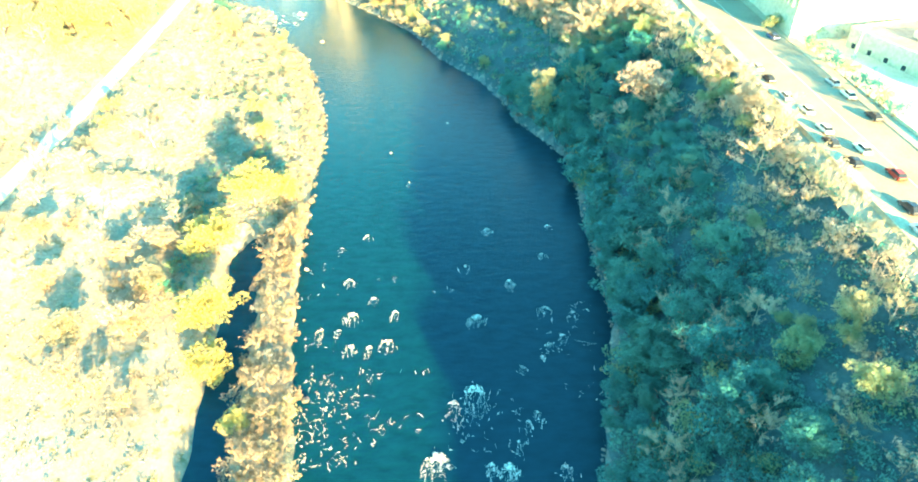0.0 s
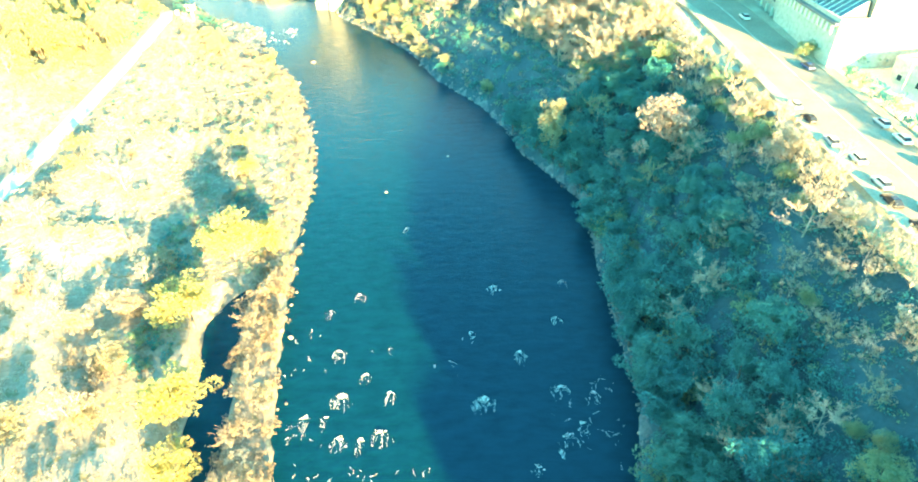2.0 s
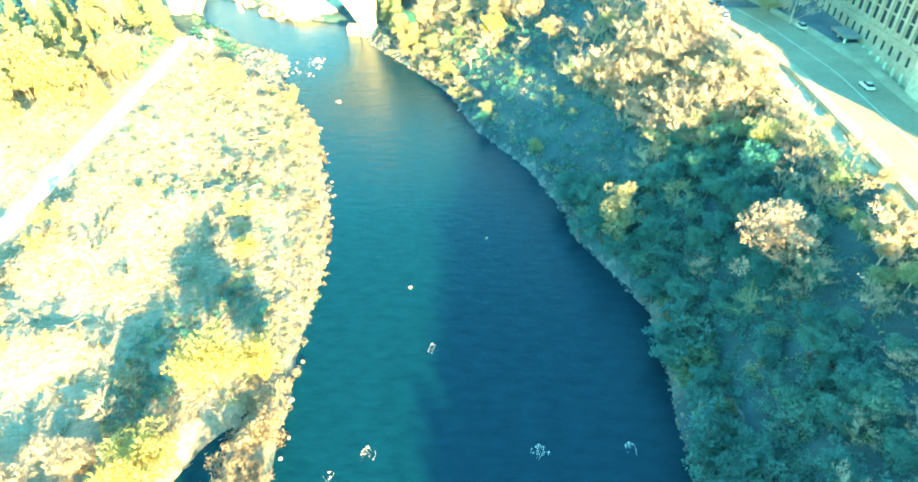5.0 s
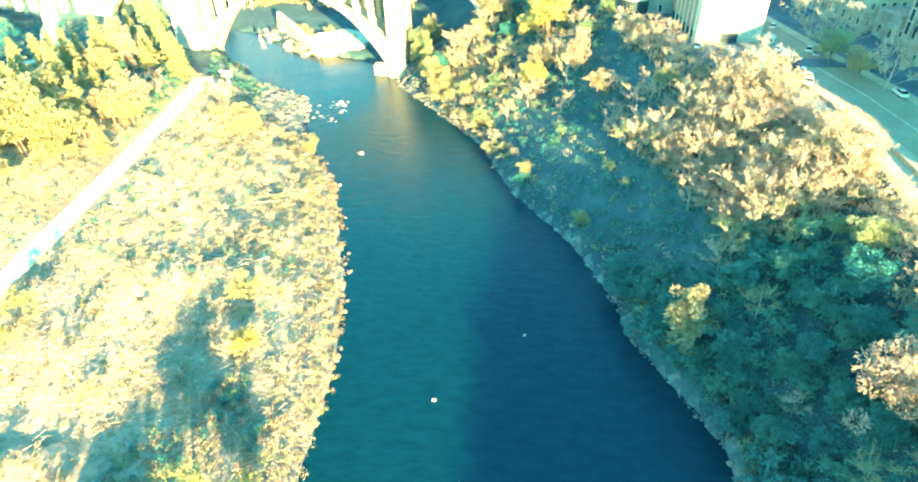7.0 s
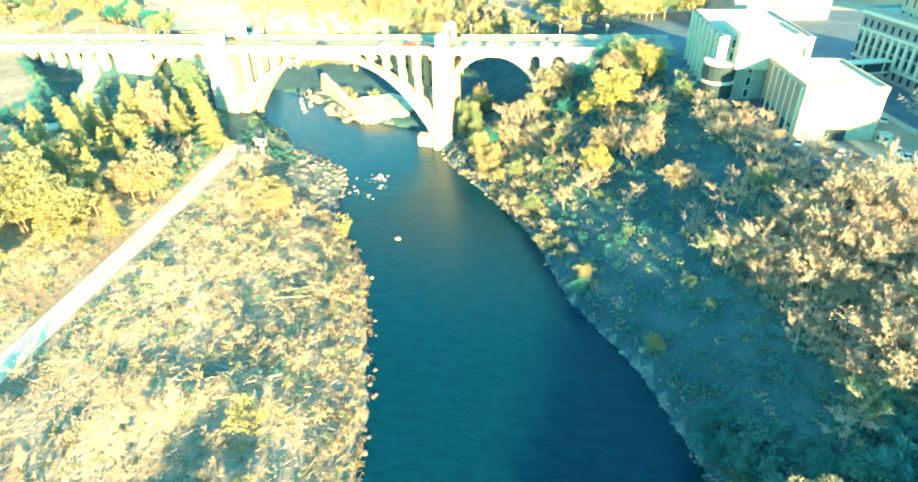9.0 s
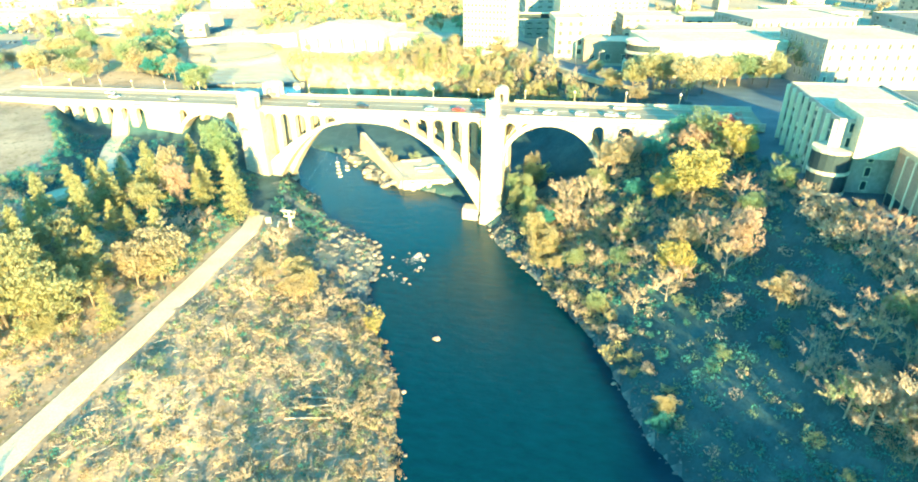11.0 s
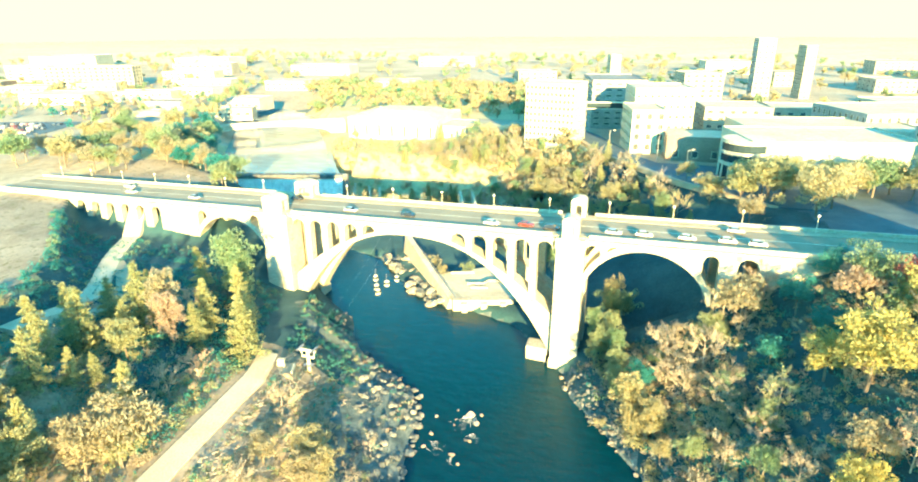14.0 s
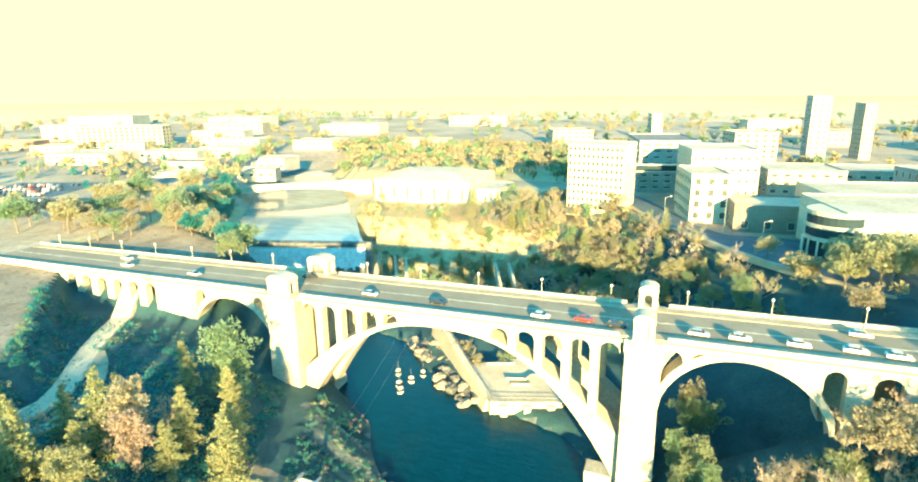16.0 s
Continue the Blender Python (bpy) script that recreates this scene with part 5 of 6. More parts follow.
for z, o, h in ((7.8, 0.6, 0.7), (24.2, 0.8, 1.0)):
    part("string_course", Build().box(-o, -0.01, 0, 68, z, z + h), M["stone_wall"], cty)
porch = part("porch", Build().box(-5, -0.6, 27, 36, 3.9, 4.6), M["dark_roof"], cty, "flat entrance canopy")
for py in (27.4, 31.3, 35.2):
    part("porch_post", Build().box(-4.8, -4.3, py, py + 0.4, 0, 3.9), M["trim"], porch)
wing = building("stone_wing", "pale stone wing with glass roof and corbelled eaves", 97.2, 171, 0, 42, 33, 33.2, 12, "white_wall", "dark_roof")
corbel = Build().box(-0.9, -0.02, -0.5, 0.5, 8.4, 10.6).mesh("corbel", M["trim"])
for k in range(14):
    part("corbel", corbel, None, wing).location = (0, 2.0 + 2.25 * k, 0)
part("eaves", Build().box(-1.1, -0.11, 0.2, 32.8, 10.9, 11.5), M["dark_roof"], wing)
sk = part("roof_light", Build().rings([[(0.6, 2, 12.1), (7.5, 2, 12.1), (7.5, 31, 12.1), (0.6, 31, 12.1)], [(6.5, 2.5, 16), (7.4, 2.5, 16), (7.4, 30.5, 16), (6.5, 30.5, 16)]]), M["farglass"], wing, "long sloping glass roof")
for k in range(14):
    y = 2.2 + 2.2 * k
    part("glazing_bar", Build().add([(0.55, y, 12.2), (6.5, y, 16.1), (6.5, y + 0.3, 16.1), (0.55, y + 0.3, 12.2), (0.55, y, 12.0), (6.5, y, 15.9), (6.5, y + 0.3, 15.9), (0.55, y + 0.3, 12.0)], [(0, 1, 2, 3), (7, 6, 5, 4), (0, 4, 5, 1), (3, 2, 6, 7), (0, 3, 7, 4), (1, 5, 6, 2)]), M["trim"], sk)
upper = part("upper_storey", Build().box(7.6, 41, 1, 32, 12, 30), M["stone_wall"], wing)
for k in range(13):
    for z in (16.8, 20.8, 24.8):
        part("window", Build().box(7.48, 7.7, 2.6 + 2.3 * k, 4.0 + 2.3 * k, z, z + 2.2), M["glass"], upper)
part("roof_edge", Build().box(7.3, 41.3, 0.7, 32.3, 30.0, 30.6), M["white_wall"], upper)
building("street_block", "low pale building with a shallow roof beside the street", 122, 116, 14, 40, 50, 32.5, 5.5, "white_wall", "dark_roof", 1, (8, 0, 0, 9), (1.4, 1.4))
for px, py, pw, pd in ((122, 151, 8, 6), (130, 139, 6, 9), (131, 126, 5, 5)):
    vent = thing("roof_unit", "pale metal air handling box on the flat roof", "roof unit", "roof units", m=pose(px, py, 38.05))
    part("casing", Build().box(0, pw, 0, pd, 0, 1.6), M["trim"], vent)
    part("grille", Build().box(0.4, pw - 0.4, -0.08, 0.02, 0.3, 1.3), M["metal"], vent)
b = Build()
b.box(99.0, 124, 100, 170.8, 31.0, 33.25)
tagged(part("car_park_ground", b, M["dirt"]), "sandy brown car park beside the street", "car park", kind="structure")
pole = thing("light_pole", "tall pale light pole with two arms in the car park", "street lamp", m=pose(107.5, 155.5, 33.25))
part("post", Build().tube((0, 0, 0), (0, 0, 8), 0.14, 0.09, 8), M["trim"], pole)
for sx in (-1, 1):
    part("lamp_head", Build().box(min(0, sx * 1.6), max(0, sx * 1.6), -0.15, 0.15, 7.8, 8.0), M["trim"], pole)
for x, y, z, h, arm in ((-42, 468, 38.2, 17, 2.6), (-65, 493, 37.2, 10, 2.2), (-30, 452, 38.6, 9, 2.0)):
    lp = thing("light_pole", "tall grey street light pole beside the boulevard", "street lamp", "boulevard lights", m=pose(x, y, z - 0.5))
    part("post", Build().tube((0, 0, 0), (0, 0, h), 0.2, 0.1, 8), M["metal"], lp)
    part("arm", Build().tube((0, 0, h - 0.2), (arm, 0.3, h + 0.3), 0.08, 0.06, 6), M["metal"], lp)
    part("lamp_head", Build().box(arm - 0.5, arm + 0.5, 0.1, 0.5, h + 0.2, h + 0.45), M["trim"], lp)
for k in range(9):
    plant("shrub", ("green", "olive", "green")[k % 3], 98.6 + 0.1 * k, 122 + 5.2 * k, 1.15, "along the car park", z=33.2)
for k in range(5):
    plant("shrub", "olive" if k % 2 else "green", 103 + 2.6 * k, 172.5, 0.9, "along the car park", z=33.25)
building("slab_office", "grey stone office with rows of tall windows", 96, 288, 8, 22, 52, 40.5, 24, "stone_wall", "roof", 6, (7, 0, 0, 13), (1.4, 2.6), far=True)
building("annex", "low grey annex with arched windows", 100, 276, 8, 34, 10, 40, 7, "grey_wall", "dark_roof", 1, (9, 0, 0, 2), (1.6, 2.6))
booth = building("guard_booth", "small white guard booth in the parking yard", 63.8, 272.6, 6, 2.6, 2.2, 40.15, 2.5, "white_wall", floors=1, bays=(1, 1, 1, 1), win=(1.3, 1.0), parapet=0.15)

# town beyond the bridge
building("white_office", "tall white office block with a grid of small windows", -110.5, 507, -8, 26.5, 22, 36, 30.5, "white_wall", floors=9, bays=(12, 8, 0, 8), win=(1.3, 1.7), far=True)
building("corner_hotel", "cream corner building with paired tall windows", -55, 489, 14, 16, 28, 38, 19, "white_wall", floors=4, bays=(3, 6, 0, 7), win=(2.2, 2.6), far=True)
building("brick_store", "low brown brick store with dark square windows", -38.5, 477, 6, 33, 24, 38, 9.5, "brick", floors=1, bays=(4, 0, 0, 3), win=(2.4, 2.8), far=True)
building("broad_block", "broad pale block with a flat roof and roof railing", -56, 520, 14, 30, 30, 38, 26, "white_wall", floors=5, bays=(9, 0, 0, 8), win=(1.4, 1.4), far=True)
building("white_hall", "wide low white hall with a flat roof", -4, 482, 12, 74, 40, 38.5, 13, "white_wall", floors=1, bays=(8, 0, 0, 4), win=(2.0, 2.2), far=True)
sb = thing("skybridge", "dark glazed footbridge between two blocks", "footbridge", m=pose(-84, 546, 50, 0, 0, 14))
part("deck", Build().box(0, 40, 0, 4, -0.4, 0), M["trim"], sb)
part("glass_side", Build().box(0.2, 39.8, 0.2, 3.8, 0, 3), M["glass"], sb)
part("roof", Build().box(0, 40, 0, 4, 3, 3.4), M["trim"], sb)
cg = building("round_front_store", "pale building with a curved glazed front and white bands", -8, 440, 14, 62, 36, 39, 14.5, "white_wall", floors=1, bays=(10, 4, 0, 0), win=(2.5, 3.0))
ring20 = [2 * math.pi * i / 28 for i in range(28)]
part("round_front", Build().rings([[(1 + 9 * math.cos(a), 8 + 9 * math.sin(a), z) for a in ring20] for z in (0, 14.2)]), M["glass"], cg, "curved glass front")
for z, h in ((5.0, 1.3), (9.2, 1.2), (13.4, 1.3)):
    part("front_band", Build().rings([[(1 + 9.5 * math.cos(a), 8 + 9.5 * math.sin(a), z + k) for a in ring20] for k in (0, h)]), M["white_wall"], cg)
for k in range(9):
    a = radians(150 + 22 * k)
    part("front_column", Build().tube((1 + 9.6 * math.cos(a), 8 + 9.6 * math.sin(a), 0), (1 + 9.6 * math.cos(a), 8 + 9.6 * math.sin(a), 5.1), 0.35, 0.35, 8), M["trim"], cg)
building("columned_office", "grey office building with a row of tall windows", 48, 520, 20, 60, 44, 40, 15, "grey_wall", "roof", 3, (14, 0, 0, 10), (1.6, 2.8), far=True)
# Grey wall material stands in for shade on the pale stone.
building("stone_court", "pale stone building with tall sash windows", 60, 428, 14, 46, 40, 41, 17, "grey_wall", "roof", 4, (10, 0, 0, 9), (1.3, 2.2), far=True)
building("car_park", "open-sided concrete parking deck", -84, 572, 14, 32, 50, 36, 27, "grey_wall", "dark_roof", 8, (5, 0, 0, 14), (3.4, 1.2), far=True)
far_rng = random.Random(5)
SPOTS = [(-20, 560, 36, 30, 16), (20, 600, 40, 30, 14), (-60, 620, 30, 30, 20), (80, 600, 50, 40, 18), (130, 520, 50, 44, 20), (150, 430, 40, 40, 16), (26, 770, 14, 14, 50), (66, 790, 9, 14, 44), (-30, 700, 30, 26, 26), (180, 640, 40, 30, 30), (230, 760, 40, 40, 36), (140, 860, 36, 36, 12), (-92, 760, 9, 12, 36), (60, 900, 36, 30, 14), (260, 560, 46, 40, 22), (300, 900, 50, 40, 40)]
SPOTS += [(-190, 820, 40, 30, 16), (0, 1050, 60, 40, 16), (200, 1100, 60, 40, 16), (-800, 720, 120, 30, 18), (-560, 560, 60, 40, 8), (-430, 560, 36, 20, 7), (-395, 520, 30, 16, 6), (-500, 600, 50, 22, 8), (-640, 600, 46, 22, 9), (-590, 640, 40, 20, 10), (-380, 600, 30, 22, 7), (-345, 545, 26, 14, 5), (-520, 690, 60, 24, 10), (-430, 720, 50, 24, 9), (-600, 760, 60, 30, 12), (-680, 860, 80, 30, 14), (-470, 640, 40, 30, 9), (-380, 480, 44, 22, 6), (-620, 480, 50, 36, 7), (-900, 560, 90, 50, 10), (-520, 900, 80, 40, 12), (-760, 950, 90, 50, 16), (-330, 760, 50, 30, 8), (-420, 1100, 90, 40, 14), (-1000, 900, 100, 60, 18)]
for x, y, w, dp, h in SPOTS:
    wl = far_rng.choice(["white_wall", "stone_wall", "white_wall", "grey_wall", "stone_wall"])
    fl = max(1, min(12, int(h / 3.6)))
    n = min(8, max(3, int(w / 6)))
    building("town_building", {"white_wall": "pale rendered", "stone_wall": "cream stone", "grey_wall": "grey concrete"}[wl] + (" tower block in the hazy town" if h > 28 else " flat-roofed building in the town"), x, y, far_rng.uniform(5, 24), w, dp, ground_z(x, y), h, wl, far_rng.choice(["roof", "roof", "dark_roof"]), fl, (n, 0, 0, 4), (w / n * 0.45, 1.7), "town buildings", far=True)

# pale pavilion roof in the river park and the low arch bridge over the pool
hall = building("park_hall", "broad pale hall with a shallow roof in the park", -238, 545, 2, 62, 52, 25.5, 13, "white_wall", floors=1, bays=(7, 0, 0, 5), win=(1.2, 7.0), first=2.0, far=True)
part("roof_ridge", Build().rings([[(2, 2, 13), (60, 2, 13), (60, 50, 13), (2, 50, 13)], [(14, 14, 17), (48, 14, 17), (48, 38, 17), (14, 38, 17)]]), M["roof"], hall)
building("park_annex", "low pale annex beside the park hall", -176, 549, 2, 18, 30, 27, 8, "white_wall", floors=1, bays=(3, 3, 0, 0), win=(1.6, 3.0), far=True)
t = thing("low_arch_bridge", "pale low concrete arch bridge over the upper pool", "bridge")
p0, p1 = Vector((-345, 494, 0)), Vector((-252, 566, 0))
ux = (p1 - p0).normalized()
uy = Vector((-ux.y, ux.x, 0))
L = (p1 - p0).length
b = Build()
low = lambda q: 24.5 + 6.5 * math.sqrt(max(0.0, 1 - ((q - L * 0.55) / (L * 0.36)) ** 2)) if abs(q - L * 0.55) < L * 0.36 else 22
b.rings([[tuple(p0 + ux * q + uy * o + Vector((0, 0, z))) for o, z in ((0, low(q)), (0, 32.5), (9, 32.5), (9, low(q)))] for q in span(0, L, 60)])
part("span", b, CON, t)
for o in (0.0, 8.6):
    b = Build()
    b.rings([[tuple(p0 + ux * q + uy * (o + e) + Vector((0, 0, z))) for e, z in ((0, 32.5), (0, 33.5), (0.4, 33.5), (0.4, 32.5))] for q in (0, L)])
    part("rail", b, CON, t)

# ---- dam ----
dam = thing("dam", "long concrete dam with water pouring over its crest", "dam")
D0, D1 = Vector((-258, 435.5, 0)), Vector((-192, 456, 0))
dx = (D1 - D0).normalized()
dn = Vector((dx.y, -dx.x, 0))
b = Build()
b.rings([[tuple(D0 + dx * q + dn * o + Vector((0, 0, z))) for o, z in ((-2, 0), (-2, 24.3), (0.5, 24.3), (2.2, 18), (4.5, 8), (6, -1))] for q in span(-8, (D1 - D0).length + 2, 12)])
part("dam_wall", b, M["rock"], dam)
b = Build()
b.rings([[tuple(D0 + dx * q + dn * o + Vector((0, 0, z))) for o, z in ((2.2, 22.7), (2.2, 24.6), (3.4, 24.5), (3.4, 22.7))] for q in (-4, (D1 - D0).length)])
# Dark rock colour stands for shade on the front of the lip.
part("crest_beam", b, M["rock"], dam, "crest beam of the dam, coloured dark for its shaded front")
drng = random.Random(3)
q = -3.0
while q < (D1 - D0).length - 2:
    wdt = drng.uniform(0.8, 2.6)
    end = drng.uniform(11.5, 14.5)
    b = Build()
    b.rings([[tuple(D0 + dx * (q + e) + dn * (o + drng.uniform(0, 0.2)) + Vector((0, 0, z))) for e in (0, wdt)] + [tuple(D0 + dx * (q + e) + dn * (o - 0.6) + Vector((0, 0, z - 0.2))) for e in (wdt, 0)] for o, z in ((2.4, 22.9), (3.2, 20.5), (3.9, 17), (4.6, end))])
    part("water_sheet", b, M["fallwater"], dam, "white sheet of falling water")
    q += wdt + 0.05
# Concrete fins added for pale slanting streaks that look like light shafts.
FINS = [(-189.5, 461.5, -190.6, 457.0), (-180.2, 459.0, -177.0, 454.0), (-174.0, 458.0, -171.5, 453.0), (-133.0, 464.0, -128.5, 458.0), (-126.8, 464.5, -122.0, 459.0)]
for x0, y0, x1, y1 in FINS:
    b = Build()
    b.rings([[(x0, y0, 16), (x0 + 1.3, y0, 16), (x0 + 1.3, y0 + 0.3, 18.5), (x0, y0 + 0.3, 18.5)], [(x1, y1, -1), (x1 + 1.3, y1, -1), (x1 + 1.3, y1 + 0.3, 9.5), (x1, y1 + 0.3, 9.5)]])
    tagged(part("spillway_wall", b, CON), "narrow sloping pale fin, added for a light-shaft-like streak", "spillway wall", "spillway walls")
# pale concrete river wall, stone terrace and rock shelves below the far side of the bridge
b = Build()
b.rings([[(x - 2.6, y - 1.5, -2), (x + 1.0, y + 0.6, -2), (x + 0.7, y + 0.4, z), (x - 1.2, y - 0.7, z)] for x, y, z in ((-104.5, 376, 3.6), (-117.6, 391, 6), (-131, 407, 8.5), (-140, 418, 10))])
tagged(part("river_wall", b, CON), "sloping pale concrete river wall with a dark rail", "wall", kind="structure")
b = Build()
for (x, y, z), (x2, y2, z2) in zip(((-104, 376.4, 3.6), (-117, 391.4, 6)), ((-117, 391.4, 6), (-130.4, 407.4, 8.5))):
    b.tube((x, y, z + 1.0), (x2, y2, z2 + 1.0), 0.12, 0.12, 5)
    for k in range(8):
        q = Vector((x, y, z)).lerp(Vector((x2, y2, z2)), k / 8)
        b.tube(q, q + Vector((0, 0, 1.0)), 0.06, 0.06, 4)
tagged(part("handrail", b, M["metal"]), "dark steel handrail along the river wall", "railing")
b = Build()
b.rings([[(-104, 374, z), (-84, 381, z), (-80, 396, z), (-100, 408, z), (-118, 394, z)] for z in (-2, 4.2)])
tagged(part("terrace", b, CON), "flat pale concrete terrace at the water", "terrace", kind="structure")
for k in range(3):
    b = Build()
    b.box(-1.0, 1.0, -0.8, 0.8, -2, 3.4)
    ob = tagged(part("buttress", b, CON), "square concrete buttress on the terrace front", "buttress", "terrace buttresses")
    ob.matrix_world = pose(-100 + 6.5 * k, 374.8 + 2.3 * k, 0, 0, 0, 19)
b = Build()
b.rings([[(-101, 385, 4.2), (-95, 387, 4.2), (-95.3, 388, 4.2), (-101.3, 386, 4.2)], [(-101, 385, 5.0), (-95, 387, 5.0), (-95.3, 388, 5.0), (-101.3, 386, 5.0)]])
tagged(part("low_wall", b, CON), "low concrete bench wall on the terrace", "wall")


# terrace surface, stepped edge and railing
b = Build()
b.rings([[(-101.5, 377.5, z), (-85.5, 383, z), (-82, 395, z), (-99.5, 405, z), (-115, 393.5, z)] for z in (4.1, 4.24)])
tagged(part("terrace_paving", b, M["dirt"]), "worn sandy paving on the terrace", "paving", kind="structure")
for k, (x0, y0, x1, y1) in enumerate(((-103.5, 388, -97.5, 389.8), (-97.5, 389.8, -96.6, 393), (-96.6, 393, -91, 394.6), (-112.5, 395.5, -104, 399))):
    d = Vector((x1 - x0, y1 - y0, 0)).normalized()
    o = Vector((-d.y, d.x, 0)) * 0.35
    b = Build()
    b.rings([[(x0, y0, z), (x1, y1, z), (x1 + o.x, y1 + o.y, z), (x0 + o.x, y0 + o.y, z)] for z in (4.2, 5.2)])
    tagged(part("low_wall", b, CON), "low concrete step wall on the terrace", "wall", "terrace walls")
b = Build()
for k in range(9):
    x, y = -103.2 + 2.4 * k, 374.6 + 0.84 * k
    b.tube((x, y, 4.2), (x, y, 5.3), 0.05, 0.05, 5)
b.tube((-103.2, 374.6, 5.3), (-84, 381.3, 5.3), 0.06, 0.06, 5)
b.tube((-103.2, 374.6, 4.8), (-84, 381.3, 4.8), 0.04, 0.04, 5)
tagged(part("railing", b, M["metal"]), "steel railing along the terrace front", "railing")
plant("shrub", "yellow", -117, 397, 1.5, "beside the river wall")
plant("shrub", "olive", -108, 401, 1.4, "beside the river wall")
plant("shrub", "yellow", -124, 404, 1.6, "beside the river wall")

# parked cars in the far car parks, too many to tell apart
b = Build()
crng = random.Random(77)
for cx, cy, nx, ny, turn in ((-440, 470, 15, 5, 20), (-395, 437, 13, 3, 20), (-470, 545, 10, 3, 25)):
    c0, s0 = math.cos(radians(turn)), math.sin(radians(turn))
    for i in range(nx):
        for j in range(ny):
            if crng.random() < 0.15:
                continue
            u, v = (i - nx / 2) * 3.1, (j - ny / 2) * 8.5
            x, y = cx + u * c0 - v * s0, cy + u * s0 + v * c0
            g = ground_z(x, y, False) + 0.25
            rot = lambda p: (x + p[0] * c0 - p[1] * s0, y + p[0] * s0 + p[1] * c0, g + p[2])
            b.rings([[rot(p) for p in ring] for ring in ([(-0.85, -2.1, 0.3), (0.85, -2.1, 0.3), (0.85, 2.1, 0.3), (-0.85, 2.1, 0.3)], [(-0.85, -2.1, 0.85), (0.85, -2.1, 0.85), (0.85, 2.1, 0.85), (-0.85, 2.1, 0.85)], [(-0.6, -1.3, 1.45), (0.6, -1.3, 1.45), (0.6, 0.9, 1.45), (-0.6, 0.9, 1.45)])])
cm, cnt, cb = nodes_of("mixed_car_paint")
cnt.links.new(ramp_node(cnt, cnt.nodes.new("ShaderNodeNewGeometry").outputs["Random Per Island"], [(0.0, (0.03, 0.04, 0.05)), (0.35, (0.06, 0.09, 0.13)), (0.5, (0.35, 0.35, 0.33)), (0.7, (0.65, 0.62, 0.52)), (0.97, (0.30, 0.05, 0.04))]), cb.inputs["Base Color"])
cb.inputs["Roughness"].default_value = 0.3
tagged(part("parked_cars", b, cm), "rows of parked cars in the far car parks", "cars", kind="stuff")
for k, (cx, cy, w, d) in enumerate(((-440, 470, 60, 56), (-395, 437, 48, 34), (-470, 545, 44, 34))):
    g = ground_z(cx, cy, False)
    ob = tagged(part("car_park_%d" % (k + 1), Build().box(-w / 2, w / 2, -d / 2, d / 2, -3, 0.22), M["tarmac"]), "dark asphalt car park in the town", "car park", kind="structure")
    ob.matrix_world = pose(cx, cy, g, 0, 0, 20)
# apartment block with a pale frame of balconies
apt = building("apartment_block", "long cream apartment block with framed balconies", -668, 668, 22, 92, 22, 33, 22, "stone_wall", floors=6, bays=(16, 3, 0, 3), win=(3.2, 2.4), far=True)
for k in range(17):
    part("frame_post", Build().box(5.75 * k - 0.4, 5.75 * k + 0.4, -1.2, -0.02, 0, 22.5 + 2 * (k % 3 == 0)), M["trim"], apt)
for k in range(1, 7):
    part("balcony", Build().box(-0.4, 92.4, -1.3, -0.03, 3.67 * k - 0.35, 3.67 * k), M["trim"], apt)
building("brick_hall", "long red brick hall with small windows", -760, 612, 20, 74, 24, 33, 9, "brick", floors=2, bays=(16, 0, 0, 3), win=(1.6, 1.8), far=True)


# ---- gondola ride ----
tw = thing("cable_tower", "white steel cableway tower on the rocky bank", "cableway tower", m=pose(-122.5, 312, ground_z(-122.5, 312)))
th = 14.9 - ground_z(-122.5, 312)
part("mast", Build().tube((0, 0, -0.5), (0, 0, th), 0.55, 0.4, 10), M["trim"], tw)
part("crossbeam", Build().box(-2.4, 2.4, -0.3, 0.3, th, th + 0.5), M["trim"], tw)
part("lower_beam", Build().box(-1.9, 1.9, -0.25, 0.25, th - 1.9, th - 1.5), M["trim"], tw)
for sx in (-1, 1):
    part("sheave_train", Build().box(sx * 2.1 - 0.25, sx * 2.1 + 0.25, -1.5, 1.5, th + 0.5, th + 0.9), M["metal"], tw)
    part("brace", Build().tube((sx * 1.6, 0, th - 1.6), (sx * 2.1, 0, th), 0.12, 0.12, 6), M["trim"], tw)
part("platform", Build().box(-1.2, 1.2, -0.8, 0.8, th - 4.2, th - 4.0), M["metal"], tw)
for k in range(9):
    part("ladder_rung", Build().box(-0.3, 0.3, -0.75, -0.68, 0.6 + 0.55 * k, 0.66 + 0.55 * k), M["metal"], tw)
cabin_me = Build().rings([[(w * math.cos(a), w * 0.8 * math.sin(a), z) for a in (2 * math.pi * i / 10 for i in range(10))] for w, z in ((0.75, -2.6), (1.05, -2.2), (1.1, -1.2), (0.8, -0.55), (0.4, -0.4))]).mesh("cabin", M["trim"], True)
band_me = Build().rings([[(w * math.cos(a), w * 0.8 * math.sin(a), z) for a in (2 * math.pi * i / 10 for i in range(10))] for w, z in ((1.09, -1.75), (1.13, -1.25), (0.95, -0.85))], caps=False).mesh("window_band", M["glass"], True)
hang_me = Build().tube((0, 0, -0.45), (0, 0, 2.0), 0.07, 0.07, 6).mesh("hanger", M["metal"])
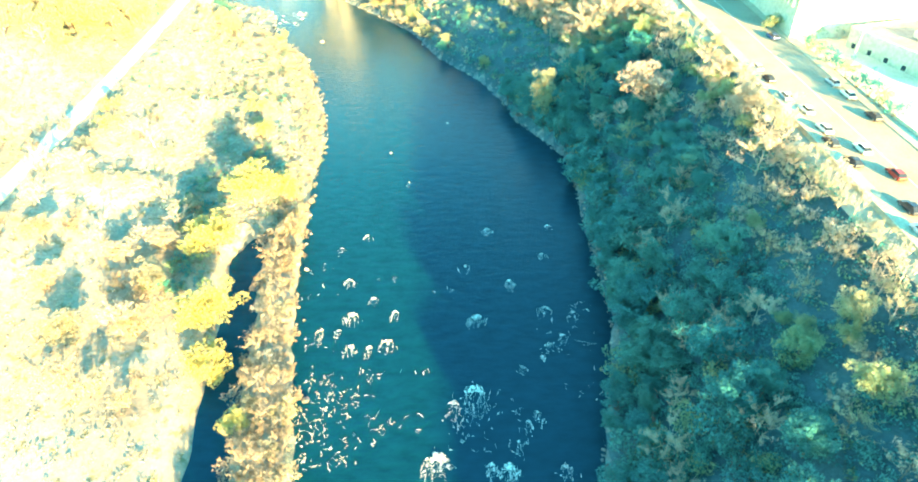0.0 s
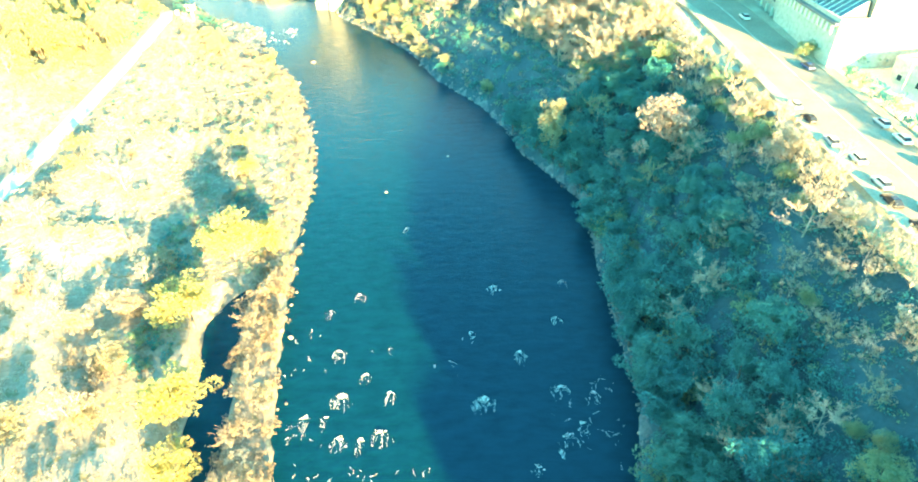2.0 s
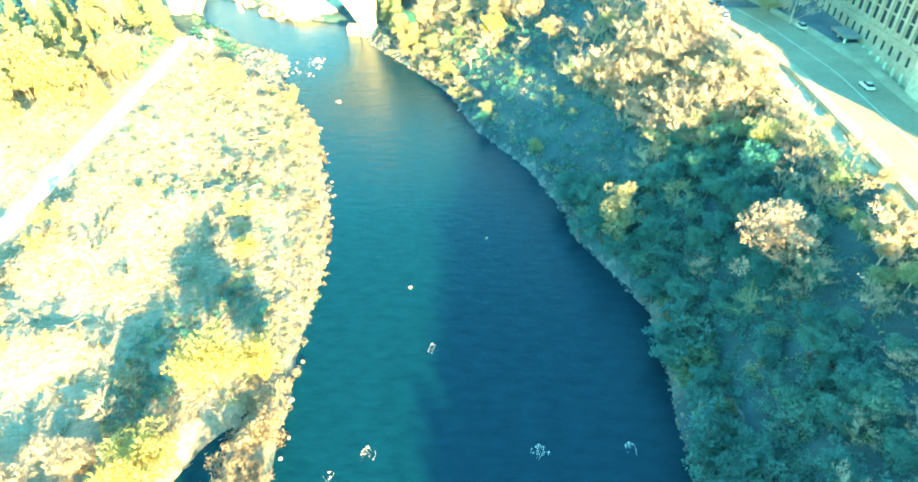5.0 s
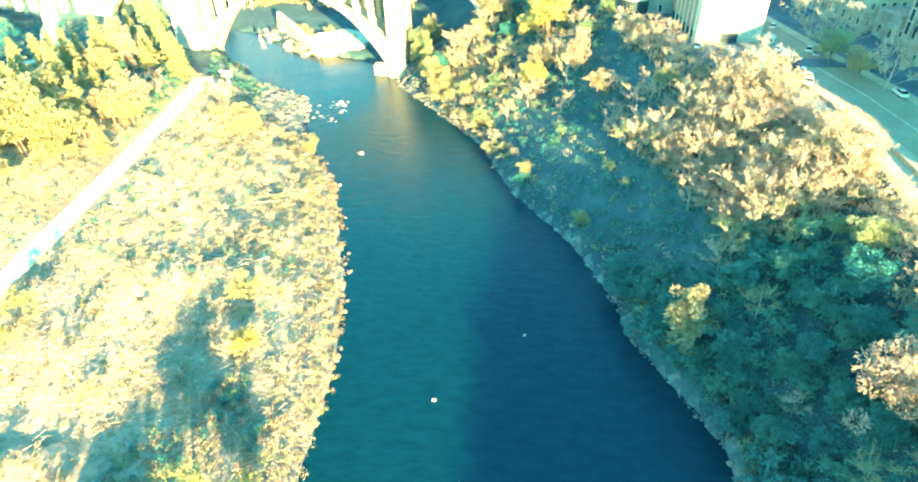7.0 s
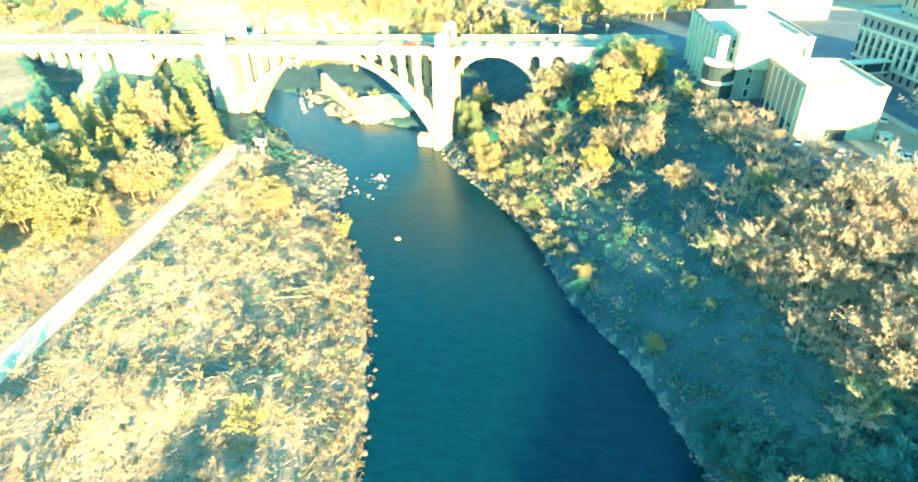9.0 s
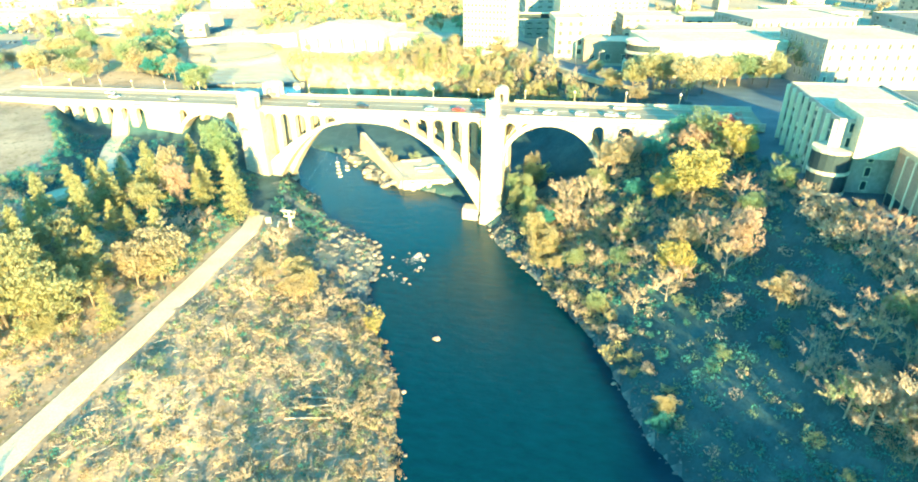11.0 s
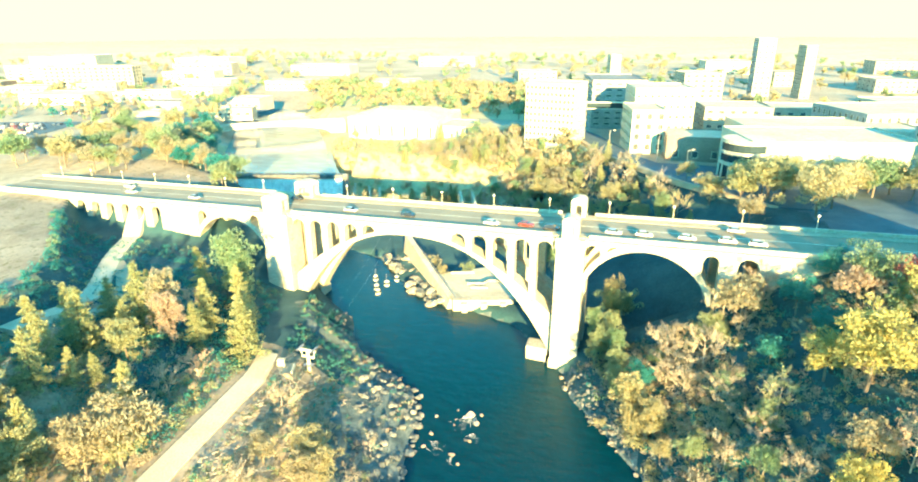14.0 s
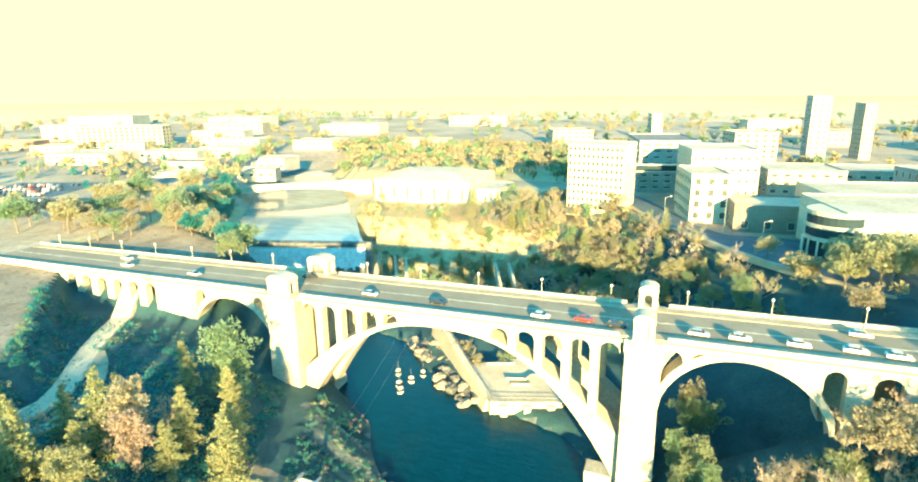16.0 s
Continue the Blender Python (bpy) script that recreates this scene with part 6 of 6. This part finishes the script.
for k, (x, y, z) in enumerate(((-126.5, 368, 11.6), (-129.5, 366, 10.6), (-127.8, 363.5, 10.2), (-131.5, 369.5, 12.4), (-124.0, 371, 12.6))):
    g = thing("gondola_cabin", "small white cable car cabin hanging over the river", "cable car", "cable car cabins", m=pose(x, y, z, 0, 0, 30 * k))
    part("cabin", cabin_me, None, g)
    part("window_band", band_me, None, g)
    part("hanger", hang_me, None, g)
b = Build()
for off_ in (-2.1, 2.1):
    a, c = Vector((-122.5 + off_, 312, 15.8)), Vector((-137 + off_, 400, 24))
    pts = [a.lerp(c, i / 12) - Vector((0, 0, 3.5 * 4 * (i / 12) * (1 - i / 12))) for i in range(13)]
    for p, q2 in zip(pts[:-1], pts[1:]):
        b.tube(p, q2, 0.014, 0.014, 4)
tagged(part("cableway_rope", b, M["metal"]), "thin steel ropes of the cableway", "cable")


# loading platform at the end of the track
gz = ground_z(-126, 305)
pf = thing("loading_platform", "small white concrete platform beside the cableway tower", "platform", m=pose(-126.2, 305, gz, 0, 0, 22))
part("slab", Build().box(-3.5, 3.5, -2.6, 2.6, -2.5, 0.35), M["pave"], pf)
part("side_wall", Build().box(-3.5, -3.2, -2.6, 2.6, 0.35, 1.3), M["trim"], pf)
part("side_wall", Build().box(3.2, 3.5, -2.6, 1.0, 0.35, 1.3), M["trim"], pf)
part("cabinet", Build().box(-1.0, 0.8, 1.0, 2.2, 0.35, 2.3), M["white_wall"], pf)
part("step", Build().box(-0.9, 0.9, -3.4, -2.6, -2.0, 0.1), M["pave"], pf)

# ---- rocks and white water ----
def rock_mesh(seed, mat):
    r = np.random.default_rng(seed)
    b = Build()
    b.dome((0, 0, 0), 1.0, 1.0, 0.8, 9, 5, full=True)
    b.v = [tuple(np.array(p) * (0.75 + 0.5 * r.random())) for p in b.v]
    return b.mesh("boulder", mat)


ROCKS = [rock_mesh(k, M["pale_rock"] if k < 4 else M["rock"]) for k in range(8)]
rr = random.Random(21)


def boulder(x, y, size, k, label, z=None):
    ob = tagged(new("boulder", ROCKS[k]), label, "boulder", "boulders in the river")
    size *= 0.8
    zz = (max(0.0, ground_z(x, y)) if z is None else z) + size * 0.1
    ob.matrix_world = pose(x, y, zz, rr.uniform(-20, 20), rr.uniform(-20, 20), rr.uniform(0, 360)) @ Matrix.Diagonal((size, size * rr.uniform(0.7, 1.2), size * rr.uniform(0.5, 0.8), 1))


for x, y, k in ((-60.5, 275, 1.1), (-79, 303, 1.0), (-79.5, 319, 1.3), (-77, 316, 1.0), (-20, 170, 0.6), (-2, 190, 0.5)):
    boulder(x, y, k, rr.randrange(4), "pale wet boulder breaking the river surface", 0.0)
for _ in range(12):
    boulder(rr.uniform(-90, -76), rr.uniform(300, 322), rr.uniform(0.3, 0.8), rr.randrange(8), "low wet stone in the rapids off the point", -0.1)
for _ in range(118):
    y = rr.uniform(45, 345)
    side = rr.random()
    x = lerp(y, SHORE_R) + rr.uniform(-1.5, 4) if side < 0.6 else lerp(y, SHORE_L) - rr.uniform(-2.5, 2.5)
    boulder(x, y, rr.uniform(0.3, 1.0) * (1.4 if y > 290 else 1), rr.randrange(8), "rough stone at the water's edge")
for x, y, k in ((-112.5, 322.5, 2.1), (-106.5, 318.5, 2.2), (-109.5, 320.5, 1.3), (-104, 322, 1.2), (-101, 322.5, 1.4), (-113, 329, 1.2), (-97, 320.5, 1.0)):
    boulder(x, y, k, rr.randrange(4), "large pale boulder on the rocky point")
for _ in range(170):
    y = 276 + 62 * rr.random() ** 0.8
    boulder(lerp(y, SHORE_L) - 17 * rr.random() ** 1.5 + 1.0, y, rr.uniform(0.35, 1.5), rr.randrange(4, 8), "dark rough stone on the point below the tower")
for _ in range(64):
    f, g = rr.random(), rr.uniform(2.0, 13.0)
    boulder(-107 - 33 * f - g * 0.75 * f ** 0.3, 379 + 38 * f - g * 0.45, rr.uniform(1.2, 3.8), rr.randrange(8), "large pale rock shelf below the river wall", rr.uniform(-0.4, 1.0))

wr = np.random.default_rng(8)
b = Build()


SURGES = [
    (5.3, 95.4, 2.1, 4.4, 60), (9.0, 127.7, 1.5, 2.5, 26), (25.2, 129.0, 0.9, 1.3, 14), (22.1, 116.9, 1.2, 1.7, 20), (13.4, 107.1, 1.4, 3.3, 30), (20.8, 97.8, 1.5, 2.3, 26),
    (-22.5, 126.1, 1.0, 2.2, 14), (-28.5, 121.0, 0.7, 1.8, 12), (-24.5, 108.7, 1.6, 2.8, 26), (-22.6, 97.0, 2.0, 4.4, 40), (-12.9, 97.5, 1.3, 3.8, 26), (-21.7, 87.3, 1.6, 2.6, 34),
    (-17.6, 87.2, 1.1, 5.0, 26), (-13.9, 88.6, 2.2, 4.0, 24), (-18.3, 102.0, 1.5, 2.4, 14), (4.2, 75.7, 3.1, 9.8, 110), (0.3, 72.4, 1.8, 7.2, 40), (-2.5, 60.9, 2.9, 4.8, 110),
]
SURGES += [
    (9.9, 58.9, 1.8, 3.4, 80), (6.9, 59.3, 1.2, 3.4, 40), (19.6, 58.7, 1.5, 2.7, 26), (16.0, 70.0, 0.8, 3.2, 18), (14.1, 68.0, 0.8, 3.1, 22), (17.0, 68.3, 0.5, 1.5, 10),
    (12.0, 63.8, 0.7, 2.9, 14), (26.8, 96.3, 1.2, 2.7, 16), (23.5, 89.4, 1.1, 3.1, 16), (20.5, 86.6, 2.1, 2.4, 20), (18.6, 83.6, 0.7, 0.9, 12), (14.0, 80.9, 1.3, 2.2, 14),
    (30.2, 73.0, 0.7, 0.9, 14), (-28.9, 92.2, 1.3, 4.2, 20), (-24.9, 92.1, 0.8, 2.1, 14), (3.0, 113.1, 1.6, 3.3, 12), (-13, 152, 0.6, 2, 14), (-79, 319, 1.6, 3, 40),
    (-79, 302, 0.6, 2, 10),
]
LACES = [
    (-27.6, 89.0, 32, 2.7), (-27.6, 76.6, 80, 3.1), (-25.3, 68.2, 80, 2.9), (-22.7, 73.0, 60, 3.4), (-19.9, 72.9, 40, 2.9), (-18.6, 79.0, 20, 2.1),
    (-14.3, 66.4, 32, 2.3), (-11.8, 68.6, 24, 1.9), (0.3, 65.2, 28, 2.8), (5.5, 62.9, 12, 1.3), (22.9, 90.6, 28, 3.3), (27.6, 86.4, 20, 2.1),
    (32.4, 80.4, 32, 2.0), (32.3, 73.3, 60, 2.0),
]
LACES += [
    (26.4, 75.1, 12, 2.4), (26.3, 97.2, 28, 2.8), (-26.0, 61.4, 60, 2.7), (-21.0, 62.0, 28, 2.7), (-6.9, 78.7, 8, 2.0), (-12.7, 108.3, 6, 3.6),
    (-32.6, 113.0, 16, 1.9), (-0.9, 104.1, 10, 1.8), (11.3, 70.5, 16, 1.9), (11.9, 62.7, 24, 1.8), (-31.8, 103.9, 16, 2.4), (34.6, 87.2, 20, 1.6),
    (4.4, 69.0, 28, 2.4),
]


def fleck(x, y, k, lift=0.0, pull=1.0):
    """A ragged low patch of foam, drawn out along the current by pull."""
    sx, sy, sz, top = k * wr.uniform(0.6, 1.3), k * pull * wr.uniform(0.7, 1.3), k * wr.uniform(0.25, 0.6), wr.uniform(0.2, 0.5)
    low = [(x + sx * wr.uniform(0.7, 1.2) * math.cos(a), y + sy * wr.uniform(0.7, 1.2) * math.sin(a), -0.03 + lift) for a in (1.047 * i for i in range(6))]
    high = [(x + (p[0] - x) * top, y + (p[1] - y) * top, lift + sz) for p in low]
    b.rings([low, high])


def surge(x, y, w, long_, n):
    """White water heaped over a hidden stone: a bright lumpy hood, two arms and torn threads trailing downstream."""
    for _ in range(n):
        u, v = wr.normal() * 0.30, wr.normal() * 0.17
        fleck(x + u * w, y + (v - 0.5 * u * u) * w, wr.uniform(0.05, 0.13) * (0.6 + 0.3 * w), 0.10 * w * math.exp(-6 * (u * u + v * v)), 0.9)
    for _ in range(int(n * 0.7)):
        u, r = wr.uniform(-1, 1), wr.normal() * 0.15
        fleck(x + w * u * (1 + r), y - long_ * 0.6 * abs(u) ** 1.4 + r * w, wr.uniform(0.04, 0.11), 0.0, 1.0 + 2.0 * abs(u))
    for _ in range(max(4, int(n * 0.3))):
        px, py = x + wr.normal() * 0.5 * w, y - long_ * wr.uniform(0.05, 0.6)
        for _ in range(int(wr.integers(3, 8))):
            fleck(px, py, wr.uniform(0.03, 0.08), 0.0, 3.5)
            px, py = px + wr.normal() * 0.14, py - wr.uniform(0.2, 0.5)


def lace(x, y, n, w):
    """Thin broken threads of foam."""
    for _ in range(n // 2):
        px, py, a = x + wr.normal() * w, y + wr.normal() * w * 0.7, wr.uniform(0, 6.3)
        for _ in range(int(wr.integers(2, 8))):
            fleck(px, py, wr.uniform(0.035, 0.10), 0.0, wr.uniform(1.0, 2.5))
            a += wr.normal() * 0.6
            px, py = px + 0.24 * math.cos(a), py + 0.24 * math.sin(a)


SURGES += [(-80, 317.5, 2.2, 2.5, 40), (-76.5, 311.5, 1.6, 2.0, 20), (-84, 306, 1.2, 2.0, 16)]
LACES += [(-81, 313, 24, 3.0), (-85, 304, 16, 2.5)]
for x, y, w, l, n in SURGES:
    surge(x, y, w, l, n)
for x, y, n, w in LACES:
    lace(x, y, n, w)
tagged(part("white_water", b, M["foam"]), "white foam of the rapids over hidden stones", "foam", kind="stuff")

# ---- dry scrub and stones on the left bank ----
gr = np.random.default_rng(4)
for colour, n, seed in (("brown", 1800, 6), ("tan", 5000, 1), ("gold", 1500, 2), ("olive", 2600, 3), ("green", 1100, 5)):
    cl = []
    while len(cl) < n:
        x, y = gr.uniform(-150, -27), gr.uniform(30, 318)
        xl_, xd_ = lerp(y, SHORE_L), lerp(y, ROAD_L)
        if x > xl_ - 2 or (y > 274 and x > xl_ - 20 and gr.random() < 0.75) or abs(x - xd_) < 4.5 or (y < 120 and abs(x - lerp(y, CHAN)) < 4.5) or noise.noise((x * 0.05, y * 0.05, seed)) < -0.2 or (colour in ("green", "olive", "brown") and y < (185 if colour == "green" else 128)):
            continue
        r = gr.uniform(0.25, 0.8)
        cl.append(((x, y, ground_z(x, y) + 0.4 * r), (r, r, r * 0.7)))
    me = leaf_mesh("scrub", gr, cl, 60, 0.26, M[colour])
    tagged(new("scrub", me), f"{WORDS[colour]} autumn scrub covering the flat bank", "scrub", kind="stuff")
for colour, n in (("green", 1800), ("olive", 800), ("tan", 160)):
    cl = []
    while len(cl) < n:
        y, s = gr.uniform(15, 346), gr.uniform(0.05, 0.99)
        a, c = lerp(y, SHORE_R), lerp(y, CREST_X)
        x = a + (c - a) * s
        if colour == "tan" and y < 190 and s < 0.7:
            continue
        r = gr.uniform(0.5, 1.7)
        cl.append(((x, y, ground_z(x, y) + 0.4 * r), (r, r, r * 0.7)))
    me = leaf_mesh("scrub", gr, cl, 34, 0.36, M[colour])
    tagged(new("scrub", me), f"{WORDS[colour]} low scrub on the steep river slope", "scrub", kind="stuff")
b = Build()
for _ in range(1500):
    y = 40 + 306 * gr.random() ** 0.6
    wide = 1.5 if y < 190 else 7.5
    x = lerp(y, SHORE_R) - 0.8 + wide * gr.random() ** 1.3
    if gr.random() < 0.12:
        x = lerp(y, SHORE_R) + gr.uniform(5, 26)
    k = gr.uniform(0.18, 0.5) * (1.5 if y > 290 else 1.0)
    b.dome((x, y, max(-0.1, ground_z(x, y)) - 0.05), k, k * gr.uniform(0.6, 1.3), k * 0.8, 5, 2)
tagged(part("rubble", b, M["rock"]), "grey broken stones along the foot of the slope", "rubble", kind="stuff")
b = Build()
for _ in range(3600):
    y = gr.uniform(120, 312)
    x = gr.uniform(lerp(y, ROAD_L) + 5, lerp(y, SHORE_L) - 2)
    if y > 276 and x > lerp(y, SHORE_L) - 20:
        continue
    a, l = gr.uniform(-0.6, 0.9) + (0 if gr.random() < 0.7 else 1.5), gr.uniform(0.8, 3.2)
    z = ground_z(x, y) + gr.uniform(0.15, 0.7)
    b.tube((x, y, z), (x + l * math.cos(a), y + l * math.sin(a), z + gr.uniform(-0.1, 0.7)), gr.uniform(0.035, 0.08), 0.02, 3)
tagged(part("brushwood", b, M["twig"]), "bleached dead branches strewn over the bank", "brushwood", kind="stuff")
# Mostly teal-green scrub, so its colour darkens the slope as shade would.
for colour, n in (("green", 1700), ("olive", 250)):
    cl = []
    while len(cl) < n:
        y = gr.uniform(266, 348)
        x = gr.uniform(lerp(y, GULLY) + 3, lerp(y, ROAD_L) - 5)
        if x < -176 and gr.random() < 0.5:
            continue
        r = gr.uniform(0.4, 1.5)
        cl.append(((x, y, ground_z(x, y) + 0.4 * r), (r, r, r * 0.7)))
    me = leaf_mesh("scrub", gr, cl, 34, 0.36, M[colour])
    tagged(new("scrub", me), f"{WORDS[colour]} low scrub on the slope under the bridge approach", "scrub", kind="stuff")
# fallen logs on the bank
log_me = Build().tube((-5, 0, 0), (5, 0, 0.2), 0.3, 0.18, 8).mesh("log", M["pale_rock"])
for x, y, a in ((-79, 243, 8), (-80, 239, 20), (-78, 236, 14), (-72, 205, 30), (-80, 208, -10)):
    ob = tagged(new("log", log_me), "bleached fallen log lying on the bank", "log", "fallen logs")
    ob.matrix_world = pose(x, y, ground_z(x, y) + 0.35, 0, 0, a)

# ---- trees beyond the bridge ----
for colour, n in (("gold", 70), ("tan", 80), ("yellow", 40), ("olive", 80)):
    cl, bb = [], Build()
    for _ in range(n):
        y = gr.uniform(440, 570)
        x = lerp(y, SHORE_R) + 10 + (lerp(y, CREST_X) - 6 - lerp(y, SHORE_R)) * gr.random() ** 0.8
        if (x < -132 and gr.random() < 0.85) or (-125 < x < -70 and y > 512) or abs(x - lerp(y, [(r[0], r[1]) for r in BLVD])) < 11 or x > -62 and y > 462 or (-255 < x < -155 and y > 520):
            continue
        g, k = ground_z(x, y, False), gr.uniform(0.55, 1.1)
        bb.tube((x, y, g - 0.5), (x, y, g + 5 * k), 0.3 * k, 0.12 * k, 5)
        for _ in range(9):
            cl.append(((x + gr.normal() * 1.5 * k, y + gr.normal() * 1.5 * k, g + k * gr.uniform(2.0, 8.0)), (1.5 * k, 1.5 * k, 1.4 * k)))
    woods = tagged(thing("hill_woods", f"{WORDS[colour]} autumn trees on the hill above the falls", "trees"), kind="stuff")
    part("crown", leaf_mesh("hill_woods", gr, cl, 20, 0.8, M[colour]), None, woods)
    part("trunk", bb, M["bark"], woods)
thicket(230, in_bank(466, 535, 0.40, 0.9), (("gold", 4), ("tan", 4), ("orange", 2), ("olive", 4)), "on the hill above the falls", 48, 1.0, 2.3)
thicket(640, in_box(-240, -118, 456, 545, lambda x, y: x > lerp(y, SHORE_R) + 6 and not (y > 538 and x < -150)), (("gold", 4), ("yellow", 3), ("tan", 3), ("olive", 2)), "on the park slope above the dam", 81, 0.7, 1.9)
scatter(16, in_box(-200, -110, 458, 486, lambda x, y: x > lerp(y, SHORE_R) + 8), [(4, "conifer", "pine", 0.35, 0.6), (1, "shrub", "olive", 1.2, 2.0)], "in the park above the falls", 82, 5.0)
stand("beside the upper pool", ("broad", "green", -268, 446, 12), ("broad", "green", -276, 455, 13), ("broad", "green", -284, 468, 12), ("broad", "olive", -296, 478, 13), ("broad", "green", -302, 490, 12), ("broad", "green", -312, 500, 11), ("broad", "green", -264, 436, 10), ("broad", "green", -288, 458, 11))
stand("in the park above the falls", ("conifer", "pine", -166, 482, 9), ("conifer", "pine", -158, 486, 8), ("conifer", "pine", -142, 484, 7), ("conifer", "pine", -178, 500, 9), ("conifer", "pine", -128, 498, 10), ("tall", "olive", -104, 486, 14), ("conifer", "pine", -96, 478, 14))
copse(110, in_bank(412, 525, 0.66, 0.99), [(3, "thin", "tan", 1.0, 1.6), (1, "thin", "orange", 1.0, 1.6), (6, "thin", "straw", 1.0, 1.5), (4, "broad", "gold", 0.5, 0.8), (4, "broad", "straw", 0.5, 0.8), (2, "conifer", "pine", 0.5, 0.8)], "on the brow above the falls", 83, 3.0)
scatter(46, in_bank(400, 530, 0.45, 1.05), [(4, "broad", "gold", 0.6, 1.1), (4, "broad", "yellow", 0.6, 1.1), (3, "tall", "olive", 0.6, 1.0), (2, "thin", "orange", 1.0, 1.6), (2, "conifer", "pine", 0.5, 0.8)], "in the park above the falls", 14, 4.0)
scatter(44, in_box(-350, -205, 388, 475, lambda x, y: x < lerp(y, SHORE_L) - 6), [(1, "broad", "green", 0.9, 1.3), (3, "broad", "yellow", 1.0, 1.5), (4, "broad", "olive", 1.0, 1.6), (2, "broad", "gold", 0.9, 1.3)], "beside the bridge approach", 15, 5.0)
scatter(9, in_box(-14, 22, 394, 428), [(4, "broad", "straw", 1.1, 1.6), (3, "broad", "olive", 1.1, 1.6), (2, "broad", "yellow", 1.0, 1.3)], "by the bridge end", 16, 6.0)
scatter(8, in_box(18, 42, 424, 438), [(4, "broad", "straw", 1.0, 1.4), (3, "broad", "olive", 1.0, 1.4)], "by the bridge end", 17, 5.0)
stand("by the bridge end", ("broad", "yellow", 5.8, 391, 15), ("broad", "straw", 60, 446, 15), ("broad", "gold", -12, 391, 9))
for colour, share in (("yellow", 0.4), ("gold", 0.3), ("olive", 0.3)):
    cl, bb = [], Build()
    for i in range(int(900 * share) + 130):
        x, y = gr.uniform(-1100, 420), 500 + 900 * gr.random() ** 1.4
        if i >= int(900 * share):
            x, y = gr.uniform(-440, -90), gr.uniform(605, 790)
        if lerp(y, SHORE_L) - 8 < x < lerp(y, SHORE_R) + 5 or any(a - 4 < x < a + w + 8 and c - 10 < y < c + dp + 4 for a, c, w, dp, h in SPOTS) or -120 < x < 60 and y < 600 or (-255 < x < -155 and 520 < y < 600):
            continue
        g, k = ground_z(x, y, False), gr.uniform(0.8, 1.5)
        bb.tube((x, y, g - 0.5), (x, y, g + 5 * k), 0.3 * k, 0.12 * k, 5)
        for _ in range(7):
            cl.append(((x + gr.normal() * 1.9 * k, y + gr.normal() * 1.9 * k, g + k * gr.uniform(3.5, 8.5)), (1.9 * k, 1.9 * k, 1.5 * k)))
    woods = tagged(thing("far_woods", f"{WORDS[colour]} autumn trees among the far town", "trees"), kind="stuff")
    part("crown", leaf_mesh("far_woods", gr, cl, 9, 1.25, M[colour]), None, woods)
    part("trunk", bb, M["bark"], woods)
for colour, n in (("olive", 90), ("green", 60), ("gold", 70), ("tan", 50)):
    cl, bb = [], Build()
    for _ in range(n):
        x, y = gr.uniform(-640, -225), 425 + 300 * gr.random() ** 1.2
        if lerp(y, SHORE_L) - 9 < x < lerp(y, SHORE_R) + 6 or any(a - 5 < x < a + w + 8 and c - 12 < y < c + dp + 6 for a, c, w, dp, h in SPOTS) or (abs(x + 440) < 34 and abs(y - 470) < 32) or (abs(x + 395) < 28 and abs(y - 437) < 20):
            continue
        g, k = ground_z(x, y, False), gr.uniform(0.5, 1.2)
        bb.tube((x, y, g - 0.5), (x, y, g + 4 * k), 0.3 * k, 0.12 * k, 5)
        for _ in range(8):
            cl.append(((x + gr.normal() * 1.5 * k, y + gr.normal() * 1.5 * k, g + k * gr.uniform(2.0, 7.0)), (1.5 * k, 1.5 * k, 1.3 * k)))
    woods = tagged(thing("town_trees", f"{WORDS[colour]} autumn trees between the town's low roofs", "trees"), kind="stuff")
    part("crown", leaf_mesh("town_trees", gr, cl, 16, 0.8, M[colour]), None, woods)
    part("trunk", bb, M["bark"], woods)
scatter(9, in_box(97, 150, 60, 330, lambda x, y: x < 100 and y > 272), [(3, "broad", "green", 0.3, 0.45), (2, "thin", "tan", 1.0, 1.5)], "beside the street", 19, 6.0)
for x, y, c, k in ((95, 178, "olive", 0.55), (77, 276, "thin", 2.0), (81, 267, "thin", 2.1), (76, 258, "olive", 0.95), (80, 249, "yellow", 0.8), (84, 243, "thin", 1.9)):
    plant("thin" if c == "thin" else "broad", "tan" if c == "thin" else c, x, y, k, "beside the street")
